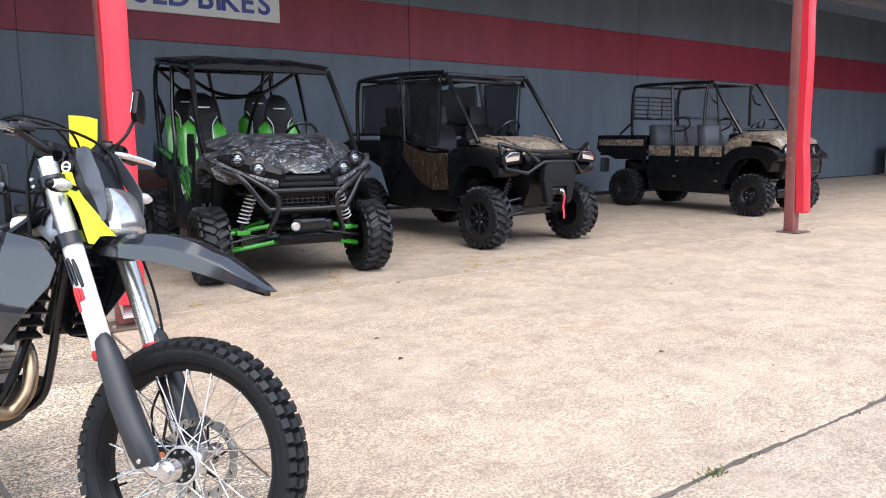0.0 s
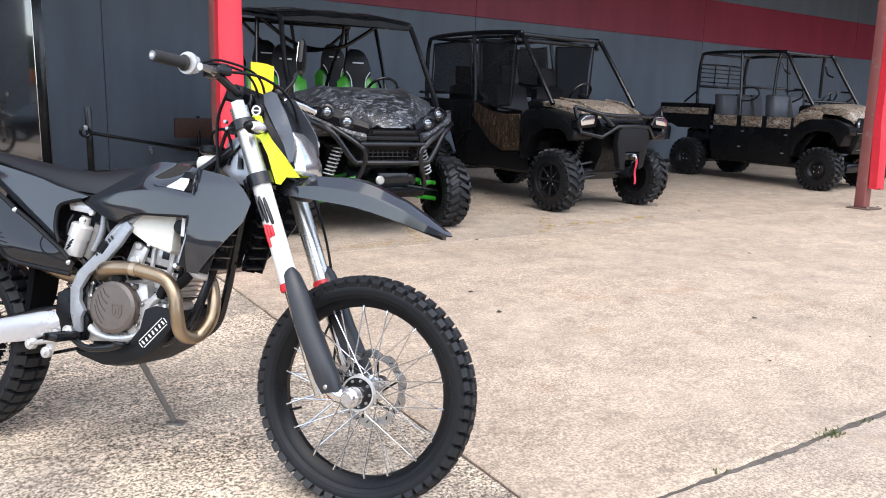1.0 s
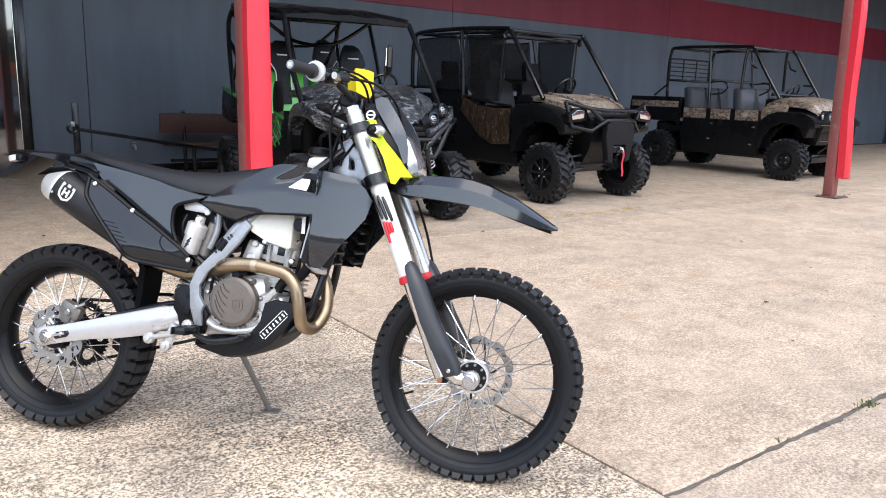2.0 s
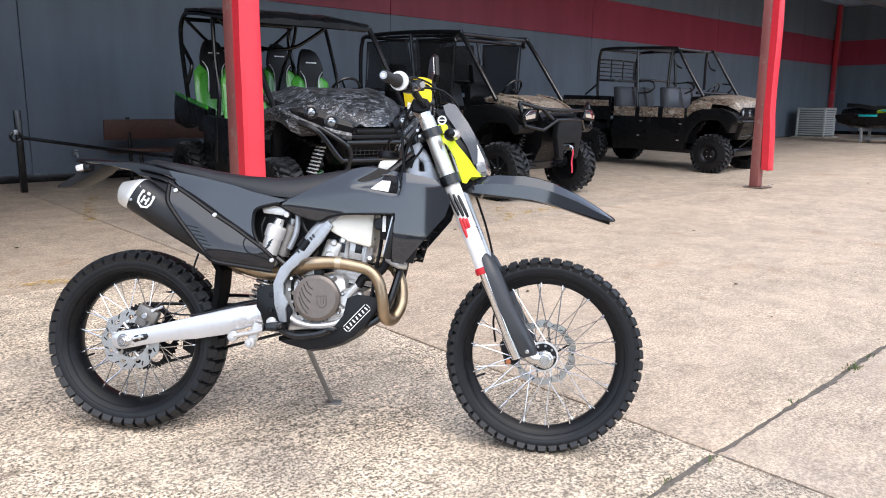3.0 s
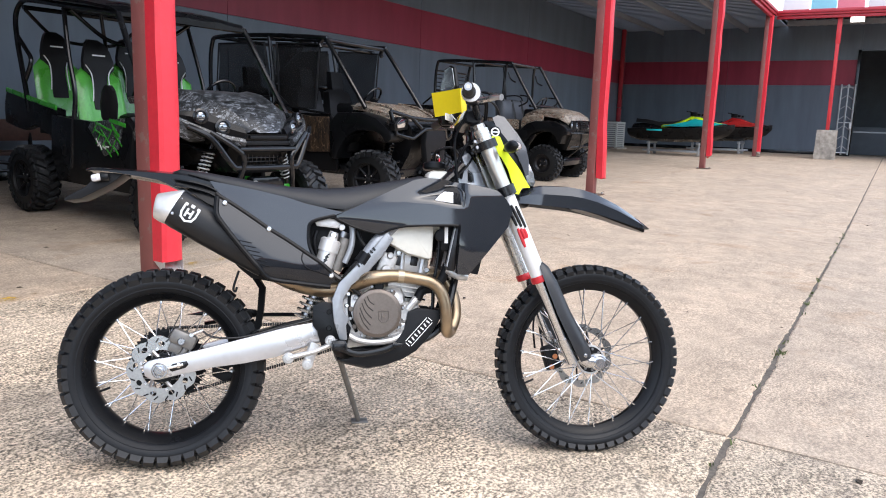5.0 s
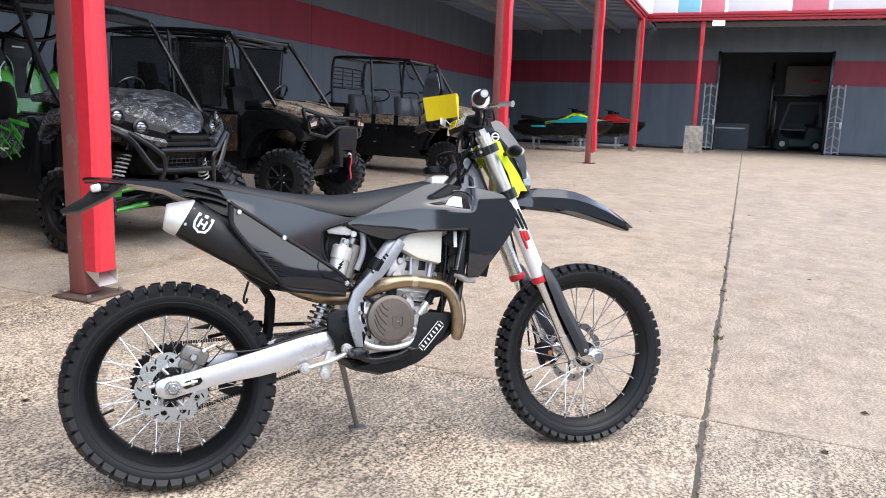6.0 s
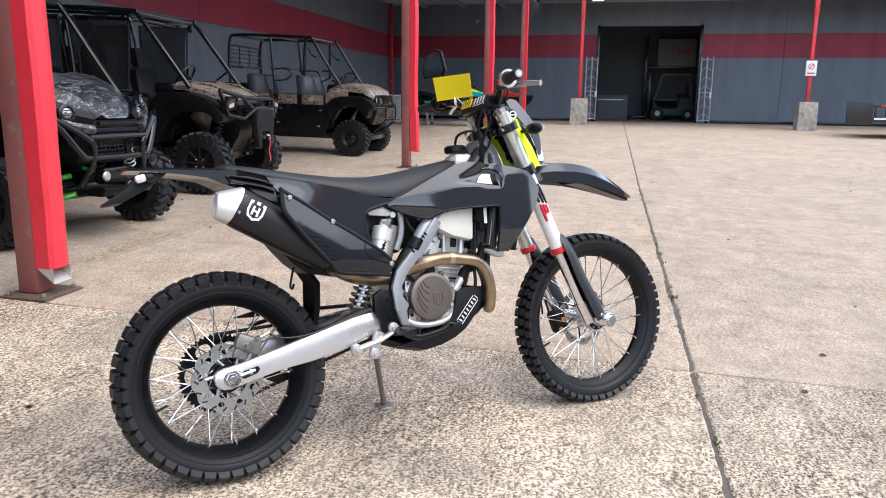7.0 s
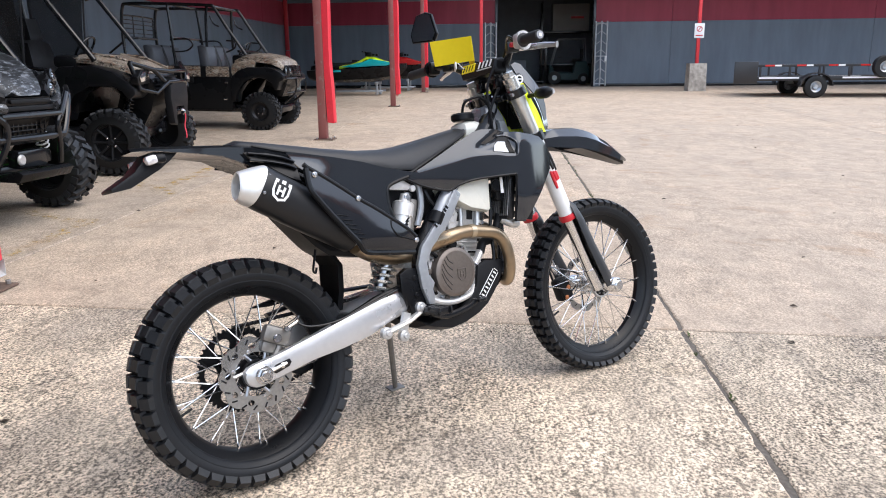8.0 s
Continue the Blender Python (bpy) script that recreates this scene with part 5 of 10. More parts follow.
# inner fender under the can, with a hanging strap
b = BM()
rings = []
for x, z, w in ((0.16, 0.772, 0.045), (0.20, 0.722, 0.055), (0.245, 0.672, 0.060), (0.285, 0.640, 0.062), (0.34, 0.630, 0.062), (0.41, 0.615, 0.056)):
    rings.append([(x, -w - 0.01, z + 0.01), (x, -w, z - 0.004), (x, w, z - 0.004), (x, w + 0.01, z + 0.01), (x + 0.02, w, z + 0.10), (x + 0.02, -w, z + 0.10)])
loft(b, rings)
inf = part("inner_fender", b, M_BLACKMATT, bike, "black inner fender under the muffler")
part("strap", tube(BM(), curve([(0.243, -0.06, 0.660), (0.232, -0.062, 0.625), (0.226, -0.062, 0.598), (0.233, -0.062, 0.590), (0.238, -0.062, 0.605)], 4), 0.004, 6), M_BLACKPL, inf)
# inner mud flap
b = BM()
rings = []
for x, z, w in ((0.285, 0.64, 0.06), (0.31, 0.60, 0.062), (0.305, 0.52, 0.060), (0.295, 0.46, 0.055)):
    rings.append([(x, -w, z), (x + 0.020, -w * 0.95, z), (x + 0.020, w * 0.95, z), (x, w, z), (x + 0.012, 0, z)])
loft(b, rings)
part("mud_flap", b, M_NEARBLACK, bike, "black mud flap")

# fuel tank
b = BM()
plate(b, [(0.706, 0.798), (0.745, 0.812), (0.809, 0.830), (0.893, 0.834), (0.905, 0.826), (0.898, 0.712), (0.888, 0.704), (0.811, 0.724), (0.752, 0.756)], -0.136, 0.136, 0.014)
box(b, (0.885, 0, 0.885), (0.17, 0.13, 0.17), 0.04)
box(b, (0.938, 0, 1.000), (0.095, 0.105, 0.060), 0.026)
tk = part("fuel_tank", b, M_TANK, bike, "translucent white fuel tank")
b = disc(BM(), (0.925, 0, 1.048), 0.042, 0.028, "Z", 20, 0.006)
part("fuel_cap", b, M_BLACKPL, tk, "black screw cap")
part("breather_hose", tube(BM(), curve([(0.925, 0, 1.06), (0.93, -0.02, 1.10), (0.985, -0.04, 1.112), (1.02, -0.05, 1.06), (1.015, -0.05, 1.0)], 6), 0.005, 8), M_BLACKPL, tk)

# shrouds
shr = [(0.556, 0.846), (0.586, 0.862), (0.625, 0.879), (0.725, 0.929), (0.826, 0.977), (0.863, 0.985), (0.908, 0.983), (0.992, 0.971), (1.075, 0.957), (1.117, 0.947), (1.150, 0.917), (1.174, 0.880), (1.156, 0.822), (1.090, 0.742), (1.018, 0.654), (0.976, 0.657), (0.982, 0.812), (0.972, 0.824), (0.91, 0.824), (0.809, 0.821), (0.748, 0.809), (0.708, 0.794), (0.627, 0.815)]


def shroud_y(x, z):
    f = min(max((x - 0.56) / 0.46, 0), 1)
    y = 0.130 + 0.064 * math.sin(f * math.pi / 2) - 0.020 * max(0, (x - 1.0) / 0.18) ** 2
    crest = 0.858 + 0.075 * f
    y -= 0.24 * max(0, z - crest)                                  # leans in above the crest
    y -= 0.30 * max(0, 0.842 - 0.030 * f - z) * (1 - f)            # rolls under at the back
    y -= 0.020 * max(0, (0.76 - z) / 0.11) ** 1.5
    lo = (z - 0.914) * 0.991 + (x - 0.80) * 0.132                  # scoop before the vent
    hi = -((z - 0.914) * 0.874 - (x - 0.80) * 0.485)
    y -= min(max(min(lo, hi), 0.0) * 0.75, 0.022) * min(max((1.0 - x) / 0.012, 0.0), 1.0)
    return -y


for s in (1, -1):
    flip = Matrix.Diagonal((1, s, 1, 1))
    b = skin(BM(), shr, shroud_y, 0.005, 0.012)
    b.transform(flip)
    sd = part("radiator_shroud", b, M_GUN, bike, "glossy dark grey radiator shroud", smooth=60)
    b = skin(BM(), [(0.893, 0.909), (0.925, 0.938), (0.938, 0.958), (0.975, 0.953), (0.989, 0.930), (0.990, 0.893), (0.940, 0.900)], lambda x, z: shroud_y(x, z) - 0.001, 0.004, 0.012)
    b.transform(flip)
    vr = part("vent_recess", b, M_BLACKPL, sd, "black vent recess", smooth=60)
    b = skin(BM(), [(0.895, 0.9085), (0.915, 0.929), (0.931, 0.940), (0.962, 0.938), (0.957, 0.900), (0.938, 0.903)], lambda x, z: shroud_y(x, z) - 0.004, 0.004, 0.012)
    b.transform(flip)
    part("vent_insert", b, M_WHITEDEC, vr, "white vent insert", smooth=60)
    for i in range(5):
        x = 0.962 + 0.0052 * i
        b = tube(BM(), [(x, shroud_y(x, 0.940) - 0.003, 0.940 - 0.002 * i), (x + 0.002, shroud_y(x, 0.92) - 0.004, 0.92), (x + 0.002, shroud_y(x, 0.898) - 0.003, 0.898)], 0.0016, 5)
        b.transform(flip)
        part("vent_slat", b, M_GUN2, vr)
    b = tube(BM(), curve([(0.930, shroud_y(0.930, 0.958) - 0.001, 0.958), (0.955, shroud_y(0.955, 0.960) - 0.002, 0.960), (0.980, shroud_y(0.980, 0.955) - 0.002, 0.955), (0.993, shroud_y(1.0, 0.935), 0.935), (0.995, shroud_y(1.0, 0.910), 0.910), (0.993, shroud_y(1.0, 0.890), 0.890)], 5), 0.0045, 8, flat=(1.0, 0.8))
    b.transform(flip)
    part("vent_rim", b, M_GUN, vr)
    b = tube(BM(), curve([(x, shroud_y(x, z) + 0.002, z) for x, z in ((0.558, 0.845), (0.627, 0.813), (0.708, 0.792), (0.748, 0.807), (0.809, 0.819), (0.91, 0.822), (0.972, 0.822), (0.981, 0.810), (0.976, 0.66))], 4), 0.0045, 6)
    b.transform(flip)
    part("shroud_lip", b, M_BLACKPL, sd)
# radiators
for s in (-1, 1):
    b = box(BM(), (0.985, s * 0.115, 0.80), (0.030, 0.105, 0.27), 0.008, (0, 12, 0))
    ra = part("radiator", b, M_DARKHUB, bike, "ribbed aluminium radiator")
    fin = finish(box(BM(), (0, 0, 0), (0.004, 0.003, 0.24), 0, (0, 12, 0)))
    for i in range(11):
        part("fin", fin, M_STEEL, ra, at=Matrix.Translation((0.968, s * (0.068 + 0.0095 * i), 0.80)))
    b = box(BM(), (0.950, s * 0.125, 0.800), (0.05, 0.03, 0.13), 0.008)
    box(b, (0.965, s * 0.135, 0.735), (0.03, 0.02, 0.10), 0.006, (0, 12, 0))
    part("radiator_guard", b, M_BLACKPL, bike)
    b = plate(BM(), [(1.02, 0.66), (1.05, 0.655), (1.115, 0.90), (1.085, 0.92)], s * 0.168, s * 0.176, 0.002)
    lv = part("radiator_louvre", b, M_BLACKPL, bike, "black radiator louvres")
    for i in range(7):
        part("louvre_blade", box(BM(), (1.040 + 0.007 * i, s * 0.115, 0.68 + 0.036 * i), (0.03, 0.11, 0.008), 0.002, (0, 40, 0)), M_BLACKPL, lv)
b = tube(BM(), curve([(0.955, -0.115, 0.672), (0.99, -0.13, 0.652), (1.02, -0.12, 0.648)], 5), 0.016, 12)
part("radiator_outlet", b, M_ALU, bike)
b = disc(BM(), (0.925, -0.142, 0.79), 0.022, 0.012, "Y", 20, 0.003)
box(b, (0.944, -0.148, 0.792), (0.010, 0.004, 0.06), 0.001)
part("horn", b, M_BLACKPL, bike)
part("warning_sticker", box(BM(), (0.942, -0.1525, 0.79), (0.012, 0.002, 0.055), 0), M_WHITEDEC, bike)
# front end: fork, clamps, bars, lamp mask, fender
M_GUARD = mat("dark_slate_plastic", (0.022, 0.024, 0.028), 0.38, vary=0.15, grain=200, bump=0.0003)


def fork_pt(z, dx=0.0, y=0.0):
    return Vector((1.304 + (0.640 - z) * 0.428 + dx, y, z))


for s in (-1, 1):
    y = s * 0.108
    b = rod(BM(), fork_pt(1.172, 0, y), fork_pt(0.965, 0, y), 0.0275, 24)
    rod(b, fork_pt(1.190, 0, y), fork_pt(1.170, 0, y), 0.022, 6)
    fk = part("fork_leg", b, M_FORKMET, bike, "silver upside-down fork leg")
    b = rod(BM(), fork_pt(0.945, 0, y), fork_pt(0.655, 0, y), 0.0285, 24)
    part("outer_tube", b, M_FORK if s < 0 else M_FORKMET, fk, "white decal sleeve" if s < 0 else "")
    b = lathe(BM(), [(0.024, -0.012), (0.032, -0.012), (0.034, 0.0), (0.031, 0.012), (0.024, 0.012)], 24, "Z")
    b.transform(Matrix.Translation(fork_pt(0.645, 0, y)) @ Matrix.Rotation(-0.404, 4, "Y"))
    part("wiper_ring", b, M_RED, fk, "red wiper ring")
    b = rod(BM(), fork_pt(0.66, 0, y), fork_pt(0.40, 0, y), 0.0235, 20)
    part("inner_tube", b, M_CHROME, fk, "chromed slider tube")
    b = BM()
    rod(b, fork_pt(0.43, 0, y), fork_pt(0.345, 0.005, y), 0.027, 18)
    tube(b, [fork_pt(0.385, 0.01, y), (1.485, y, 0.345), (1.528, y, 0.342)], [0.024, 0.026, 0.025], 14)
    disc(b, (1.524, y - s * 0.0, 0.342), 0.030, 0.044, "Y", 24, 0.005)
    disc(b, (1.524, y + s * 0.026, 0.342), 0.020, 0.014, "Y", 24, 0.003)
    part("axle_clamp", b, M_POLISH, fk, "polished axle clamp")
    # plastic guard in front of the slider
    b = BM()
    rings = []
    for z, w, d in ((0.700, 0.010, 0.014), (0.680, 0.028, 0.026), (0.62, 0.036, 0.036), (0.52, 0.038, 0.040), (0.44, 0.038, 0.042), (0.385, 0.036, 0.044), (0.352, 0.030, 0.036)):
        c = fork_pt(z, 0.018 + 0.10 * max(0, 0.52 - z), y + s * 0.010)
        ring = []
        for i in range(9):
            a = math.pi * (-0.62 + 1.24 * i / 8)
            ring.append(c + Vector((math.cos(a) * d, math.sin(a) * w, 0.3 * math.cos(a) * d)))
        for i in range(8, -1, -1):
            a = math.pi * (-0.62 + 1.24 * i / 8)
            ring.append(c + Vector((math.cos(a) * (d - 0.004) - 0.001, math.sin(a) * (w - 0.004), 0.3 * math.cos(a) * d)))
        rings.append(ring)
    loft(b, rings)
    gd = part("fork_guard", b, M_GUARD, fk, "dark grey plastic fork guard")
    part("guard_bolt", disc(BM(), (1.462, y + s * 0.046, 0.372), 0.007, 0.008, "Y", 10, 0.002), M_POLISH, gd)
    # decal on the white sleeve: slanted bars and a red hook
    if s < 0:
        ax = (fork_pt(0.8) - fork_pt(0.9)).normalized()
        fwd = Vector((-ax.z, 0, ax.x))

        def on_fork(z, turn):
            return fork_pt(z, 0, y) + (Vector((0, -1, 0)) * math.cos(turn) + fwd * math.sin(turn)) * 0.0285

        for i in range(3):
            pts = [on_fork(0.915 - 0.008 * i - 0.078 * k / 4, -0.66 + 0.50 * i + 0.05 * k) for k in range(5)]
            part("bar_decal", tube(BM(), pts, [0.0040, 0.0062, 0.0062, 0.0062, 0.0045], 8), M_STEELBLK, fk)
        for z0, turn, ln in ((0.828, -0.46, 0.066), (0.824, -0.10, 0.036), (0.820, 0.24, 0.032)):
            pts = [on_fork(z0 - ln * k / 4, turn) for k in range(5)]
            part("red_decal", tube(BM(), pts, [0.0045, 0.0062, 0.0062, 0.0062, 0.0045], 8), M_RED, fk)
# triple clamps
for z, th, mt in ((1.118, 0.030, M_STEELBLK), (0.955, 0.036, M_STEELBLK)):
    b = BM()
    for s in (-1, 1):
        lathe(b, [(0.0275, -th / 2), (0.039, -th / 2), (0.039, th / 2), (0.0275, th / 2)], 24, "Z", (0, s * 0.108, 0))
    box(b, (-0.02, 0, 0), (0.06, 0.17, th * 0.8), 0.008)
    for s in (-1, 1):
        box(b, (-0.036, s * 0.118, 0), (0.022, 0.02, th * 0.9), 0.004)
    b.transform(Matrix.Translation(fork_pt(z)) @ Matrix.Rotation(-0.404, 4, "Y"))
    part("triple_clamp", b, mt, bike, "black triple clamp")
for s in (-1, 1):
    for k in (0, 1):
        part("clamp_bolt", disc(BM(), fork_pt(1.125 - 0.02 * k, -0.045, s * 0.135), 0.006, 0.014, "Y", 8, 0.001), M_STEEL, bike)
# steering stem casting seen behind the fork
b = BM()
plate(b, [(1.00, 1.075), (1.045, 1.10), (1.085, 1.04), (1.12, 0.955), (1.085, 0.935), (1.04, 0.945), (0.985, 0.985)], -0.045, 0.045, 0.010, [[(1.045, 1.03), (1.06, 1.02), (1.065, 0.99), (1.045, 0.99)]])
part("steering_head", b, M_BLUEGREY, bike, "silver-grey cast steering head")

# handlebar
hb = curve([(0.980, -0.385, 1.262), (1.005, -0.27, 1.268), (1.030, -0.19, 1.264), (1.062, -0.115, 1.222), (1.068, -0.06, 1.213), (1.068, 0.0, 1.212), (1.068, 0.06, 1.213), (1.062, 0.115, 1.222), (1.030, 0.19, 1.264), (1.005, 0.27, 1.268), (0.980, 0.385, 1.262)], 6)
bar = part("handlebar", tube(BM(), hb, 0.0125, 12), M_STEELBLK, bike, "black handlebar")
b = BM()
for s in (-1, 1):
    box(b, (1.068, s * 0.05, 1.20), (0.045, 0.03, 0.055), 0.008)
    box(b, (1.068, s * 0.05, 1.165), (0.03, 0.026, 0.05), 0.006)
part("bar_clamp", b, M_STEELBLK, bar)
for s in (-1, 1):
    g0, g1 = Vector((0.979, s * 0.392, 1.262)), Vector((1.001, s * 0.285, 1.267))
    b = BM()
    pts = [g0.lerp(g1, i / 24) for i in range(25)]
    tube(b, pts, [0.0165 + (0.0012 if i % 2 else 0) + (0.006 if i > 22 else 0) for i in range(25)], 16)
    gr = part("grip", b, M_GRIP, bar, "ribbed black rubber grip")
    d = (g0 - g1).normalized()
    part("grip_end", rod(BM(), g0, g0 + d * 0.004, 0.0125, 16), M_STEEL, gr)
    part("grip_end_mark", box(BM(), g0 + d * 0.0045, (0.010, 0.002, 0.010), 0), M_WHITEDEC, gr)
    # control housing
    b = BM()
    c = Vector((1.008, s * 0.262, 1.268))
    box(b, c, (0.046, 0.030, 0.050), 0.010)
    rod(b, c + Vector((0, s * 0.022, 0)), c + Vector((0, s * 0.012, 0)), 0.032, 20)
    part("throttle_housing" if s < 0 else "switch_housing", b, M_ALU if s < 0 else M_BLACKPL, bar, "cast grey throttle housing" if s < 0 else "")
    # lever and perch
    b = tube(BM(), curve([(1.040, s * 0.205, 1.256), (1.066, s * 0.235, 1.255), (1.085, s * 0.30, 1.250), (1.098, s * 0.345, 1.243)], 5), [0.008] * 11 + [0.007, 0.007, 0.0065, 0.006, 0.0085], 10, flat=(1.0, 1.3))
    part("lever", b, M_POLISH, bar, "polished hand lever")
    b = BM()
    box(b, (1.030, s * 0.195, 1.262), (0.045, 0.034, 0.036), 0.007, (0, 0, s * 25))
    box(b, (1.050, s * 0.170, 1.272), (0.034, 0.050, 0.026), 0.006, (0, 0, s * 30))
    disc(b, (1.050, s * 0.165, 1.288), 0.016, 0.010, "Z", 14, 0.002)
    part("lever_perch", b, M_DARKHUB, bar, "dark cast lever perch with fluid reservoir")
b = box(BM(), (1.022, 0.225, 1.275), (0.03, 0.026, 0.03), 0.005)
part("kill_switch", b, M_BLACKPL, bar)
part("red_button", disc(BM(), (1.000, -0.232, 1.262), 0.008, 0.02, "X", 10, 0.002), M_RED, bar)
# bar pad
b = BM()
rings = []
for y in (-0.105, -0.098, 0.098, 0.105):
    k = 0.75 if abs(y) > 0.1 else 1
    rings.append([(1.052 + k * q[0], y, 1.218 + k * q[1]) for q in ((-0.030, -0.022), (-0.036, 0.0), (-0.026, 0.024), (0.0, 0.030), (0.024, 0.024), (0.032, 0.0), (0.022, -0.022), (0.0, -0.028))])
loft(b, rings)
pad = part("bar_pad", b, M_BLACKPL, bar, "black bar pad with yellow and white blocks")
tilt = (0, 20, 0)
part("yellow_block", box(BM(), (1.0195, 0.052, 1.231), (0.003, 0.075, 0.032), 0, tilt), M_TAG, pad)
for k in range(4):
    part("black_bar", box(BM(), (1.0185, 0.026 + 0.017 * k, 1.231), (0.003, 0.005, 0.022), 0, (12, 20, 0)), M_STEELBLK, pad)
for k in range(4):
    part("white_bar", box(BM(), (1.0190, -0.080 + 0.022 * k, 1.231), (0.003, 0.006, 0.026), 0, (12, 20, 0)), M_WHITEDEC, pad)
part("white_rule", box(BM(), (1.0130, -0.047, 1.214), (0.003, 0.085, 0.004), 0, (0, -15, 0)), M_WHITEDEC, pad)
# instrument and ignition ring
b = box(BM(), (1.125, 0.0, 1.195), (0.05, 0.085, 0.04), 0.008, (0, -25, 0))
part("instrument", b, M_BLACKPL, bike, "small black instrument")
b = disc(BM(), (1.132, -0.092, 1.168), 0.022, 0.014, "Y", 24, 0.003)
ig = part("ignition_switch", b, M_BLACKPL, bike)
b = lathe(BM(), [(0.011, -0.0095), (0.016, -0.0095), (0.016, -0.006), (0.011, -0.006)], 24, "Y", (1.132, -0.092, 1.168))
box(b, (1.132, -0.1005, 1.168), (0.020, 0.002, 0.004), 0)
part("ignition_mark", b, M_WHITEDEC, ig)
# mirror on the far grip
b = tube(BM(), curve([(1.020, 0.235, 1.282), (1.045, 0.26, 1.33), (1.040, 0.30, 1.385), (1.030, 0.335, 1.42)], 5), 0.006, 8)
mr = part("mirror", b, M_BLACKPL, bike, "black rear-view mirror on the far grip")
prof = [(-0.058, -0.050), (0.046, -0.058), (0.064, -0.03), (0.044, 0.052), (0.016, 0.064), (-0.030, 0.056), (-0.064, -0.015)]
b = BM()
rings = []
for dx, k in ((0.010, 0.72), (0.004, 0.97), (-0.006, 1.0), (-0.010, 0.97)):
    rings.append([(1.034 + dx, 0.338 - q[0] * k, 1.440 + q[1] * k) for q in prof])
loft(b, rings)
yaw = Matrix.Translation((1.034, 0.338, 1.44)) @ Matrix.Rotation(radians(24), 4, "Z") @ Matrix.Translation((-1.034, -0.338, -1.44))
b.transform(yaw)
part("mirror_shell", b, M_BLACKPL, mr)
b = loft(BM(), [[(1.0235 - 0.03 * q[0] - 0.003, 0.338 - q[0] * 0.88, 1.440 + q[1] * 0.88) for q in prof], [(1.0225 - 0.03 * q[0] - 0.003, 0.338 - q[0] * 0.88, 1.440 + q[1] * 0.88) for q in prof]])
b.transform(yaw)
part("mirror_pane", b, M_MIRROR, mr, "mirror glass")
# yellow card tied to the bar
b = BM()
q4 = [Vector((0.934, 0.165, 1.352)), Vector((1.022, 0.022, 1.346)), Vector((1.030, 0.025, 1.258)), Vector((0.950, 0.168, 1.260))]
nrm = (q4[1] - q4[0]).cross(q4[3] - q4[0]).normalized()
rings = []
for i in range(9):
    u = i / 8
    bow = nrm * (0.006 * math.sin(math.pi * u))
    p, q = q4[0].lerp(q4[1], u) + bow, q4[3].lerp(q4[2], u) + bow
    rings.append([p + nrm * 0.0008, q + nrm * 0.0008, q - nrm * 0.0008, p - nrm * 0.0008])
loft(b, rings)
ft, fb = q4[1], q4[2]
rows = [(ft, fb), (Vector((1.036, 0.048, 1.350)), Vector((1.040, 0.050, 1.226))), (Vector((1.048, 0.075, 1.352)), Vector((1.050, 0.077, 1.240))), (Vector((1.060, 0.102, 1.350)), Vector((1.062, 0.104, 1.276)))]
n2 = Vector((0.90, -0.42, 0)) * 0.0008
loft(b, [[p + n2, q + n2, q - n2, p - n2] for p, q in rows])
tag = part("yellow_card", b, M_TAG, bike, "blank folded yellow card tied to the handlebar")
b = box(BM(), (0.995, 0.10, 1.248), (0.006, 0.07, 0.026), 0.002, (0, 0, -32))
tube(b, curve([(1.0, 0.09, 1.26), (1.02, 0.08, 1.235), (1.045, 0.08, 1.225)], 4), 0.002, 6)
part("card_tie", b, M_WHITEDEC, tag, "white tie strip")

# lamp mask: lime side plates, dark screen, clear lens
b = BM()
rings = []
for z, x, w in ((1.215, 1.150, 0.040), (1.19, 1.168, 0.058), (1.14, 1.200, 0.075), (1.09, 1.232, 0.082), (1.04, 1.258, 0.078), (1.00, 1.275, 0.066)):
    rings.append([(x - 0.055, -w - 0.012, z), (x - 0.015, -w, z), (x + 0.008, -w * 0.5, z), (x + 0.014, 0, z), (x + 0.008, w * 0.5, z), (x - 0.015, w, z), (x - 0.055, w + 0.012, z), (x - 0.055, w + 0.008, z), (x - 0.019, w - 0.004, z), (x + 0.004, w * 0.48, z), (x + 0.010, 0, z), (x + 0.004, -w * 0.48, z), (x - 0.019, -w + 0.004, z), (x - 0.055, -w - 0.008, z)])
loft(b, rings)
mk = part("lamp_mask", b, M_BLACKPL, bike, "black lamp mask with slate side strips")
strip = [(1.129, 1.226), (1.150, 1.236), (1.174, 1.230), (1.196, 1.200), (1.222, 1.165), (1.250, 1.118), (1.262, 1.070), (1.262, 1.020), (1.250, 1.015), (1.228, 1.070), (1.200, 1.115), (1.166, 1.160), (1.140, 1.195)]
for s in (-1, 1):
    b = skin(BM(), strip, lambda x, z: -0.094 + 0.03 * max(0, (z - 1.12) / 0.1) + 0.010 * max(0, (x - 1.2) / 0.06), 0.004, 0.025)
    b.transform(Matrix.Diagonal((1, -s, 1, 1)))
    part("side_strip", b, M_SLATE, mk, "slate grey screen strip", smooth=60)
lp = [(1.105, 1.140), (1.128, 1.158), (1.150, 1.152), (1.165, 1.118), (1.188, 1.085), (1.212, 1.058), (1.236, 1.030), (1.262, 0.992), (1.276, 0.975), (1.240, 0.972), (1.226, 0.948), (1.212, 0.950), (1.200, 0.985), (1.182, 1.035), (1.155, 1.078), (1.120, 1.105)]
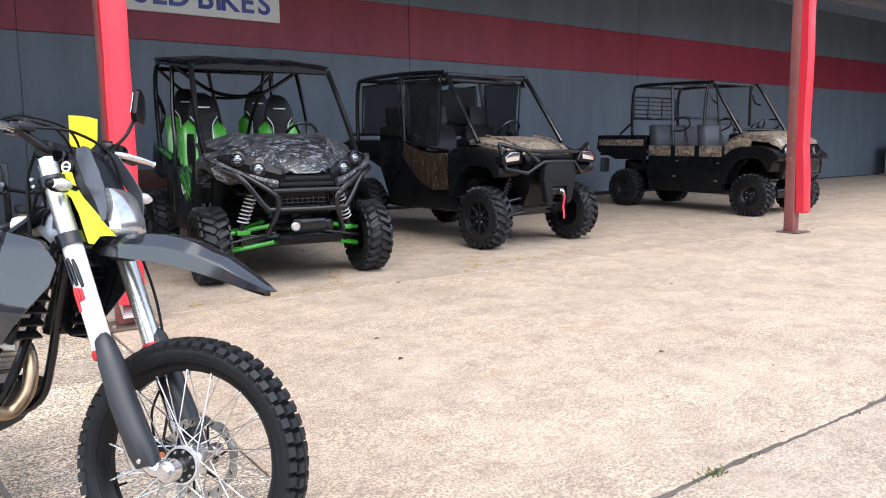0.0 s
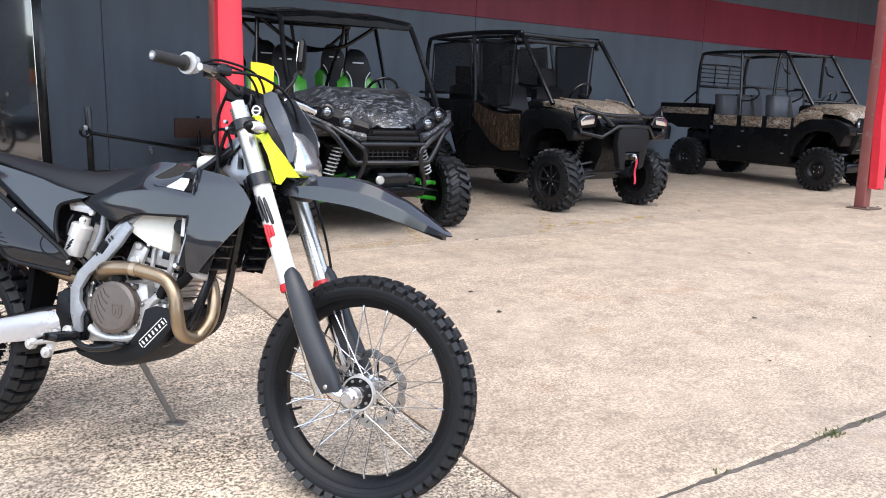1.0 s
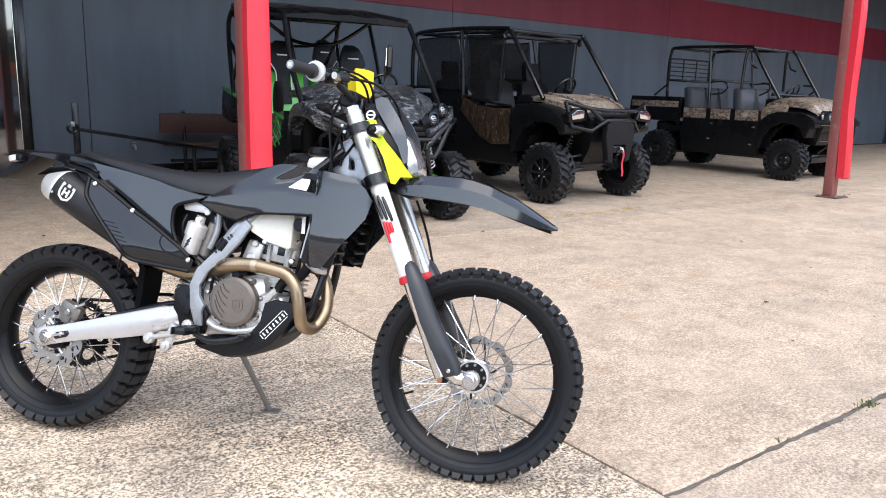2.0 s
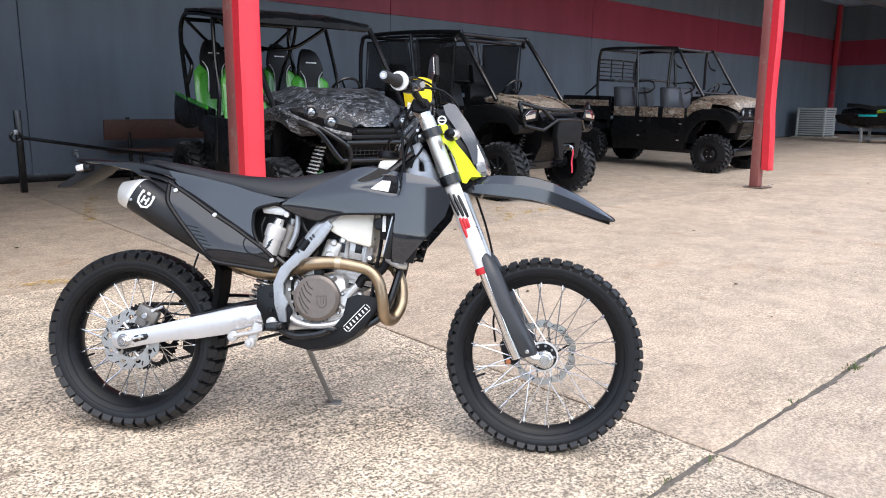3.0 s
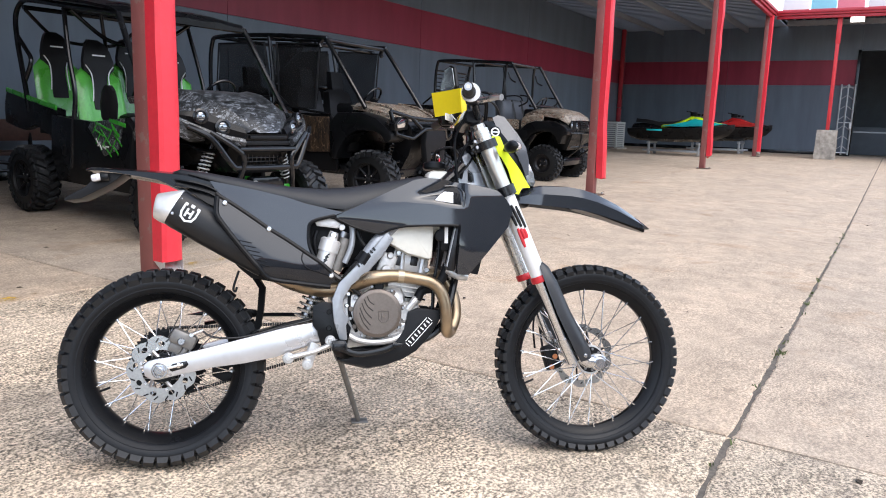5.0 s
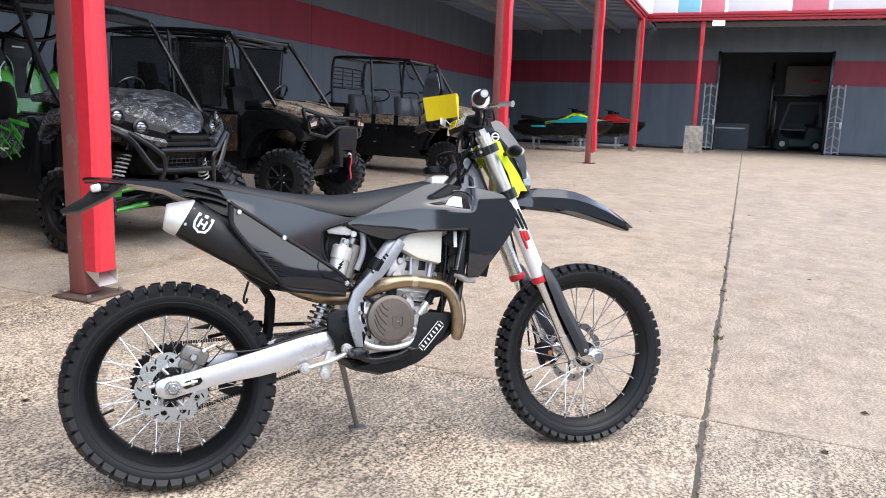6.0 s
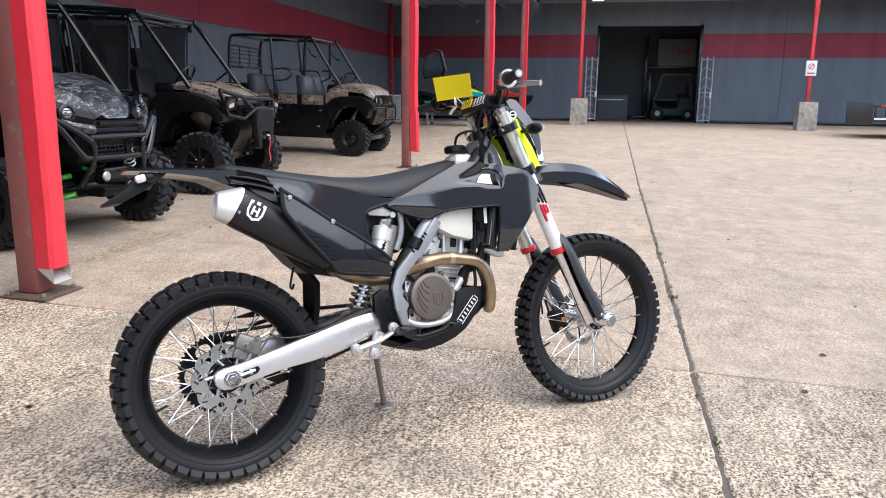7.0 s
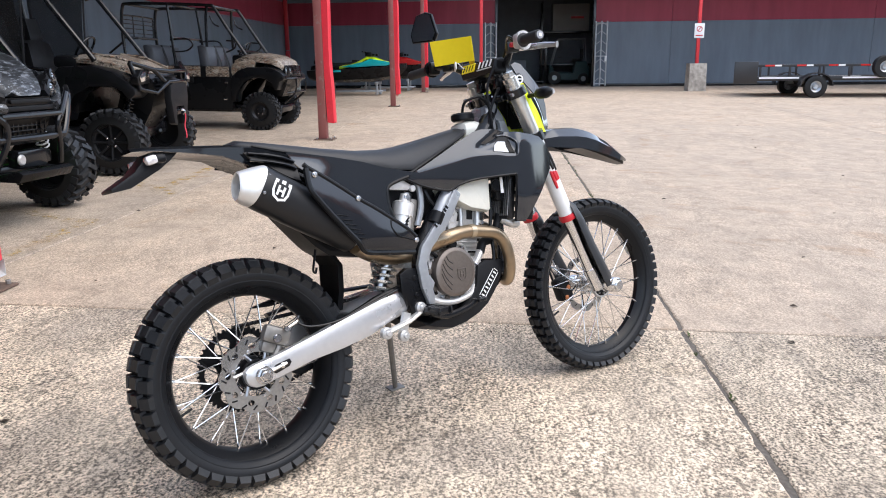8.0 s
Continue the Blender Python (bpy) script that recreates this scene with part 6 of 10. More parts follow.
for s in (-1, 1):
    b = skin(BM(), lp, lambda x, z: -0.100 + 0.04 * max(0, (x - 1.17) / 0.1) ** 1.5, 0.004, 0.03)
    if s > 0:
        b.transform(Matrix.Diagonal((1, -1, 1, 1)))
    part("lime_plate", b, M_LIME, mk, "lime yellow side plate")
    b = BM()
    tube(b, curve([(1.165, s * 0.085, 1.105), (1.174, s * 0.12, 1.106), (1.178, s * 0.150, 1.106)], 4), 0.008, 8)
    rings = []
    for u, r in ((0, 0.010), (0.2, 0.020), (0.6, 0.022), (0.9, 0.014), (1, 0.004)):
        c = Vector((1.176, s * (0.135 + 0.080 * u), 1.107))
        rings.append([c + Vector((math.cos(a) * r * 1.2, 0, math.sin(a) * r)) for a in [2 * math.pi * i / 12 for i in range(12)]])
    loft(b, rings)
    ind = part("indicator", b, M_BLACKPL, mk, "black stalk indicator")
    rings = []
    for u, r in ((0.15, 0.012), (0.3, 0.018), (0.6, 0.020), (0.9, 0.012)):
        c = Vector((1.186, s * (0.135 + 0.080 * u), 1.107))
        rings.append([c + Vector((math.cos(a) * r * 1.2, 0, math.sin(a) * r * 0.95)) for a in [2 * math.pi * i / 12 for i in range(12)]])
    part("lens", loft(BM(), rings), M_CLEARLENS, ind, "clear indicator lens")
b = BM()
rings = []
for z, x, w in ((1.115, 1.238, 0.044), (1.09, 1.262, 0.056), (1.03, 1.292, 0.058), (0.995, 1.300, 0.055), (0.982, 1.296, 0.045)):
    rings.append([(x - 0.05, -w - 0.012, z), (x - 0.006, -w, z), (x + 0.006, 0, z), (x - 0.006, w, z), (x - 0.05, w + 0.012, z)])
loft(b, rings)
M_HEAD = mat("headlamp_reflector", (0.52, 0.54, 0.55), 0.14, 0.75, vary=0.55, grain=22, blot=14, coat=1.0)
hl = part("headlamp", b, M_HEAD, mk, "clear headlamp unit")
# front fender
b = BM()
rings = []
for x, z, w, th in ((1.225, 0.952, 0.050, 0.034), (1.265, 0.974, 0.066, 0.058), (1.33, 0.985, 0.071, 0.074), (1.43, 0.984, 0.072, 0.082), (1.48, 0.976, 0.071, 0.080), (1.53, 0.962, 0.068, 0.076), (1.62, 0.922, 0.058, 0.060), (1.69, 0.880, 0.046, 0.040), (1.74, 0.848, 0.030, 0.018), (1.755, 0.838, 0.016, 0.006)):
    rings.append([(x - th * 0.15, -w, z - th), (x, -w, z - th * 0.45), (x, -w * 0.62, z - 0.002), (x, 0, z + 0.004), (x, w * 0.62, z - 0.002), (x, w, z - th * 0.45), (x - th * 0.15, w, z - th), (x - 0.004, w * 0.9, z - th * 0.5), (x - 0.004, 0, z - 0.004), (x - 0.004, -w * 0.9, z - th * 0.5)])
loft(b, rings)
ff = part("front_fender", b, M_GUN, bike, "glossy dark grey front fender")
b = BM()
rings = []
for x, z, w in ((1.46, 0.915, 0.055), (1.55, 0.890, 0.052), (1.63, 0.864, 0.044), (1.70, 0.842, 0.032), (1.735, 0.832, 0.02)):
    rings.append([(x, -w, z), (x, w, z), (x, w * 0.85, z - 0.012), (x, -w * 0.85, z - 0.012)])
loft(b, rings)
part("fender_insert", b, M_BLACKPL, ff)
b = box(BM(), (1.235, 0, 0.94), (0.10, 0.09, 0.05), 0.012, (0, 20, 0))
part("fender_mount", b, M_BLACKPL, ff)
# cables and hoses round the steering head
for nm, pts, r in (
    ("throttle_cable", [(1.00, -0.25, 1.250), (1.02, -0.19, 1.285), (1.09, -0.10, 1.27), (1.095, -0.03, 1.17), (1.04, -0.05, 1.05), (0.96, -0.06, 0.98)], 0.004),
    ("throttle_cable", [(1.00, -0.245, 1.265), (1.03, -0.17, 1.300), (1.105, -0.07, 1.275), (1.10, -0.01, 1.16), (1.03, -0.04, 1.03), (0.95, -0.06, 0.97)], 0.004),
    ("clutch_hose", [(1.045, 0.17, 1.262), (1.12, 0.12, 1.275), (1.14, 0.04, 1.20), (1.07, 0.04, 1.08), (0.97, 0.07, 0.95)], 0.004),
    ("brake_hose", [(1.055, -0.165, 1.268), (1.13, -0.08, 1.270), (1.185, 0.02, 1.21), (1.215, 0.08, 1.02), (1.30, 0.12, 0.78), (1.36, 0.115, 0.52), (1.375, 0.08, 0.37)], 0.0045),
    ("brake_hose", [(1.345, 0.085, 0.37), (1.335, 0.075, 0.46), (1.36, 0.10, 0.56)], 0.004),
    ("wiring_loom", [(1.13, 0.0, 1.16), (1.04, -0.075, 1.13), (1.00, -0.072, 1.06), (0.985, -0.068, 0.97)], 0.006),
    ("wiring_loom", [(1.02, -0.10, 1.22), (0.985, -0.085, 1.14), (0.99, -0.08, 1.04), (1.0, -0.075, 0.96)], 0.005),
):
    part(nm, tube(BM(), curve(pts, 7), r, 8), M_BLACKPL, bike)
# front caliper on the far leg
b = BM()
box(b, (1.398, 0.066, 0.335), (0.060, 0.045, 0.095), 0.012, (0, -18, 0))
box(b, (1.398, 0.040, 0.335), (0.050, 0.018, 0.080), 0.006, (0, -18, 0))
tube(b, [(1.40, 0.085, 0.37), (1.44, 0.10, 0.40)], 0.012, 8)
cl = part("front_caliper", b, M_BLACKMATT, bike, "dark brake caliper")
for dz in (-0.022, 0.018):
    part("caliper_pin", disc(BM(), (1.400 + dz * 0.3, 0.030, 0.325 + dz), 0.010, 0.008, "Y", 12, 0.002), M_ORANGE, cl, "rust-orange pad pin")
# the whole front end is turned a little to the right about the steering head
turn = Matrix.Translation((1.075, 0, 1.02)) @ Matrix.Rotation(radians(-3.2), 4, Vector((-0.393, 0, 0.919))) @ Matrix.Translation((-1.075, 0, -1.02))
for ob in bike.children:
    if ob.name.split(".")[0] in ("front_wheel", "fork_leg", "triple_clamp", "clamp_bolt", "handlebar", "instrument", "ignition_switch", "mirror", "yellow_card", "lamp_mask", "front_fender", "front_caliper"):
        ob.matrix_basis = turn @ ob.matrix_basis
# ---------------------------------------------------------------- side-by-side vehicles under the canopy
M_CAMOG = ramp_mat("grey_camouflage", camo((0.016, 0.018, 0.021), [((0.060, 0.066, 0.075), 0.50), ((0.17, 0.185, 0.205), 0.555), ((0.007, 0.008, 0.009), 0.535), ((0.26, 0.28, 0.31), 0.605), ((0.006, 0.007, 0.008), 0.585)], 9.0, (1.9, 0.62, 1.5)), 0.42, 0.06)
M_CAMOT = ramp_mat("brown_camouflage", camo((0.23, 0.185, 0.14), [((0.050, 0.038, 0.027), 0.545), ((0.38, 0.33, 0.27), 0.54), ((0.20, 0.095, 0.050), 0.575), ((0.014, 0.011, 0.009), 0.575), ((0.52, 0.49, 0.44), 0.61)], 9.0, (0.8, 2.0, 1.6)), 0.42, 0.12)
M_BARK = ramp_mat("bark_camouflage", camo((0.040, 0.024, 0.014), [((0.012, 0.008, 0.005), 0.50), ((0.12, 0.072, 0.042), 0.56), ((0.008, 0.006, 0.004), 0.55), ((0.20, 0.14, 0.09), 0.62)], 9.0, (1.5, 1.5, 0.5)), 0.5)
M_GREEN = mat("candy_green_plastic", (0.045, 0.36, 0.03), 0.28, vary=0.12, blot=5, coat=0.5)
M_GREENSEAT = mat("green_seat_vinyl", (0.085, 0.40, 0.045), 0.27, vary=0.16, grain=40, bump=0.0006, coat=0.4)
M_SEATBLK = mat("black_seat_vinyl", (0.008, 0.008, 0.009), 0.5, vary=0.2, grain=60, bump=0.001, spec=0.3)
M_SEATGREY = mat("slate_seat_vinyl", (0.062, 0.068, 0.080), 0.55, vary=0.12, grain=60, bump=0.001)
M_LAMP = mat("lamp_reflector", (0.86, 0.87, 0.88), 0.08, 1.0, vary=0.05)
M_LENSW = mat("clear_lamp_lens", (0.30, 0.32, 0.34), 0.08, 0.8, vary=0.6, grain=60, blot=40, coat=1.0)
M_NET = mesh_fabric("side_net", (0.007, 0.007, 0.008), 0.62)
M_COILW = mat("white_spring", (0.65, 0.65, 0.66), 0.4)
M_STRAP = mat("red_strap", (0.55, 0.03, 0.06), 0.6)


def utv_wheel_meshes(R, w, rim):
    t = BM()
    ri = rim
    sec = []
    for j in range(13):
        a = math.pi * j / 12
        sec.append((ri + (R - 0.022 - ri) * math.sin(a) ** 0.45, -w / 2 * math.cos(a)))
    lathe(t, sec + [(ri - 0.005, w * 0.42), (ri - 0.005, -w * 0.42)], 48)
    lugs = BM()
    for i in range(24):
        a = 2 * math.pi * i / 24
        for s in (-1, 1):
            aa = a + (0.13 if s > 0 else 0)
            q = BM()
            bmesh.ops.create_cube(q, size=1)
            for v in q.verts:
                k = 0.85 if v.co.z > 0 else 1.1
                v.co = Vector((v.co.x * 0.042 * k, v.co.y * w * 0.46 * k, v.co.z * 0.026))
            q.transform(Matrix.Rotation(aa, 4, "Y") @ Matrix.Translation((0, s * w * 0.22, R - 0.014)) @ Matrix.Rotation(s * 0.5, 4, "Z"))
            add(lugs, q)
            q = BM()
            bmesh.ops.create_cube(q, size=1)
            for v in q.verts:
                v.co = Vector((v.co.x * 0.05, v.co.y * 0.02, v.co.z * 0.055))
            q.transform(Matrix.Rotation(aa + 0.06, 4, "Y") @ Matrix.Translation((0, s * w * 0.485, R - 0.055)))
            add(lugs, q)
    r = BM()
    lathe(r, [(rim + 0.002, -w * 0.40), (rim - 0.014, -w * 0.38), (rim - 0.022, -w * 0.2), (rim - 0.022, w * 0.38), (rim + 0.002, w * 0.40), (rim - 0.006, w * 0.36), (rim - 0.03, w * 0.3), (rim - 0.03, -w * 0.30)], 40)
    lathe(r, [(0.0, -w * 0.20), (0.06, -w * 0.20), (rim - 0.02, -w * 0.12), (rim - 0.02, -w * 0.08), (0.05, -w * 0.14), (0.0, -w * 0.14)], 32)
    spoke = tube(BM(), [(0.045, -w * 0.25, 0), (rim - 0.012, -w * 0.33, 0)], 0.016, 6)
    disc(r, (0, -w * 0.27, 0), 0.035, 0.05, "Y", 16, 0.008)
    nuts = disc(BM(), (0.058, -w * 0.27, 0), 0.010, 0.04, "Y", 8, 0.002)
    return finish(t, 25), finish(r), finish(nuts), finish(lugs, 20), finish(spoke)


def put_wheel(v, meshes, x, y, R, label, dish=None):
    flip = Matrix.Identity(4) if y < 0 else Matrix.Rotation(math.pi, 4, "Z")
    w = part("wheel", meshes[1], M_BLACKMATT, v, label, at=Matrix.Translation((x, y, R)) @ flip)
    ty = part("tyre", meshes[0], M_DUSTYRUB, w, "black off-road tyre with deep lugs")
    tagged(part("tread", meshes[3], M_TREAD, w), kind="stuff")
    if dish:
        part("wheel_dish", dish, M_DARKHUB, w, "plain pressed steel dish")
    for i in range(0 if dish else 8):
        part("spoke", meshes[4], M_BLACKMATT, w, at=Matrix.Rotation(i * math.pi / 4, 4, "Y"))
    for i in range(4):
        part("wheel_nut", meshes[2], M_CHROME, w, at=Matrix.Rotation(i * math.pi / 2 + 0.78, 4, "Y"))


def lamp(v, c, r, n=(1, 0, 0)):
    z = Vector(n).normalized()
    rot = z.to_track_quat("Z", "Y").to_matrix().to_4x4()
    b = BM()
    lathe(b, [(r * 0.84, 0.000), (r * 0.92, 0.008), (r * 1.24, 0.0), (r * 1.24, -0.05), (r * 0.84, -0.05)], 20, "Z")
    b.transform(Matrix.Translation(c) @ rot)
    h = part("headlight", b, M_STEELBLK, v, "round headlight with bright lens")
    b = BM()
    rings = [[(r * k * math.cos(2 * math.pi * i / 20), r * k * math.sin(2 * math.pi * i / 20), zz) for i in range(20)] for k, zz in ((0.86, -0.016), (0.80, -0.006), (0.58, 0.004), (0.30, 0.009), (0.05, 0.010))]
    loft(b, rings)
    b.transform(Matrix.Translation(c) @ rot)
    ln = part("lens", b, M_LENSW, h, "bright clear lens")
    b = BM()
    for y in (-0.33, 0.33):
        box(b, (0, r * y, 0.0065), (r * 1.2, r * 0.12, 0.008), 0.002)
    b.transform(Matrix.Translation(c) @ rot)
    part("lens_bar", b, M_STEELBLK, h)
    return h


def steering_wheel(v, c, tilt=55):
    b = BM()
    tube(b, [(0.165 * math.cos(a), 0.165 * math.sin(a), 0) for a in [2 * math.pi * i / 28 for i in range(28)]], 0.014, 8, closed=True)
    for i in range(3):
        a = math.pi / 2 + i * 2 * math.pi / 3
        tube(b, [(0, 0, -0.03), (0.16 * math.cos(a), 0.16 * math.sin(a), 0)], 0.011, 6)
    disc(b, (0, 0, -0.02), 0.045, 0.03, "Z", 16, 0.006)
    rod(b, (0, 0, -0.03), (0, 0, -0.40), 0.018, 8)
    b.transform(Matrix.Translation(c) @ Matrix.Rotation(radians(-tilt), 4, "Y"))
    part("steering_wheel", b, M_STEELBLK, v, "black steering wheel")


def coil(v, a, c, r, turns, wire, mt, label):
    a, c = Vector(a), Vector(c)
    d = (c - a)
    u = d.orthogonal().normalized()
    w = d.normalized().cross(u)
    b = BM()
    pts = [a + d * (0.15 + 0.7 * i / (turns * 10)) + (u * math.cos(i * math.pi / 5) + w * math.sin(i * math.pi / 5)) * r for i in range(turns * 10 + 1)]
    tube(b, pts, wire, 6)
    s = part("shock", rod(BM(), a, c, r * 0.55, 12), M_STEELBLK, v, label)
    part("spring", b, mt, s, "pale coil spring")


def bars(v, name, specs, mt=None, r=0.025):
    for pts in specs:
        part(name, tube(BM(), curve(pts, 5), r, 10), mt or M_STEELBLK, v)


def shorten(v, names, k):
    """Draws the named front parts in towards the axle."""
    for o in v.children_recursive:
        if o.name.split(".")[0] in names:
            for q in o.data.vertices:
                if q.co.x > 0:
                    q.co.x *= k


def both(pts):
    return [pts, [(x, -y, z) for x, y, z in pts]]


# --- sports side-by-side: grey camouflage bonnet, green seats
def sport_utv(m):
    v = thing("sport_utility_vehicle", m, "four-seat side-by-side with grey camouflage bonnet and green seats", "off-road vehicle", "parked side-by-sides")
    tw = utv_wheel_meshes(0.335, 0.24, 0.19)
    for x in (0.0, -2.28):
        for s in (-1, 1):
            put_wheel(v, tw, x, s * 0.74, 0.335, "black alloy wheel with chunky tyre")
    # bonnet
    b = BM()
    rings = []
    for x, w, z0, zc in ((0.57, 0.25, 0.935, 0.955), (0.53, 0.31, 0.965, 1.010), (0.40, 0.43, 1.040, 1.105), (0.18, 0.56, 1.115, 1.195), (-0.06, 0.66, 1.170, 1.262), (-0.31, 0.70, 1.205, 1.292), (-0.42, 0.70, 1.190, 1.275)):
        ring = []
        for i in range(25):
            t = -1 + 2 * i / 24
            cr = 0.030 * math.exp(-((abs(t) - 0.58) / 0.085) ** 2)
            ring.append((x - 0.17 * t * t, t * w, z0 + (zc - z0) * (1 - abs(t) ** 3.0) + cr))
        ring += [(x - 0.17, w * 0.96, z0 - 0.05), (x - 0.17, -w * 0.96, z0 - 0.05)]
        rings.append(ring)
    loft(b, rings)
    part("bonnet", b, M_CAMOG, v, "grey camouflage bonnet", smooth=45)
    # fenders
    for s in (-1, 1):
        b = BM()
        rings = []
        for x, w0, w1, z in ((0.24, 0.46, 0.62, 0.95), (0.20, 0.50, 0.71, 1.00), (0.10, 0.54, 0.75, 1.06), (-0.10, 0.56, 0.76, 1.09), (-0.30, 0.60, 0.76, 1.06), (-0.42, 0.60, 0.74, 0.92)):
            rings.append([(x, s * w0, z + 0.06), (x, s * w1 * 0.96, z + 0.025), (x - 0.02, s * w1, z - 0.03), (x - 0.03, s * (w1 - 0.02), z - 0.09), (x - 0.02, s * w0, z - 0.08)])
        loft(b, rings)
        part("front_fender", b, M_CAMOG, v, "camouflage front fender")
        b = BM()
        rings = []
        for a in range(9):
            t = math.pi * (0.35 + 0.60 * a / 8)
            c = Vector((0.44 * math.cos(t), 0, 0.36 + 0.46 * math.sin(t)))
            rings.append([c + Vector((0, s * 0.36, 0)), c + Vector((0, s * 0.53, 0)), c * 1.0 + Vector((0.02 * math.cos(t), s * 0.53, 0.02 * math.sin(t))), c + Vector((0.02 * math.cos(t), s * 0.36, 0.02 * math.sin(t)))])
        loft(b, rings)
        part("wheel_arch", b, M_BLACKPL, v)
        # lamp nacelle
        b = BM()
        rings = []
        for y, zz, xx, hh in ((0.22, 0.945, 0.51, 0.06), (0.34, 0.980, 0.415, 0.090), (0.46, 1.03, 0.325, 0.095), (0.58, 1.065, 0.235, 0.070), (0.67, 1.08, 0.15, 0.035)):
            rings.append([(xx, s * y, zz - hh), (xx + 0.012, s * y, zz), (xx - 0.03, s * y, zz + hh * 0.7), (xx - 0.14, s * y, zz + hh * 0.4), (xx - 0.14, s * y, zz - hh)])
        loft(b, rings)
        part("lamp_nacelle", b, M_BLACKPL, v, "black lamp surround")
        lamp(v, (0.405, s * 0.385, 0.993), 0.056, (1, s * 0.32, 0.14))
        lamp(v, (0.290, s * 0.535, 1.073), 0.054, (1, s * 0.45, 0.18))
        # camouflage cheek under the lamps
        b = BM()
        rings = []
        for y, zz, xx in ((0.26, 0.872, 0.46), (0.36, 0.892, 0.40), (0.48, 0.930, 0.31), (0.60, 0.985, 0.22), (0.70, 1.045, 0.12), (0.75, 1.080, 0.04)):
            rings.append([(xx, s * y, zz - 0.035), (xx + 0.02, s * y, zz), (xx, s * y, zz + 0.030), (xx - 0.10, s * y, zz + 0.03), (xx - 0.10, s * y, zz - 0.035)])
        loft(b, rings)
        part("cheek_panel", b, M_CAMOG, v, "camouflage cheek under the lamps")
        # suspension
        bars(v, "control_arm", [[(0.16, s * 0.22, 0.50), (0.06, s * 0.45, 0.45), (0.02, s * 0.62, 0.42)], [(-0.16, s * 0.22, 0.50), (-0.05, s * 0.45, 0.45), (0.0, s * 0.62, 0.42)], [(0.20, s * 0.18, 0.36), (0.10, s * 0.42, 0.31), (0.02, s * 0.62, 0.27)], [(-0.18, s * 0.18, 0.36), (-0.08, s * 0.42, 0.31), (0.0, s * 0.62, 0.27)]], M_GREEN, 0.021)
        b = box(BM(), (0.03, s * 0.47, 0.44), (0.20, 0.12, 0.05), 0.015)
        part("arm_knuckle", b, M_GREEN, v)
        coil(v, (0.16, s * 0.37, 0.84), (0.12, s * 0.50, 0.47), 0.046, 8, 0.0065, M_COILW, "coil-over shock")
        bars(v, "tie_rod", [[(0.14, s * 0.2, 0.43), (0.12, s * 0.6, 0.36)], [(0, s * 0.15, 0.40), (0, s * 0.6, 0.335)]], M_STEELBLK, 0.014)
        # rear trailing arms
        bars(v, "rear_arm", [[(-1.95, s * 0.3, 0.42), (-2.28, s * 0.58, 0.34)], [(-2.5, s * 0.25, 0.40), (-2.28, s * 0.58, 0.30)]], M_STEELBLK, 0.025)
    # nose, grille, belly
    b = BM()
    rings = []
    for z, x, w in ((0.94, 0.53, 0.26), (0.86, 0.52, 0.32), (0.72, 0.43, 0.33), (0.60, 0.38, 0.28)):
        rings.append([(x, -w * 0.8, z), (x + 0.015, 0, z), (x, w * 0.8, z), (x - 0.10, w, z), (x - 0.30, w, z), (x - 0.30, -w, z), (x - 0.10, -w, z)])
    loft(b, rings)
    nose = part("nose", b, M_BLACKPL, v, "black grille nose")
    b = BM()
    for i in range(10):
        y = -0.21 + 0.42 * i / 9
        box(b, (0.455, y, 0.735), (0.012, 0.010, 0.15), 0.002, (0, 6, 0))
    for i in range(5):
        box(b, (0.458, 0, 0.670 + 0.033 * i), (0.010, 0.44, 0.008), 0.002)
    part("grille", b, M_STEELBLK, nose, "black wire grille")
    b = box(BM(), (0.535, 0, 0.865), (0.02, 0.48, 0.035), 0.006)
    box(b, (0.545, 0, 0.915), (0.02, 0.40, 0.03), 0.006)
    part("nose_slat", b, M_BLACKMATT, nose)
    part("winch", box(box(BM(), (0.42, 0.03, 0.50), (0.12, 0.30, 0.13), 0.02), (0.40, 0.2, 0.5), (0.1, 0.12, 0.10), 0.02), M_STEELBLK, v, "black winch")
    b = disc(BM(), (0.485, -0.10, 0.50), 0.040, 0.03, "X", 20, 0.010)
    part("winch_cap", b, M_ALU, v, "bare metal winch motor cap")
    part("skid_plate", box(BM(), (0.36, 0, 0.385), (0.30, 0.46, 0.05), 0.015, (0, -8, 0)), M_BLACKMATT, v, "black skid plate")
    part("winch_plate", plate(BM(), [(0.30, 0.36), (0.50, 0.36), (0.54, 0.42), (0.50, 0.44), (0.34, 0.41)], -0.27, 0.27, 0.008), M_BLACKPL, v, "black winch mounting plate")
    # front bumper
    bars(v, "bumper_bar", both([(0.30, 0.66, 0.99), (0.44, 0.52, 0.90), (0.52, 0.36, 0.68), (0.53, 0.28, 0.655), (0.54, 0.0, 0.65)]), None, 0.025)
    bars(v, "bumper_bar", both([(0.46, 0.34, 0.44), (0.53, 0.28, 0.60), (0.545, 0.26, 0.74), (0.53, 0.33, 0.82), (0.42, 0.52, 0.95)]), None, 0.025)
    bars(v, "bumper_bar", [[(0.54, -0.30, 0.815), (0.555, 0, 0.815), (0.54, 0.30, 0.815)]], None, 0.025)
    # chassis and sides
    part("chassis", box(BM(), (-1.15, 0, 0.36), (2.5, 1.0, 0.12), 0.03), M_STEELBLK, v, "dark chassis floor")
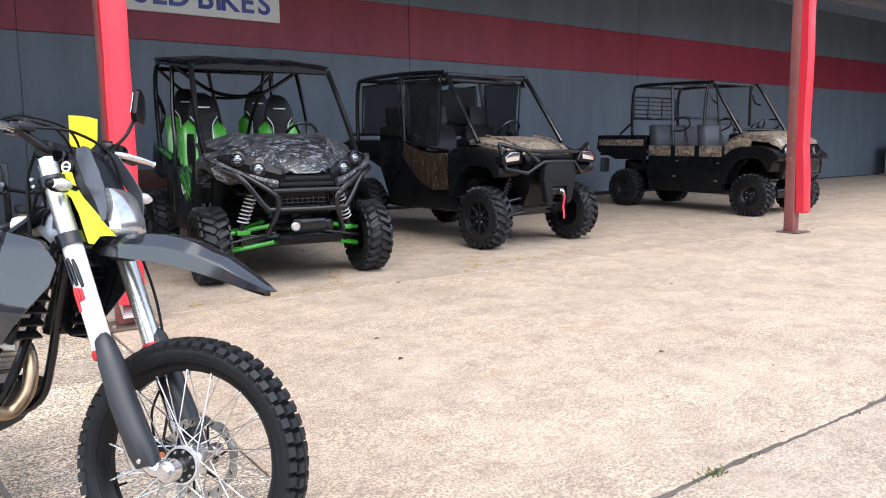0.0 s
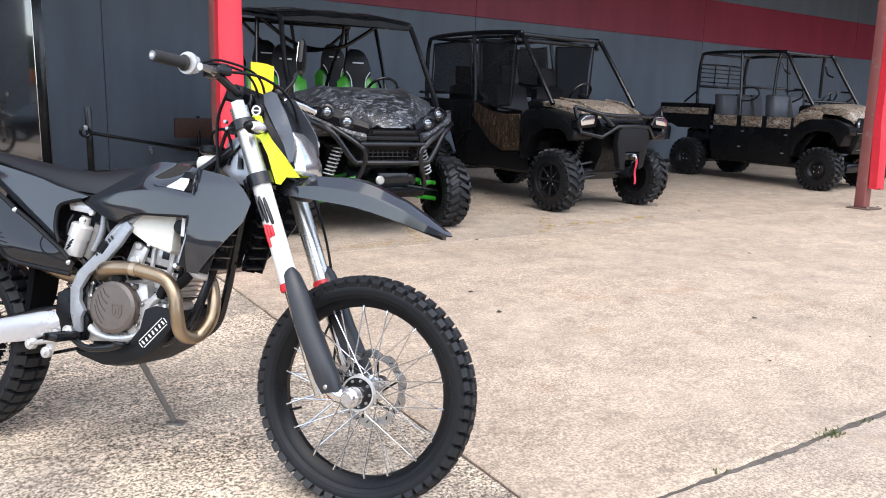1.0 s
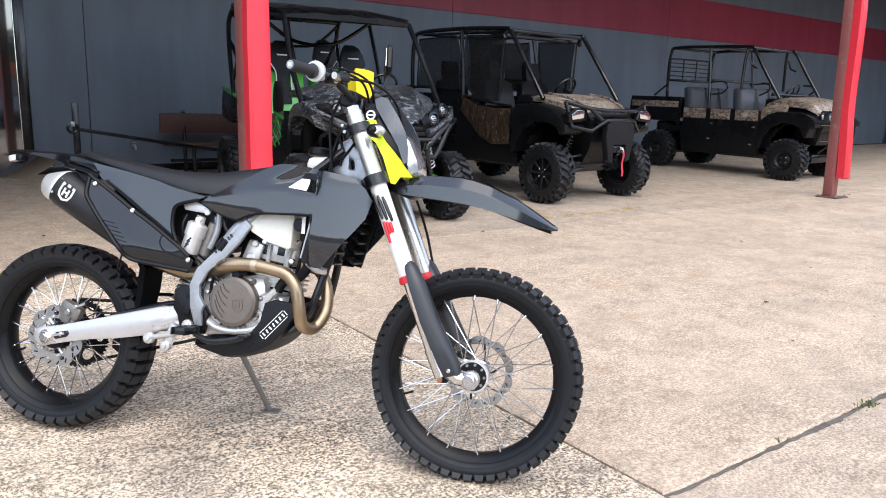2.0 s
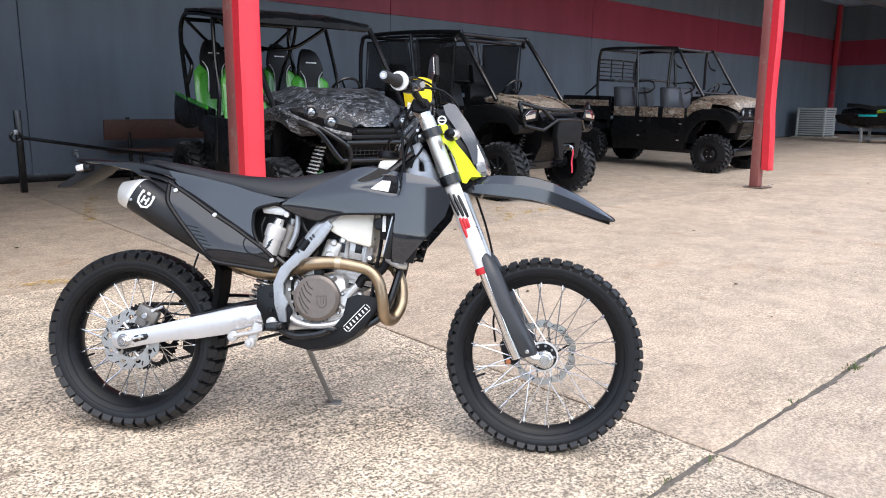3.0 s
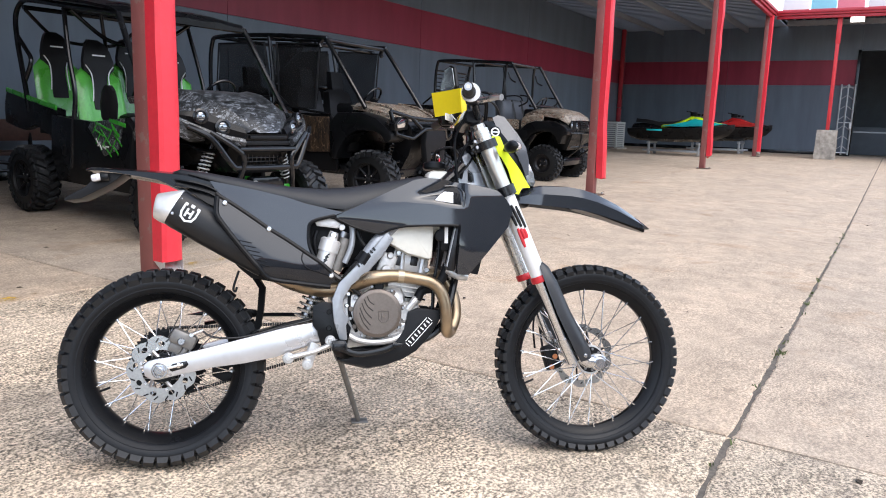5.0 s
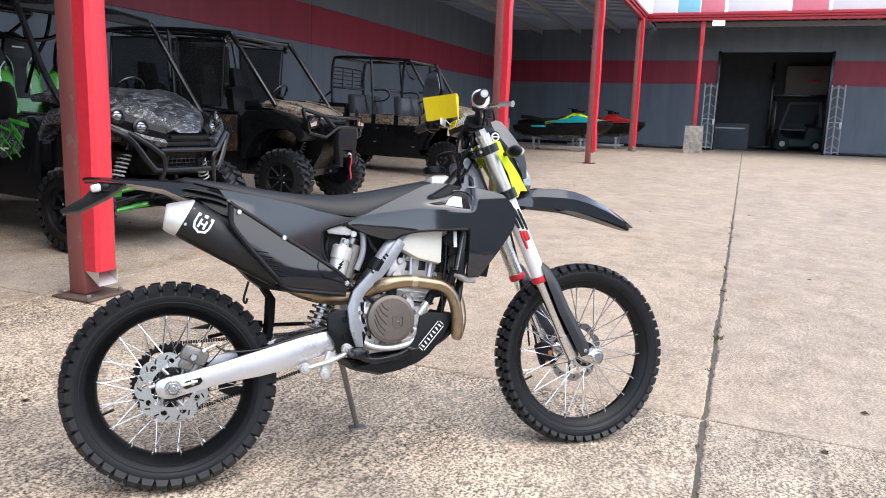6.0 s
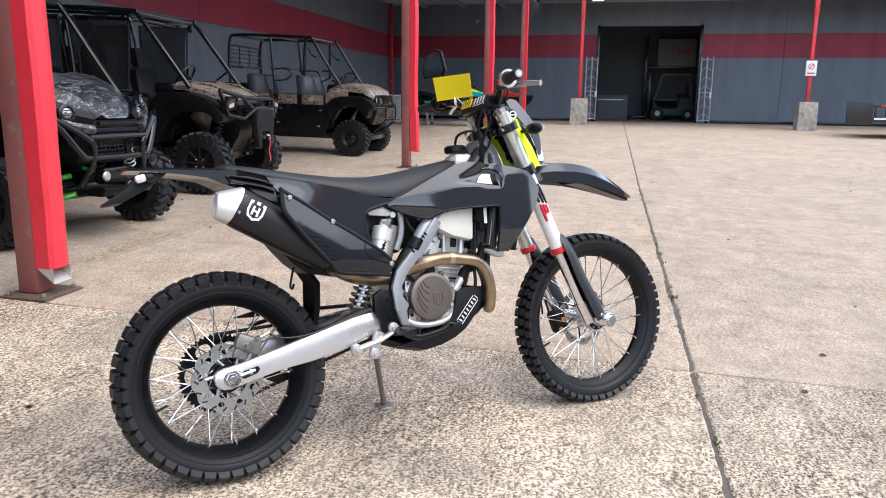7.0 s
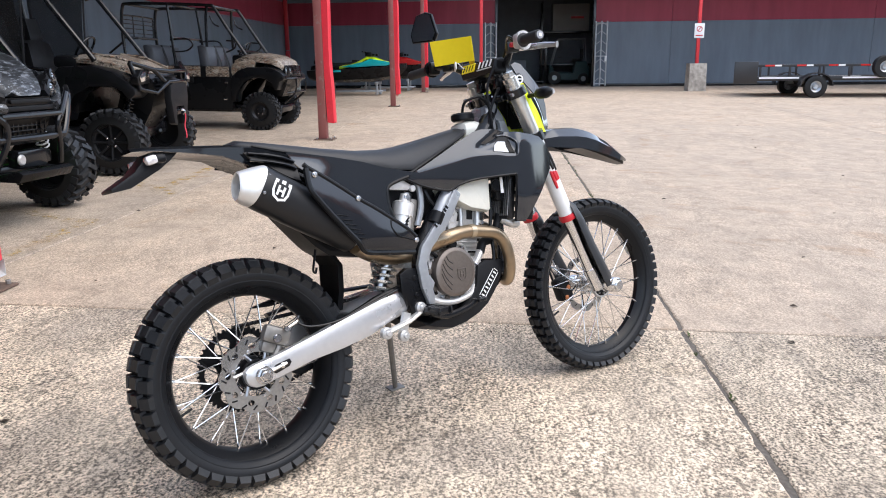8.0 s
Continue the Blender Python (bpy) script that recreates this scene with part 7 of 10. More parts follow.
    for s in (-1, 1):
        b = BM()
        plate(b, [(-0.46, 0.36), (-0.50, 0.62), (-0.44, 0.92), (-0.55, 1.02), (-1.10, 0.96), (-1.60, 0.97), (-1.86, 0.99), (-1.90, 0.62), (-1.78, 0.36)], s * 0.68, s * 0.74, 0.012)
        part("side_door", b, M_BLACKPL, v, "black plastic half door")
        b = BM()
        plate(b, [(-0.55, 1.015), (-0.66, 0.74), (-0.90, 0.66), (-1.16, 0.90), (-1.12, 0.952)], s * 0.738, s * 0.748, 0.003)
        gp = part("green_panel", b, M_CAMOG, v, "dark patterned panel with green and white marks")
        b = BM()
        for x, z, l, a, h in ((-0.66, 0.97, 0.26, 8, 0.034), (-0.90, 0.925, 0.26, 12, 0.020), (-0.70, 0.90, 0.16, 40, 0.030), (-0.86, 0.83, 0.22, 40, 0.012), (-0.66, 0.82, 0.16, 40, 0.014), (-0.98, 0.87, 0.18, 20, 0.012), (-0.78, 0.87, 0.20, -50, 0.010), (-0.90, 0.77, 0.16, -48, 0.010), (-0.74, 0.76, 0.15, -50, 0.012), (-0.84, 0.72, 0.18, 38, 0.012), (-0.70, 0.73, 0.12, 38, 0.018), (-0.99, 0.81, 0.13, -50, 0.010), (-1.04, 0.90, 0.12, -46, 0.010)):
            box(b, (x, s * 0.751, z), (l, 0.006, h), 0.002, (0, a, 0))
        part("green_mark", b, M_GREEN, gp, "bright green slashes")
        b = BM()
        for x, z, a in ((-1.00, 0.79, 50), (-0.97, 0.765, -40), (-0.94, 0.74, 50), (-0.88, 0.74, 20), (-0.83, 0.75, 0)):
            box(b, (x, s * 0.755, z), (0.055, 0.004, 0.014), 0, (0, a, 0))
        part("white_mark", b, M_WHITEDEC, gp, "white bar marks")
        # rear quarter
        b = BM()
        plate(b, [(-1.84, 1.04), (-2.90, 1.185), (-2.96, 1.06), (-2.96, 0.86), (-2.72, 0.82), (-2.55, 0.80), (-2.28, 0.86), (-2.0, 0.78), (-1.88, 0.60)], s * 0.60, s * 0.70, 0.02)
        part("rear_quarter", b, M_BLACKPL, v, "black rear quarter panel")
        b = tube(BM(), [(-1.84, s * 0.70, 1.055), (-2.30, s * 0.70, 1.115), (-2.90, s * 0.69, 1.20)], 0.020, 8, flat=(0.6, 1.3))
        part("green_trim", b, M_GREEN, v, "bright green bed trim")
        part("door_latch", box(BM(), (-1.62, s * 0.748, 0.66), (0.07, 0.012, 0.09), 0.008), M_BLACKMATT, v)
    part("cargo_bed", box(box(BM(), (-2.62, 0, 0.93), (0.66, 1.2, 0.06), 0.02), (-2.97, 0, 1.0), (0.05, 1.2, 0.26), 0.02), M_BLACKPL, v, "black cargo bed")
    part("dash", box(box(BM(), (-0.48, 0, 1.17), (0.24, 1.22, 0.14), 0.05), (-0.45, 0, 0.85), (0.1, 1.2, 0.5), 0.03), M_BLACKPL, v, "black dashboard")
    part("engine_cover", box(BM(), (-1.72, 0, 0.72), (0.8, 0.5, 0.6), 0.06), M_BLACKPL, v)
    # cage
    for s in (-1, 1):
        bars(v, "roll_cage_hoop", [[(-0.14, s * 0.71, 1.10), (-0.40, s * 0.71, 1.42), (-0.72, s * 0.67, 1.87), (-0.82, s * 0.66, 1.91), (-1.70, s * 0.66, 2.01), (-2.32, s * 0.66, 2.08), (-2.54, s * 0.66, 2.07), (-2.66, s * 0.67, 1.94), (-2.63, s * 0.68, 1.70), (-2.52, s * 0.69, 1.38), (-2.41, s * 0.69, 0.98)]], None, 0.026)
        bars(v, "cage_pillar", [[(-1.70, s * 0.66, 1.98), (-1.56, s * 0.70, 1.55), (-1.45, s * 0.71, 1.20), (-1.47, s * 0.73, 0.85), (-1.50, s * 0.74, 0.50)], [(-2.64, s * 0.67, 1.74), (-2.55, s * 0.64, 1.62), (-2.44, s * 0.64, 1.50), (-2.50, s * 0.68, 1.30)]], None, 0.022)
        bars(v, "cage_brace", [[(-2.52, s * 0.64, 2.00), (-2.54, s * 0.36, 1.76), (-2.56, s * 0.14, 1.72), (-2.56, 0, 1.72)], [(-1.70, s * 0.30, 1.97), (-1.72, s * 0.26, 1.75), (-1.80, s * 0.18, 1.50), (-1.86, s * 0.12, 1.2)]], None, 0.018)
    bars(v, "cage_brace", [[(-1.62, -0.64, 1.97), (-1.66, -0.32, 1.76), (-1.67, -0.10, 1.70), (-1.67, 0.10, 1.70), (-1.66, 0.32, 1.76), (-1.62, 0.64, 1.97)]], None, 0.020)
    bars(v, "cage_crossbar", [[(-0.80, -0.66, 1.90), (-0.80, 0, 1.905), (-0.80, 0.66, 1.90)], [(-1.70, -0.66, 1.98), (-1.70, 0.66, 1.98)], [(-2.52, -0.66, 2.02), (-2.52, 0.66, 2.02)], [(-0.36, -0.66, 1.18), (-0.36, 0.66, 1.18)]], None, 0.024)
    b = BM()
    rings = []
    for x, w, z in ((-0.72, 0.66, 1.935), (-0.82, 0.70, 1.985), (-1.20, 0.73, 2.045), (-1.75, 0.73, 2.10), (-2.35, 0.72, 2.15), (-2.58, 0.66, 2.13)):
        ring = []
        for i in range(9):
            t = -1 + 2 * i / 8
            ring.append((x, t * w, z - 0.025 * t ** 4 + (0.012 if i in (2, 4, 6) else 0)))
        ring += [(x, w, z - 0.05), (x, -w, z - 0.05)]
        rings.append(ring)
    loft(b, rings)
    part("roof", b, M_BLACKPL, v, "black moulded roof")
    # seats
    for x, rise in ((-1.58, 0.035), (-2.40, 0.125)):
        for y in (-0.385, 0.43):
            b = BM()
            rings = []
            for z, xx, w, th in ((0.74, x + 0.02, 0.235, 0.10), (0.90, x - 0.02, 0.245, 0.11), (1.12, x - 0.07, 0.240, 0.10), (1.32, x - 0.11, 0.232, 0.09), (1.39, x - 0.13, 0.165, 0.07), (1.46, x - 0.145, 0.10, 0.05), (1.56, x - 0.155, 0.07, 0.04), (1.60, x - 0.158, 0.04, 0.02)):
                rings.append([(xx + th, y - w * 0.75, z), (xx + th * 0.75, y - w * 0.45, z), (xx + th * 0.75, y + w * 0.45, z), (xx + th, y + w * 0.75, z), (xx + th * 0.6, y + w, z), (xx, y + w * 0.9, z), (xx, y - w * 0.9, z), (xx + th * 0.6, y - w, z)])
            loft(b, rings)
            st = part("seat", b, M_GREENSEAT, v, "green and black bucket seat", smooth=60)
            b = BM()
            rings = []
            for z, w, dx in ((1.02, 0.08, 0.075), (1.12, 0.08, 0.075), (1.25, 0.07, 0.072), (1.34, 0.080, 0.070), (1.40, 0.150, 0.080), (1.48, 0.152, 0.085), (1.58, 0.125, 0.080), (1.65, 0.090, 0.060), (1.685, 0.045, 0.024)):
                xx = x - 0.07 - 0.16 * (z - 1.12) + dx + 0.012
                rings.append([(xx, y - w, z), (xx + 0.012, y, z), (xx, y + w, z), (xx - 0.05, y + w, z), (xx - 0.05, y - w, z)])
            loft(b, rings)
            part("seat_centre", b, M_SEATBLK, st, "black seat centre and headrest")
            for s in (-1, 1):
                b = tube(BM(), curve([(x + 0.028, y + s * 0.095, 1.10), (x + 0.010, y + s * 0.083, 1.24), (x - 0.010, y + s * 0.088, 1.36), (x - 0.018, y + s * 0.140, 1.44)], 4), 0.006, 6)
                part("seat_piping", b, M_WHITEDEC, st, "white piping")
            part("head_mark", box(BM(), (x - 0.026, y, 1.535), (0.004, 0.13, 0.014), 0, (0, -8, 0)), M_WHITEDEC, st)
            b = BM()
            rings = []
            for xx, z, w in ((x + 0.55, 0.74, 0.20), (x + 0.50, 0.80, 0.24), (x + 0.25, 0.82, 0.25), (x + 0.05, 0.82, 0.24)):
                rings.append([(xx, y - w, z - 0.16), (xx, y - w, z), (xx, y, z - 0.02), (xx, y + w, z), (xx, y + w, z - 0.16)])
            loft(b, rings)
            part("seat_cushion", b, M_SEATBLK, st)
            st.location.z = rise
    for s in (-1, 1):
        b = BM()
        rings = []
        for z, r in ((0.94, 0.06), (1.0, 0.13), (1.12, 0.15), (1.24, 0.11), (1.29, 0.03)):
            rings.append([(-0.95 + r * math.cos(a), s * 0.66 + 0.03 * math.sin(a), z) for a in [2 * math.pi * i / 12 for i in range(12)]])
        loft(b, rings)
        part("shoulder_bolster", b, M_SEATBLK, v, "dark padded side bolster")
    steering_wheel(v, (-0.72, 0.36, 1.26))
    shorten(v, ("bonnet", "front_fender", "lamp_nacelle", "headlight", "lens", "lens_bar", "nose", "grille", "nose_slat", "bumper_bar", "winch", "winch_cap"), 0.82)
    return v


# --- crew side-by-side: brown camouflage bonnet, netted sides, winch bumper
def crew_utv(m):
    v = thing("crew_utility_vehicle", m, "black crew side-by-side with brown camouflage bonnet and net windows", "off-road vehicle", "parked side-by-sides")
    tw = utv_wheel_meshes(0.355, 0.25, 0.20)
    for x in (0.05, -2.35):
        for s in (-1, 1):
            put_wheel(v, tw, x, s * 0.735, 0.355, "black alloy wheel with deep-lug tyre")
    b = BM()
    rings = []
    for x, w, z0, zc in ((0.40, 0.42, 1.055, 1.075), (0.32, 0.50, 1.100, 1.135), (0.10, 0.58, 1.170, 1.210), (-0.15, 0.63, 1.215, 1.260), (-0.35, 0.64, 1.225, 1.270)):
        ring = [(x - 0.06 * (-1 + 2 * i / 10) ** 2, (-1 + 2 * i / 10) * w, z0 + (zc - z0) * (1 - abs(-1 + 2 * i / 10) ** 3)) for i in range(11)]
        ring += [(x - 0.06, w * 0.98, z0 - 0.05), (x - 0.06, -w * 0.98, z0 - 0.05)]
        rings.append(ring)
    loft(b, rings)
    bn = part("bonnet", b, M_CAMOT, v, "brown woodland camouflage bonnet", smooth=45)
    for s in (-1, 1):
        part("bonnet_rib", tube(BM(), [(0.36, s * 0.30, 1.125), (0.0, s * 0.38, 1.235), (-0.3, s * 0.40, 1.272)], 0.014, 8), M_CAMOT, bn)
        b = BM()
        plate(b, [(-0.52, 0.56), (-0.52, 1.06), (-0.44, 1.13), (-0.10, 1.15), (0.14, 1.09), (0.32, 0.99), (0.43, 0.92), (0.43, 0.85), (0.38, 0.82), (0.32, 0.80), (0.24, 0.89), (0.12, 0.93), (-0.14, 0.93), (-0.30, 0.84), (-0.42, 0.66), (-0.45, 0.56)], s * 0.46, s * 0.80, 0.03)
        part("front_fender", b, M_BLACKPL, v, "black flared front fender")
        # headlight
        b = BM()
        plate(b, [(-0.15, -0.075), (0.15, -0.095), (0.17, -0.01), (0.06, 0.065), (-0.16, 0.07)], -0.10, 0.0, 0.012)
        b.transform(Matrix.Translation((0.47, s * 0.62, 1.045)) @ Matrix.Rotation(radians(90 - s * 0), 4, "Z") @ Matrix.Diagonal((s, -1, 1, 1)))
        lh = part("headlight", b, M_BLACKPL, v, "angular headlight")
        b = BM()
        plate(b, [(-0.085, -0.042), (0.110, -0.062), (0.130, -0.01), (0.050, 0.044), (-0.10, 0.048)], 0.0, 0.014, 0.004)
        b.transform(Matrix.Translation((0.475, s * 0.62, 1.045)) @ Matrix.Rotation(radians(90), 4, "Z") @ Matrix.Diagonal((s, -1, 1, 1)))
        part("lens", b, M_LAMP, lh, "bright lamp lens")
        bars(v, "control_arm", [[(0.18, s * 0.22, 0.40), (0.02, s * 0.66, 0.33)], [(-0.18, s * 0.22, 0.40), (0.0, s * 0.66, 0.33)], [(0.15, s * 0.25, 0.56), (0.02, s * 0.64, 0.48)]], M_STEELBLK, 0.02)
        coil(v, (0.12, s * 0.40, 0.86), (0.08, s * 0.52, 0.48), 0.05, 7, 0.011, M_STEELBLK, "coil-over shock")
    # nose and grille
    b = BM()
    rings = []
    for z, x, w in ((1.06, 0.40, 0.44), (0.98, 0.46, 0.42), (0.86, 0.46, 0.38), (0.66, 0.36, 0.30), (0.46, 0.20, 0.26)):
        rings.append([(x, -w * 0.9, z), (x + 0.02, 0, z), (x, w * 0.9, z), (x - 0.15, w, z), (x - 0.45, w, z), (x - 0.45, -w, z), (x - 0.15, -w, z)])
    loft(b, rings)
    ns = part("nose", b, M_BLACKPL, v, "black grille nose")
    b = BM()
    for i in range(4):
        box(b, (0.475, 0, 1.035 - 0.045 * i), (0.03, 0.62, 0.016), 0.004)
    part("grille_slat", b, M_BLACKMATT, ns)
    # winch bumper
    for s in (-1, 1):
        for pts in ([(0.28, 0.74, 1.18), (0.42, 0.46, 1.11), (0.50, 0.26, 1.095), (0.50, 0.0, 1.095)], [(0.28, 0.74, 1.18), (0.36, 0.71, 0.91), (0.43, 0.44, 0.86), (0.50, 0.26, 0.98), (0.51, 0.0, 0.985)], [(0.42, 0.46, 1.11), (0.48, 0.32, 0.985)]):
            part("bumper_bar", tube(BM(), [(x, s * y, z) for x, y, z in pts], 0.024, 10), M_STEELBLK, v, smooth=50)
    b = BM()
    plate(b, [(-0.25, 0.94), (-0.17, 0.97), (0.17, 0.97), (0.25, 0.94), (0.27, 0.80), (0.20, 0.52), (0.12, 0.49), (0.12, 0.70), (-0.12, 0.70), (-0.12, 0.49), (-0.20, 0.52), (-0.27, 0.80)], -0.05, 0.05, 0.012)
    b.transform(Matrix.Translation((0.60, 0, 0)) @ Matrix.Rotation(radians(90), 4, "Z"))
    part("bumper_plate", b, M_BLACKMATT, v, "matt black winch bumper plate")
    wi = part("winch", box(rod(BM(), (0.55, -0.14, 0.66), (0.55, 0.14, 0.66), 0.06, 16), (0.60, 0, 0.64), (0.05, 0.24, 0.07), 0.01), M_STEELBLK, v, "black winch")
    b = tube(BM(), curve([(0.63, 0.0, 0.66), (0.68, 0.01, 0.655), (0.70, 0.02, 0.63), (0.67, 0.03, 0.61)], 4), 0.012, 8)
    box(b, (0.66, 0.0, 0.66), (0.06, 0.07, 0.03), 0.008)
    part("hook", b, M_CHROME, wi, "bright winch hook")
    b = BM()
    loft(b, [[(0.690 + 0.01 * math.sin(i), -0.016 + 0.03, 0.63 - 0.033 * i), (0.690 + 0.01 * math.sin(i), 0.016 + 0.03, 0.63 - 0.033 * i), (0.694 + 0.01 * math.sin(i), 0.016 + 0.03, 0.63 - 0.033 * i), (0.694 + 0.01 * math.sin(i), -0.016 + 0.03, 0.63 - 0.033 * i)] for i in range(10)])
    part("pull_strap", b, M_STRAP, wi, "red pull strap")
    # body
    part("chassis", box(BM(), (-1.2, 0, 0.42), (2.7, 1.1, 0.14), 0.03), M_STEELBLK, v, "dark chassis floor")
    for s in (-1, 1):
        b = BM()
        plate(b, [(-0.50, 0.40), (-0.50, 0.98), (-0.62, 1.10), (-1.20, 1.10), (-1.50, 1.22), (-2.5, 1.22), (-2.95, 1.20), (-2.95, 0.92), (-2.82, 0.86), (-2.65, 0.92), (-2.35, 0.98), (-2.02, 0.86), (-1.86, 0.55), (-1.80, 0.40)], s * 0.66, s * 0.73, 0.015)
        part("side_body", b, M_BLACKPL, v, "black side body")
        b = BM()
        plate(b, [(-0.58, 0.64), (-0.60, 1.07), (-0.85, 1.06), (-1.20, 1.10), (-1.44, 1.19), (-1.50, 1.02), (-1.10, 0.70), (-0.90, 0.62)], s * 0.728, s * 0.758, 0.010)
        part("camo_door_skin", b, M_BARK, v, "bark camouflage door skin")
        b = BM()
        plate(b, [(-1.56, 1.20), (-1.54, 0.86), (-1.80, 0.62), (-1.98, 0.90), (-2.0, 1.20)], s * 0.728, s * 0.752, 0.010)
        part("rear_door_skin", b, M_BLACKPL, v)
        bars(v, "roll_cage_hoop", [[(-0.10, s * 0.70, 1.20), (-0.42, s * 0.69, 1.62), (-0.70, s * 0.68, 1.98), (-0.78, s * 0.68, 2.02), (-1.60, s * 0.68, 2.05), (-2.45, s * 0.68, 2.03), (-2.60, s * 0.68, 1.93), (-2.62, s * 0.69, 1.55), (-2.60, s * 0.69, 1.15)]], None, 0.028)
        bars(v, "cage_pillar", [[(-1.62, s * 0.68, 2.04), (-1.54, s * 0.70, 1.6), (-1.50, s * 0.71, 1.15)], [(-0.76, s * 0.68, 2.0), (-0.80, s * 0.70, 1.95), (-0.78, s * 0.70, 1.9)]], None, 0.026)
        # nets
        for pts in ([(-0.82, 1.94), (-1.50, 1.96), (-1.44, 1.30), (-1.25, 1.16), (-0.86, 1.16)], [(-1.70, 1.96), (-2.48, 1.94), (-2.52, 1.30), (-1.60, 1.28)]):
            b = skin(BM(), pts, lambda x, z: s * (0.675 - 0.03 * math.sin((z - 1.2) * 4) + 0.015 * math.sin(x * 9)), 0.003, 0.12)
            nt = part("window_net", b, M_NET, v, "black net window", smooth=60)
            part("net_binding", tube(BM(), [(x, s * 0.68, z) for x, z in pts], 0.013, 6, closed=True), M_BLACKMATT, nt)
        bars(v, "door_bar", [[(-0.60, s * 0.73, 1.10), (-1.0, s * 0.74, 1.14), (-1.45, s * 0.73, 1.20)]], None, 0.016)
    for y in (-0.36, 0.36):
        b = skin(BM(), [(-0.30, 1.30), (0.30, 1.30), (0.26, 1.93), (-0.26, 1.93)], lambda x, z: 0.02 * math.sin(x * 8), 0.003, 0.12)
        b.transform(Matrix.Translation((-1.62, y, 0)) @ Matrix.Rotation(radians(90), 4, "Z"))
        part("rear_net", b, M_NET, v, "black net screen behind the seats", smooth=60)
    bars(v, "cage_crossbar", [[(-0.74, -0.68, 2.0), (-0.74, 0.68, 2.0)], [(-1.62, -0.68, 2.04), (-1.62, 0.68, 2.04)], [(-2.5, -0.68, 2.02), (-2.5, 0.68, 2.02)], [(-0.9, -0.66, 1.95), (-0.9, 0.66, 1.95)], [(-1.62, -0.68, 1.45), (-1.62, 0.68, 1.45)]], None, 0.026)
    bars(v, "cage_brace", [[(-0.78, -0.4, 2.01), (-2.4, -0.4, 2.03)], [(-0.78, 0.4, 2.01), (-2.4, 0.4, 2.03)], [(-1.62, -0.6, 1.5), (-1.62, 0.0, 1.95)]], None, 0.018)
    part("dash", box(box(BM(), (-0.45, 0, 1.18), (0.26, 1.3, 0.14), 0.05), (-0.40, 0, 0.9), (0.1, 1.25, 0.5), 0.03), M_BLACKPL, v, "black dashboard")
    for x in (-1.25, -2.15):
        for y in (-0.34, 0.34):
            b = BM()
            rings = [[(x - 0.14 * (z - 0.8) + th, y - w, z), (x - 0.14 * (z - 0.8) + th, y + w, z), (x - 0.14 * (z - 0.8), y + w, z), (x - 0.14 * (z - 0.8), y - w, z)] for z, w, th in ((0.8, 0.26, 0.12), (1.1, 0.27, 0.12), (1.38, 0.24, 0.10), (1.42, 0.12, 0.08), (1.48, 0.14, 0.09), (1.66, 0.12, 0.07))]
            loft(b, rings)
            box(b, (x + 0.28, y, 0.80), (0.5, 0.50, 0.14), 0.04)
            part("seat", b, M_SEATBLK, v, "black vinyl seat with headrest", smooth=60)
    bars(v, "cargo_rail", [[(-2.3, -0.6, 1.30), (-2.9, -0.6, 1.30)], [(-2.3, 0.6, 1.30), (-2.9, 0.6, 1.30)]], None, 0.02)
    part("cargo_bed", box(box(BM(), (-2.6, 0, 1.0), (0.7, 1.3, 0.06), 0.02), (-2.95, 0, 1.1), (0.05, 1.3, 0.26), 0.02), M_BLACKPL, v, "black cargo bed")
    steering_wheel(v, (-0.70, 0.36, 1.33))
    shorten(v, ("bonnet", "bonnet_rib", "front_fender", "headlight", "lens", "nose", "grille_slat", "bumper_plate", "winch", "hook", "pull_strap"), 0.80)
    return v


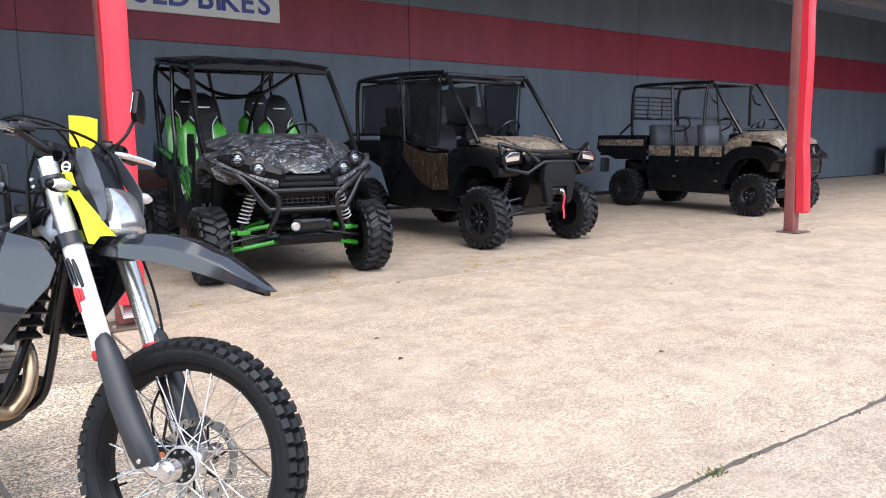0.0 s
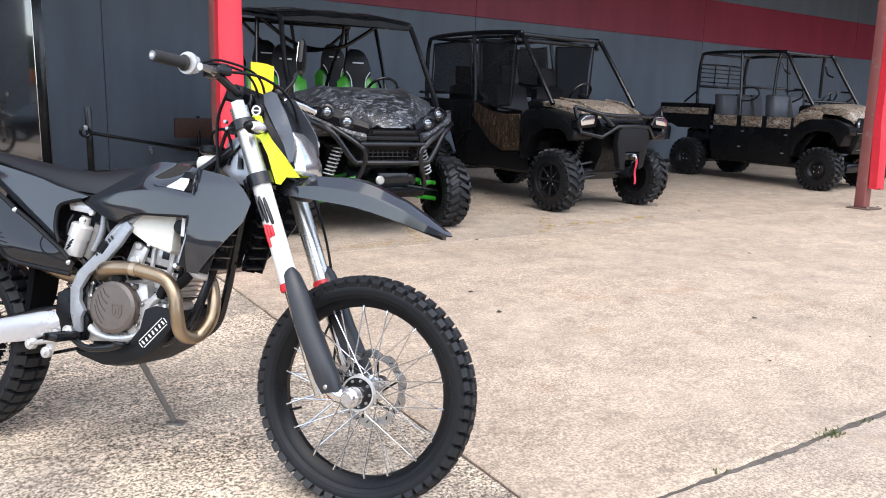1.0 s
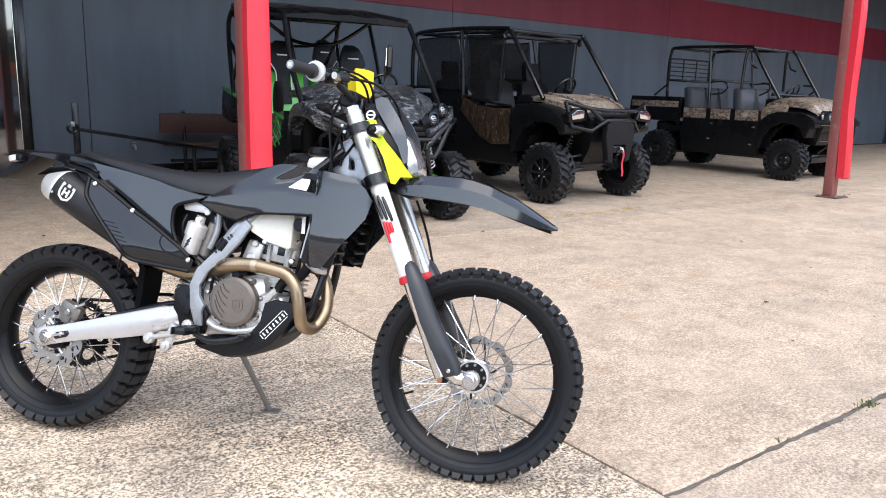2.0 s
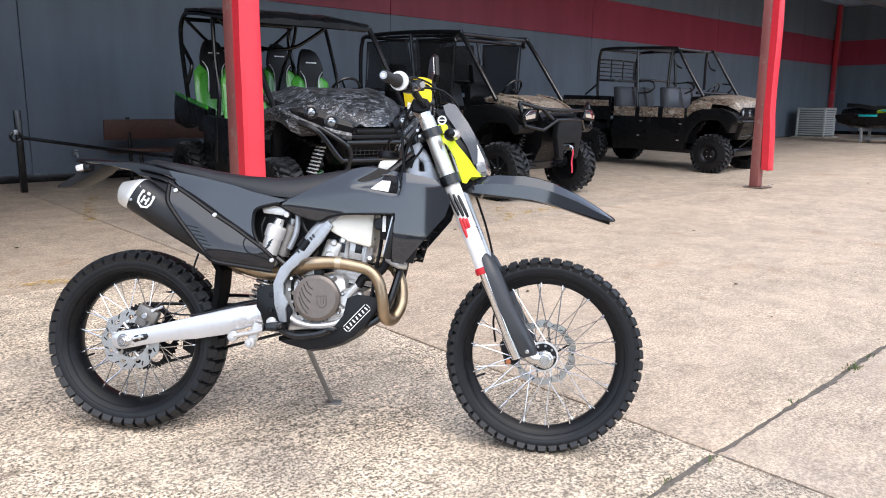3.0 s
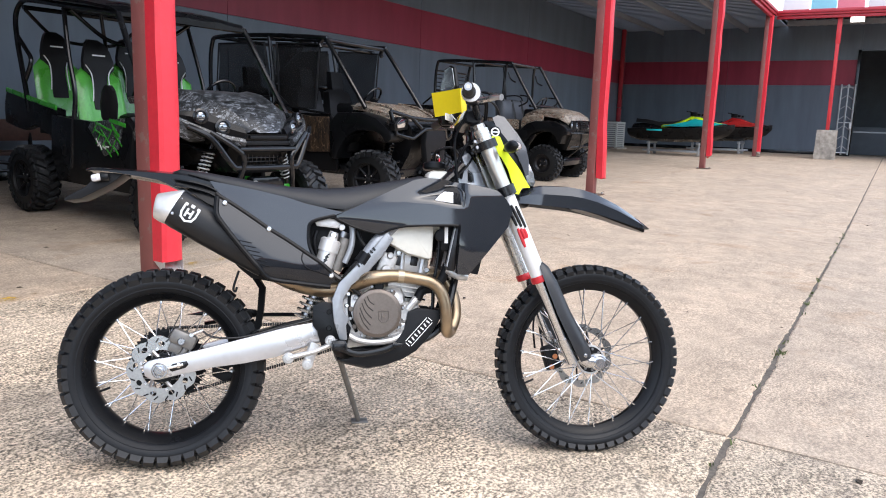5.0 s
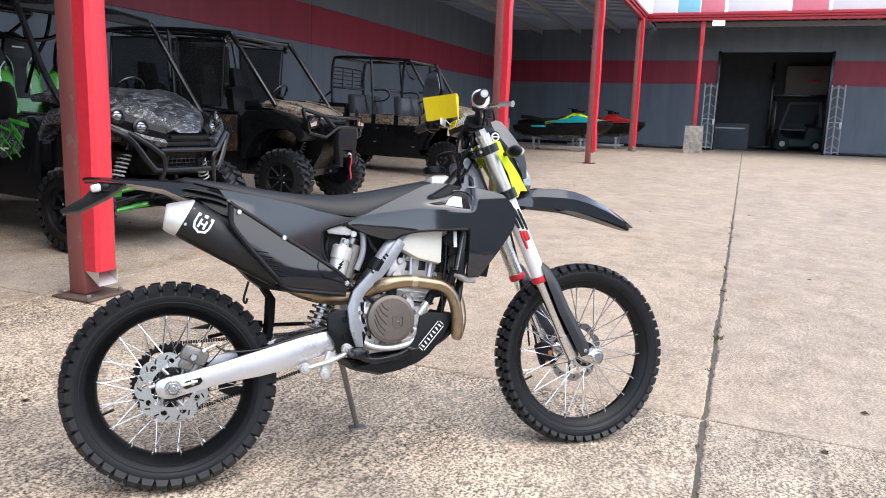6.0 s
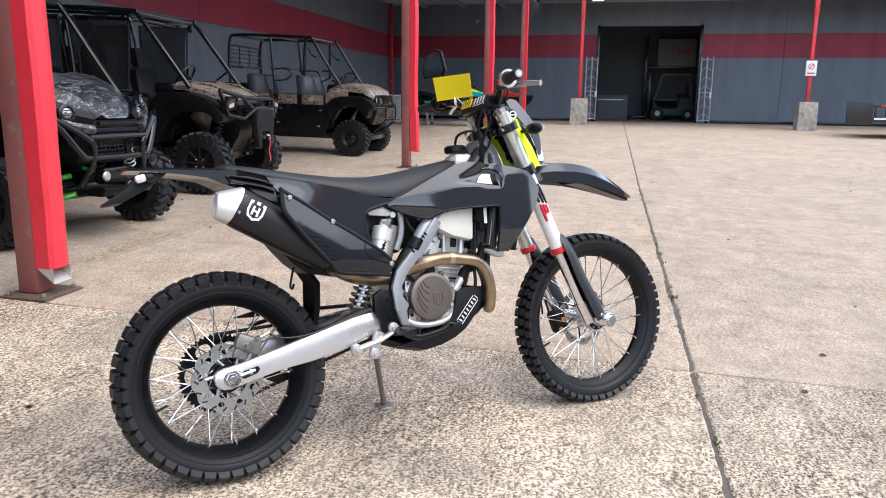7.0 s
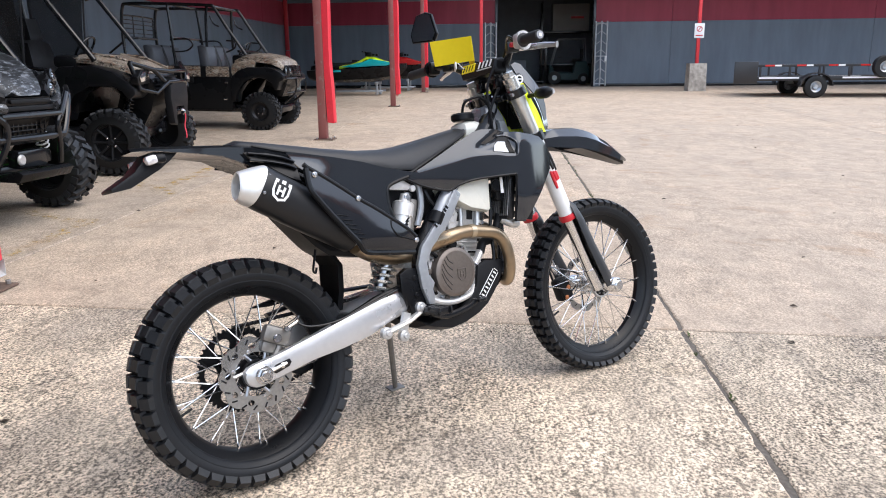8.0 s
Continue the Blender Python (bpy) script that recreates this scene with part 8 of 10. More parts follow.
# --- bench-seat utility vehicle with open cage and cargo screen
def mule_utv(m):
    v = thing("farm_utility_vehicle", m, "black two-bench utility vehicle with camouflage bonnet and open cage", "off-road vehicle", "parked side-by-sides")
    tw = utv_wheel_meshes(0.345, 0.25, 0.17)
    dish = finish(lathe(BM(), [(0.030, -0.072), (0.078, -0.070), (0.092, -0.060), (0.118, -0.060), (0.136, -0.078), (0.150, -0.084), (0.150, -0.060), (0.118, -0.045), (0.03, -0.055)], 40))
    for x in (0.08, -2.45):
        for s in (-1, 1):
            put_wheel(v, tw, x, s * 0.66, 0.345, "black steel wheel with bright nuts", dish)
    b = BM()
    rings = []
    for x, w, z0, zc in ((0.66, 0.50, 1.13, 1.16), (0.60, 0.56, 1.20, 1.24), (0.40, 0.60, 1.27, 1.32), (0.10, 0.62, 1.30, 1.36), (-0.18, 0.64, 1.28, 1.35), (-0.30, 0.64, 1.22, 1.30)):
        ring = [(x - 0.08 * (-1 + 2 * i / 10) ** 2, (-1 + 2 * i / 10) * w, z0 + (zc - z0) * (1 - abs(-1 + 2 * i / 10) ** 3)) for i in range(11)]
        ring += [(x - 0.08, w * 0.98, z0 - 0.10), (x - 0.08, -w * 0.98, z0 - 0.10)]
        rings.append(ring)
    loft(b, rings)
    part("bonnet", b, M_CAMOT, v, "tan camouflage bonnet", smooth=45)
    for s in (-1, 1):
        b = BM()
        plate(b, [(-0.44, 0.98), (-0.42, 1.14), (-0.28, 1.26), (0.0, 1.22), (-0.02, 1.10), (-0.22, 1.06), (-0.36, 0.94)], s * 0.60, s * 0.70, 0.02)
        part("cowl_panel", b, M_CAMOT, v, "tan camouflage cowl")
        b = BM()
        plate(b, [(-0.44, 0.50), (-0.44, 0.93), (-0.30, 1.05), (-0.14, 1.11), (0.30, 1.12), (0.52, 1.06), (0.66, 0.98), (0.66, 0.90), (0.56, 0.86), (0.50, 0.72), (0.44, 0.72), (0.36, 0.85), (0.22, 0.92), (-0.02, 0.93), (-0.18, 0.86), (-0.32, 0.68), (-0.36, 0.50)], s * 0.42, s * 0.745, 0.03)
        part("front_fender", b, M_BLACKPL, v, "black front fender")
        lamp(v, (0.63, s * 0.46, 1.045), 0.062, (1, s * 0.15, 0.05))
        lamp(v, (0.66, s * 0.29, 1.035), 0.062, (1, s * 0.1, 0.05))
        b = BM()
        plate(b, [(-0.42, 0.36), (-0.40, 0.92), (-0.46, 1.12), (-1.92, 1.12), (-1.96, 0.62), (-1.90, 0.34)], s * 0.64, s * 0.72, 0.015)
        part("side_door", b, M_BLACKPL, v, "black plastic half door")
        for x0, x1 in ((-0.46, -0.88), (-0.98, -1.36), (-1.46, -1.92)):
            b = BM()
            plate(b, [(x0, 0.94), (x0, 1.115), (x1, 1.115), (x1, 0.94)], s * 0.715, s * 0.735, 0.006)
            part("camo_strip", b, M_CAMOT, v, "camouflage door strip")
        for x, z in ((-0.52, 0.84), (-0.55, 0.55), (-1.32, 0.86), (-1.36, 0.60)):
            part("hinge", box(BM(), (x, s * 0.724, z), (0.06, 0.01, 0.025), 0.003), M_CHROME, v)
        part("door_latch", box(BM(), (-1.16, s * 0.726, 0.88), (0.10, 0.014, 0.10), 0.008), M_BLACKMATT, v)
        # bed side
        b = BM()
        plate(b, [(-2.02, 1.30), (-3.15, 1.30), (-3.18, 1.04), (-3.05, 0.98), (-2.86, 0.92), (-2.72, 0.86), (-2.10, 0.86), (-2.02, 0.7)], s * 0.66, s * 0.71, 0.012)
        part("bed_side", b, M_BLACKPL, v, "black bed side")
        b = BM()
        plate(b, [(-2.06, 1.11), (-2.06, 1.22), (-3.12, 1.22), (-3.12, 1.11)], s * 0.705, s * 0.722, 0.006)
        part("camo_strip", b, M_CAMOT, v, "camouflage bed strip")
        bars(v, "roll_cage_hoop", [[(-0.16, s * 0.66, 1.32), (-0.46, s * 0.66, 1.75), (-0.70, s * 0.65, 2.11), (-0.80, s * 0.65, 2.15), (-1.5, s * 0.65, 2.17), (-2.22, s * 0.65, 2.17), (-2.36, s * 0.65, 2.08), (-2.38, s * 0.66, 1.6), (-2.32, s * 0.67, 0.95)]], None, 0.028)
        bars(v, "cage_pillar", [[(-1.54, s * 0.65, 2.16), (-1.48, s * 0.67, 1.6), (-1.42, s * 0.69, 0.95)], [(-0.84, s * 0.62, 2.13), (-0.86, s * 0.64, 1.9), (-0.86, s * 0.66, 1.45)]], None, 0.024)
        bars(v, "hand_rail", [[(-1.52, s * 0.66, 1.56), (-1.20, s * 0.70, 1.58), (-1.10, s * 0.70, 1.48), (-1.22, s * 0.69, 1.38), (-1.44, s * 0.69, 1.36)], [(-0.50, s * 0.66, 1.56), (-0.34, s * 0.70, 1.54), (-0.34, s * 0.70, 1.44), (-0.5, s * 0.69, 1.36)], [(-0.80, s * 0.62, 1.98), (-0.74, s * 0.60, 1.85), (-0.64, s * 0.62, 1.8)]], None, 0.014)
    bars(v, "bed_stay", [[(-2.38, -0.66, 1.52), (-2.65, -0.66, 1.32)]], None, 0.018)
    bars(v, "cage_crossbar", [[(-0.76, -0.65, 2.14), (-0.76, 0.65, 2.14)], [(-1.54, -0.65, 2.17), (-1.54, 0.65, 2.17)], [(-2.28, -0.65, 2.16), (-2.28, 0.65, 2.16)], [(-1.50, -0.66, 1.60), (-1.50, 0.66, 1.60)], [(-2.36, -0.66, 1.60), (-2.36, 0.66, 1.60)], [(-0.3, -0.64, 1.38), (-0.3, 0.64, 1.38)]], None, 0.024)
    # cargo screen behind the rear bench
    sc = part("cargo_screen", tube(BM(), curve([(-2.40, -0.60, 1.60), (-2.40, -0.60, 1.92), (-2.40, -0.54, 1.98), (-2.40, 0.54, 1.98), (-2.40, 0.60, 1.92), (-2.40, 0.60, 1.60)], 5), 0.016, 8), M_STEELBLK, v, "black tube cargo screen")
    for z in (1.68, 1.76, 1.84, 1.91):
        part("screen_bar", rod(BM(), (-2.40, -0.59, z), (-2.40, 0.59, z), 0.009, 8), M_STEELBLK, sc)
    for y in (-0.2, 0.2):
        part("screen_bar", rod(BM(), (-2.40, y, 1.60), (-2.40, y, 1.98), 0.011, 8), M_STEELBLK, sc)
    # benches
    for x, y0, y1 in ((-0.95, -0.58, 0.58), (-1.95, -0.58, 0.58)):
        b = BM()
        rings = []
        for y in (y0, y0 + 0.03, -0.2, 0.2, y1 - 0.03, y1):
            k = 0.6 if y in (y0, y1) else 1
            rings.append([(x - 0.06 - 0.07 * k, y, 1.46), (x - 0.06, y, 1.48 - 0.02 * (1 - k)), (x + 0.05 * k, y, 1.44), (x + 0.10 * k, y, 1.20), (x + 0.10 * k, y, 0.98), (x - 0.08 * k, y, 0.98)])
        loft(b, rings)
        bn = part("bench_back", b, M_SEATGREY, v, "slate grey bench seat", smooth=60)
        part("bench_cushion", box(BM(), (x + 0.28, 0, 0.98), (0.52, 1.2, 0.14), 0.05), M_SEATGREY, bn)
        for y in (-0.2, 0.2):
            part("seat_belt", tube(BM(), [(x + 0.03, y + 0.05, 1.48), (x + 0.13, y, 1.25), (x + 0.2, y - 0.05, 1.06)], 0.018, 6, flat=(1.4, 0.2)), M_BLACKMATT, bn)
    part("cargo_bed", box(box(BM(), (-2.6, 0, 0.95), (1.1, 1.3, 0.06), 0.02), (-3.15, 0, 1.14), (0.05, 1.34, 0.32), 0.02), M_BLACKPL, v, "black cargo bed")
    part("tail_lamp", box(BM(), (-3.10, -0.55, 0.74), (0.10, 0.16, 0.26), 0.02), M_SEATGREY, v)
    part("chassis", box(BM(), (-1.2, 0, 0.38), (3.2, 0.9, 0.14), 0.03), M_STEELBLK, v, "dark chassis floor")
    part("engine_box", box(BM(), (-2.45, 0, 0.62), (0.7, 0.7, 0.45), 0.05), M_STEELBLK, v)
    b = BM()
    rings = []
    for z, x, w in ((1.15, 0.66, 0.50), (1.05, 0.68, 0.52), (0.92, 0.68, 0.50), (0.75, 0.60, 0.46), (0.60, 0.50, 0.40)):
        rings.append([(x - 0.03, -w * 0.9, z), (x, 0, z), (x - 0.03, w * 0.9, z), (x - 0.15, w, z), (x - 0.5, w, z), (x - 0.5, -w, z), (x - 0.15, -w, z)])
    loft(b, rings)
    ns = part("nose", b, M_BLACKPL, v, "black grille nose")
    for i in range(5):
        part("grille_slat", box(BM(), (0.685, 0, 1.12 - 0.04 * i), (0.02, 0.34, 0.014), 0.004), M_BLACKMATT, ns)
    bars(v, "bumper_bar", [[(0.40, -0.60, 0.93), (0.68, -0.52, 0.92), (0.78, -0.3, 0.92), (0.80, 0, 0.92), (0.78, 0.3, 0.92), (0.68, 0.52, 0.92), (0.40, 0.60, 0.93)], [(0.62, -0.46, 0.66), (0.76, -0.3, 0.68), (0.78, 0.3, 0.68), (0.62, 0.46, 0.66)], [(0.79, -0.32, 0.92), (0.77, -0.32, 0.68), (0.5, -0.3, 0.48)], [(0.79, 0.32, 0.92), (0.77, 0.32, 0.68), (0.5, 0.3, 0.48)]], None, 0.02)
    part("dash", box(BM(), (-0.34, 0, 1.22), (0.22, 1.2, 0.20), 0.05), M_BLACKPL, v, "black dashboard")
    steering_wheel(v, (-0.52, 0.34, 1.42))
    shorten(v, ("bonnet", "front_fender", "headlight", "lens", "lens_bar", "nose", "grille_slat", "bumper_bar"), 0.80)
    return v


sport_utv(SLOPE @ pose(2.88, 6.30, 0, 0, 0, -96))
crew_utv(SLOPE @ pose(6.10, 6.70, 0, 0, 0, -86.5))
mule_utv(SLOPE @ pose(11.60, 6.85, 0, 0, 0, -90))
# ---------------------------------------------------------------- shop front, bench, rail
M_GLASS = mat("shop_glass", (0.012, 0.014, 0.016), 0.03, 0.0, vary=0.0, coat=1.0, rvary=0.0)
M_GLASS.node_tree.nodes["Principled BSDF"].inputs["IOR"].default_value = 2.3
M_WOOD = mat("dark_bench_wood", (0.080, 0.036, 0.026), 0.6, vary=0.35, grain=22, bump=0.002)
M_DRUM = mat("stained_concrete", (0.36, 0.33, 0.29), 0.9, vary=0.45, grain=9, blot=2.2, bump=0.01)
M_GALV = mat("galvanised_steel", (0.42, 0.44, 0.46), 0.42, 0.8, vary=0.2, grain=30)
M_ACBEIGE = mat("pale_sheet_metal", (0.42, 0.44, 0.43), 0.5, vary=0.08)
M_TEAL = mat("teal_gelcoat", (0.01, 0.42, 0.45), 0.2, coat=0.6, vary=0.05)
M_LIMEGEL = mat("lime_gelcoat", (0.50, 0.72, 0.02), 0.2, coat=0.6, vary=0.05)
M_REDGEL = mat("red_gelcoat", (0.45, 0.02, 0.02), 0.2, coat=0.6, vary=0.05)
M_TRAILER = mat("trailer_black_paint", (0.018, 0.018, 0.020), 0.4, vary=0.2)
M_REDTAPE = mat("red_reflector_tape", (0.50, 0.02, 0.02), 0.3)
M_TEALDULL = mat("dull_green_paint", (0.03, 0.075, 0.08), 0.45, vary=0.2)
M_CARTON = mat("pale_carton", (0.26, 0.255, 0.25), 0.8, vary=0.1)
M_PINKBAN = mat("pink_banner", (0.72, 0.22, 0.28), 0.6, vary=0.1)
M_CYANBAN = mat("cyan_banner", (0.25, 0.60, 0.72), 0.6, vary=0.1)

front = tagged(new("window_1"), "dark shop-front glazing in black frames beside the wall", "window", kind="structure")
for x in (-3.38, -1.72, -0.90, 0.66):
    part("window_frame", box(BM(), (x, YW + 0.02, 1.42), (0.11 if x > 0 else 0.07, 0.16, 2.40), 0.008), M_STEELBLK, front)
for z in (0.26, 2.58):
    part("window_frame", box(BM(), (-1.36, YW + 0.02, z), (4.1, 0.14, 0.08), 0.006), M_STEELBLK, front)
for a, c in ((-3.34, -1.76), (-1.68, -0.94), (-0.86, 0.60)):
    part("pane", box(BM(), ((a + c) / 2, YW + 0.03, 1.42), (c - a, 0.012, 2.26)), M_GLASS, front, "dark reflecting glass")
part("door_pull", tube(BM(), [(-0.80, YW - 0.06, 0.95), (-0.80, YW - 0.06, 1.45)], 0.014, 10), M_STEEL, front)

bench = thing("bench", pose(3.05, 10.55, ground_z(3.05, 10.55)), "dark wooden bench with black steel legs against the wall", "bench")
for z, y, h, d in ((0.70, 0.22, 0.27, 0.05),):
    part("backrest", box(BM(), (0, y, z), (1.75, d, h), 0.012, (6, 0, 0)), M_WOOD, bench, "dark stained back plank")
part("seat", box(BM(), (0, 0.0, 0.43), (1.75, 0.36, 0.05), 0.012), M_WOOD, bench)
for x in (-0.55, 0.55):
    b = BM()
    tube(b, [(x, 0.24, 0.86), (x, 0.20, 0.43), (x, 0.22, 0.0)], 0.026, 8)
    tube(b, [(x, 0.20, 0.40), (x, -0.16, 0.40), (x, -0.17, 0.0)], 0.026, 8)
    part("leg", b, M_STEELBLK, bench, "black steel leg")
part("stretcher", rod(BM(), (-0.85, -0.12, 0.22), (0.85, -0.12, 0.22), 0.02, 8), M_STEELBLK, bench)

gz = ground_z(1.05, 10.3)
rail = thing("rail_post", pose(1.05, 10.3, gz), "black steel post with a sloping bar and a clip ring", "railing")
part("post", box(BM(), (0, 0, 0.48), (0.07, 0.07, 0.96), 0.006), M_STEELBLK, rail)
b = tube(BM(), [(-0.05 + 0.055 * math.cos(a), -0.05, 0.66 + 0.055 * math.sin(a)) for a in [2 * math.pi * i / 16 for i in range(16)]], 0.016, 8, closed=True)
part("clip_ring", b, M_STEELBLK, rail)
part("padlock", box(BM(), (-0.045, -0.055, 0.71), (0.05, 0.03, 0.06), 0.01), M_GALV, rail)
part("bar", tube(BM(), [(0.02, -0.02, 0.645), (1.10, -0.05, 0.46), (2.45, -0.08, 0.26)], 0.022, 8), M_STEELBLK, rail, "black sloping bar")
tap = thing("wall_tap", pose(1.95, YW - 0.03, 0.62), "small grey wall tap on the dark wall", "tap")
b = rod(BM(), (0, 0.03, 0), (0, -0.06, 0), 0.025, 10)
tube(b, curve([(0, -0.05, 0), (0, -0.10, -0.01), (0, -0.11, -0.05)], 4), 0.014, 8)
part("spout", b, M_GALV, tap)
part("handle", disc(BM(), (0, -0.05, 0.045), 0.028, 0.012, "Z", 10, 0.003), M_GALV, tap)

# wall sign
sign = thing("wall_sign", pose(3.75, YW - 0.03, 3.56), "white wall sign with blue capital letters", "sign")
part("board", box(BM(), (0, 0, 0), (2.62, 0.04, 0.54), 0.006), M_SIGNWHITE, sign, "white sign board")
pen, glyphs = 0.0, []
for ch, wide in zip("USED BIKES", (0.32, 0.30, 0.30, 0.32, 0.13, 0.31, 0.12, 0.31, 0.30, 0.29)):
    if ch != " ":
        glyphs.append((ch, pen + wide / 2))
    pen += wide
for ch, mid in glyphs:
    me = text_mesh(ch, 0.44, 0.004)
    lo, hi = min(v.co.x for v in me.vertices), max(v.co.x for v in me.vertices)
    for v in me.vertices:
        v.co.x += mid * 2.36 / pen - 1.18 - (lo + hi) / 2
        v.co.y -= 0.155
    part("letter", me, M_SIGNBLUE, sign, "blue capital letter", at=pose(0, -0.026, 0, 90, 0, 0))

# corner downpipe and condenser
dp = thing("downpipe", pose(XE - 0.75, YW - 0.11, 0.33), "dark red square downpipe on the wall", "downpipe")
part("pipe", box(BM(), (0, 0, 3.15), (0.16, 0.14, 3.1), 0.02), M_GUTTER, dp)
part("pipe_lower", box(BM(), (0, 0, 0.80), (0.17, 0.15, 1.56), 0.02), M_GUTTER, dp)
ac = thing("air_conditioner", pose(25.3, 10.45, ground_z(25.3, 10.45)), "pale louvred air-conditioner condenser on the paving", "air conditioner")
part("pad", box(BM(), (0, 0, 0.03), (1.1, 1.1, 0.06), 0.01), M_DRUM, ac)
part("core", box(BM(), (0, 0, 0.50), (0.84, 0.84, 0.86), 0.02), M_SHED, ac)
part("lid", box(BM(), (0, 0, 0.96), (0.94, 0.94, 0.07), 0.02), M_ACBEIGE, ac)
for sx, sy in ((-1, -1), (1, -1), (-1, 1), (1, 1)):
    part("corner_post", box(BM(), (sx * 0.43, sy * 0.43, 0.50), (0.07, 0.07, 0.88), 0.015), M_ACBEIGE, ac)
for k in range(11):
    z = 0.12 + 0.075 * k
    for c, s in (((0, -0.44, z), (0.82, 0.025, 0.045)), ((-0.44, 0, z), (0.025, 0.82, 0.045))):
        part("louvre", box(BM(), c, s, 0.004), M_ACBEIGE, ac)
part("fan_grille", lathe(BM(), [(0.10, 1.0), (0.36, 1.0), (0.36, 1.012), (0.10, 1.012)], 28, "Z"), M_STEELBLK, ac)
spk = thing("wall_lamp", pose(XE - 0.06, 7.7, 4.35), "small pale lamp fitting on the wall", "lamp")
part("housing", disc(BM(), (0, 0, 0), 0.07, 0.10, "X", 16, 0.02), M_ACBEIGE, spk)


# ---------------------------------------------------------------- jet skis on stands
def jet_ski(m, deck, flank, label):
    t = thing("jet_ski", m, label, "jet ski", "jet skis")
    b = BM()
    rings = []
    for x, w, zk, zg in ((-1.62, 0.50, 0.52, 0.82), (-1.3, 0.56, 0.44, 0.84), (-0.4, 0.58, 0.42, 0.86), (0.5, 0.55, 0.44, 0.90), (1.1, 0.42, 0.52, 0.95), (1.5, 0.22, 0.68, 1.0), (1.68, 0.05, 0.88, 1.02)):
        rings.append([(x, -w, zg), (x, -w * 0.98, zg - 0.10), (x, -w * 0.7, zk + 0.10), (x, 0, zk), (x, w * 0.7, zk + 0.10), (x, w * 0.98, zg - 0.10), (x, w, zg), (x, 0, zg + 0.03)])
    loft(b, rings)
    part("hull", b, M_BLACKPL, t, "black hull")
    b = BM()
    rings = []
    for x, w, z0, z1 in ((-1.55, 0.18, 0.84, 0.98), (-1.2, 0.22, 0.86, 1.02), (-0.6, 0.22, 0.86, 0.98), (-0.2, 0.20, 0.88, 1.0), (0.1, 0.22, 0.88, 1.08), (0.45, 0.28, 0.90, 1.24), (0.9, 0.28, 0.92, 1.14), (1.35, 0.18, 0.95, 1.04), (1.62, 0.06, 0.98, 1.02)):
        rings.append([(x, -w * 1.25, z0), (x, -w, (z0 + z1) / 2), (x, -w * 0.5, z1), (x, w * 0.5, z1), (x, w, (z0 + z1) / 2), (x, w * 1.25, z0)])
    loft(b, rings)
    part("deck", b, M_BLACKPL, t, "black moulded deck", smooth=50)
    b = BM()
    rings = []
    for x, w, z in ((-1.45, 0.15, 1.16), (-1.1, 0.20, 1.14), (-0.7, 0.20, 1.07), (-0.2, 0.17, 1.09), (0.02, 0.15, 1.14)):
        rings.append([(x, -w, z - 0.12), (x, -w * 0.7, z), (x, w * 0.7, z), (x, w, z - 0.12)])
    loft(b, rings)
    part("seat", b, M_SEATBLK, t, "black stepped seat", smooth=50)
    b = BM()
    rings = []
    for x, w, z in ((-0.55, 0.30, 0.97), (-0.2, 0.30, 1.02), (0.08, 0.28, 1.12), (0.36, 0.25, 1.27), (0.62, 0.24, 1.25), (0.95, 0.22, 1.13), (1.30, 0.14, 1.06)):
        rings.append([(x, -w * 1.15, z - 0.10), (x, -w, z - 0.03), (x, -w * 0.55, z), (x, w * 0.55, z), (x, w, z - 0.03), (x, w * 1.15, z - 0.10)])
    loft(b, rings)
    part("cowl", b, deck, t, "coloured front cowl", smooth=50)
    for s in (-1, 1):
        b = BM()
        plate(b, [(1.40, 1.04), (0.95, 1.12), (0.50, 1.19), (0.28, 1.10), (-0.10, 1.02), (-0.55, 0.93), (0.05, 0.92), (0.60, 0.95), (1.0, 0.96)], s * 0.33, s * 0.40, 0.02)
        part("flank_panel", b, flank, t, "coloured flank panel")
        part("foot_mark", box(BM(), (-0.7, s * 0.585, 0.80), (0.5, 0.012, 0.06), 0.004), flank, t)
    b = tube(BM(), curve([(0.25, -0.36, 1.42), (0.32, -0.12, 1.40), (0.34, 0, 1.38), (0.32, 0.12, 1.40), (0.25, 0.36, 1.42)], 4), 0.022, 8)
    box(b, (0.40, 0, 1.34), (0.22, 0.18, 0.14), 0.03)
    part("handlebar", b, M_BLACKPL, t)
    for s in (-1, 1):
        part("mirror", box(BM(), (0.62, s * 0.30, 1.32), (0.10, 0.14, 0.08), 0.02), M_BLACKPL, t)
    b = BM()
    for x in (-0.9, 0.7):
        box(b, (x, 0, 0.40), (0.10, 0.95, 0.08), 0.01)
        for s in (-1, 1):
            box(b, (x, s * 0.36, 0.20), (0.07, 0.07, 0.36), 0.008)
    for s in (-1, 1):
        box(b, (-0.1, s * 0.36, 0.14), (2.0, 0.06, 0.06), 0.008)
        for x in (-0.9, 0.7):
            disc(b, (x, s * 0.36, 0.055), 0.055, 0.04, "Y", 14, 0.008)
    part("stand", b, M_GALV, t, "wheeled display stand")
    return t


jet_ski(pose(23.3, 7.35, ground_z(23.3, 7.3), 0, 0, -90), M_LIMEGEL, M_TEAL, "lime and teal jet ski on a wheeled stand")
jet_ski(pose(26.6, 6.7, ground_z(26.6, 6.7), 0, 0, -90), M_REDGEL, M_REDGEL, "red and black jet ski on a wheeled stand")

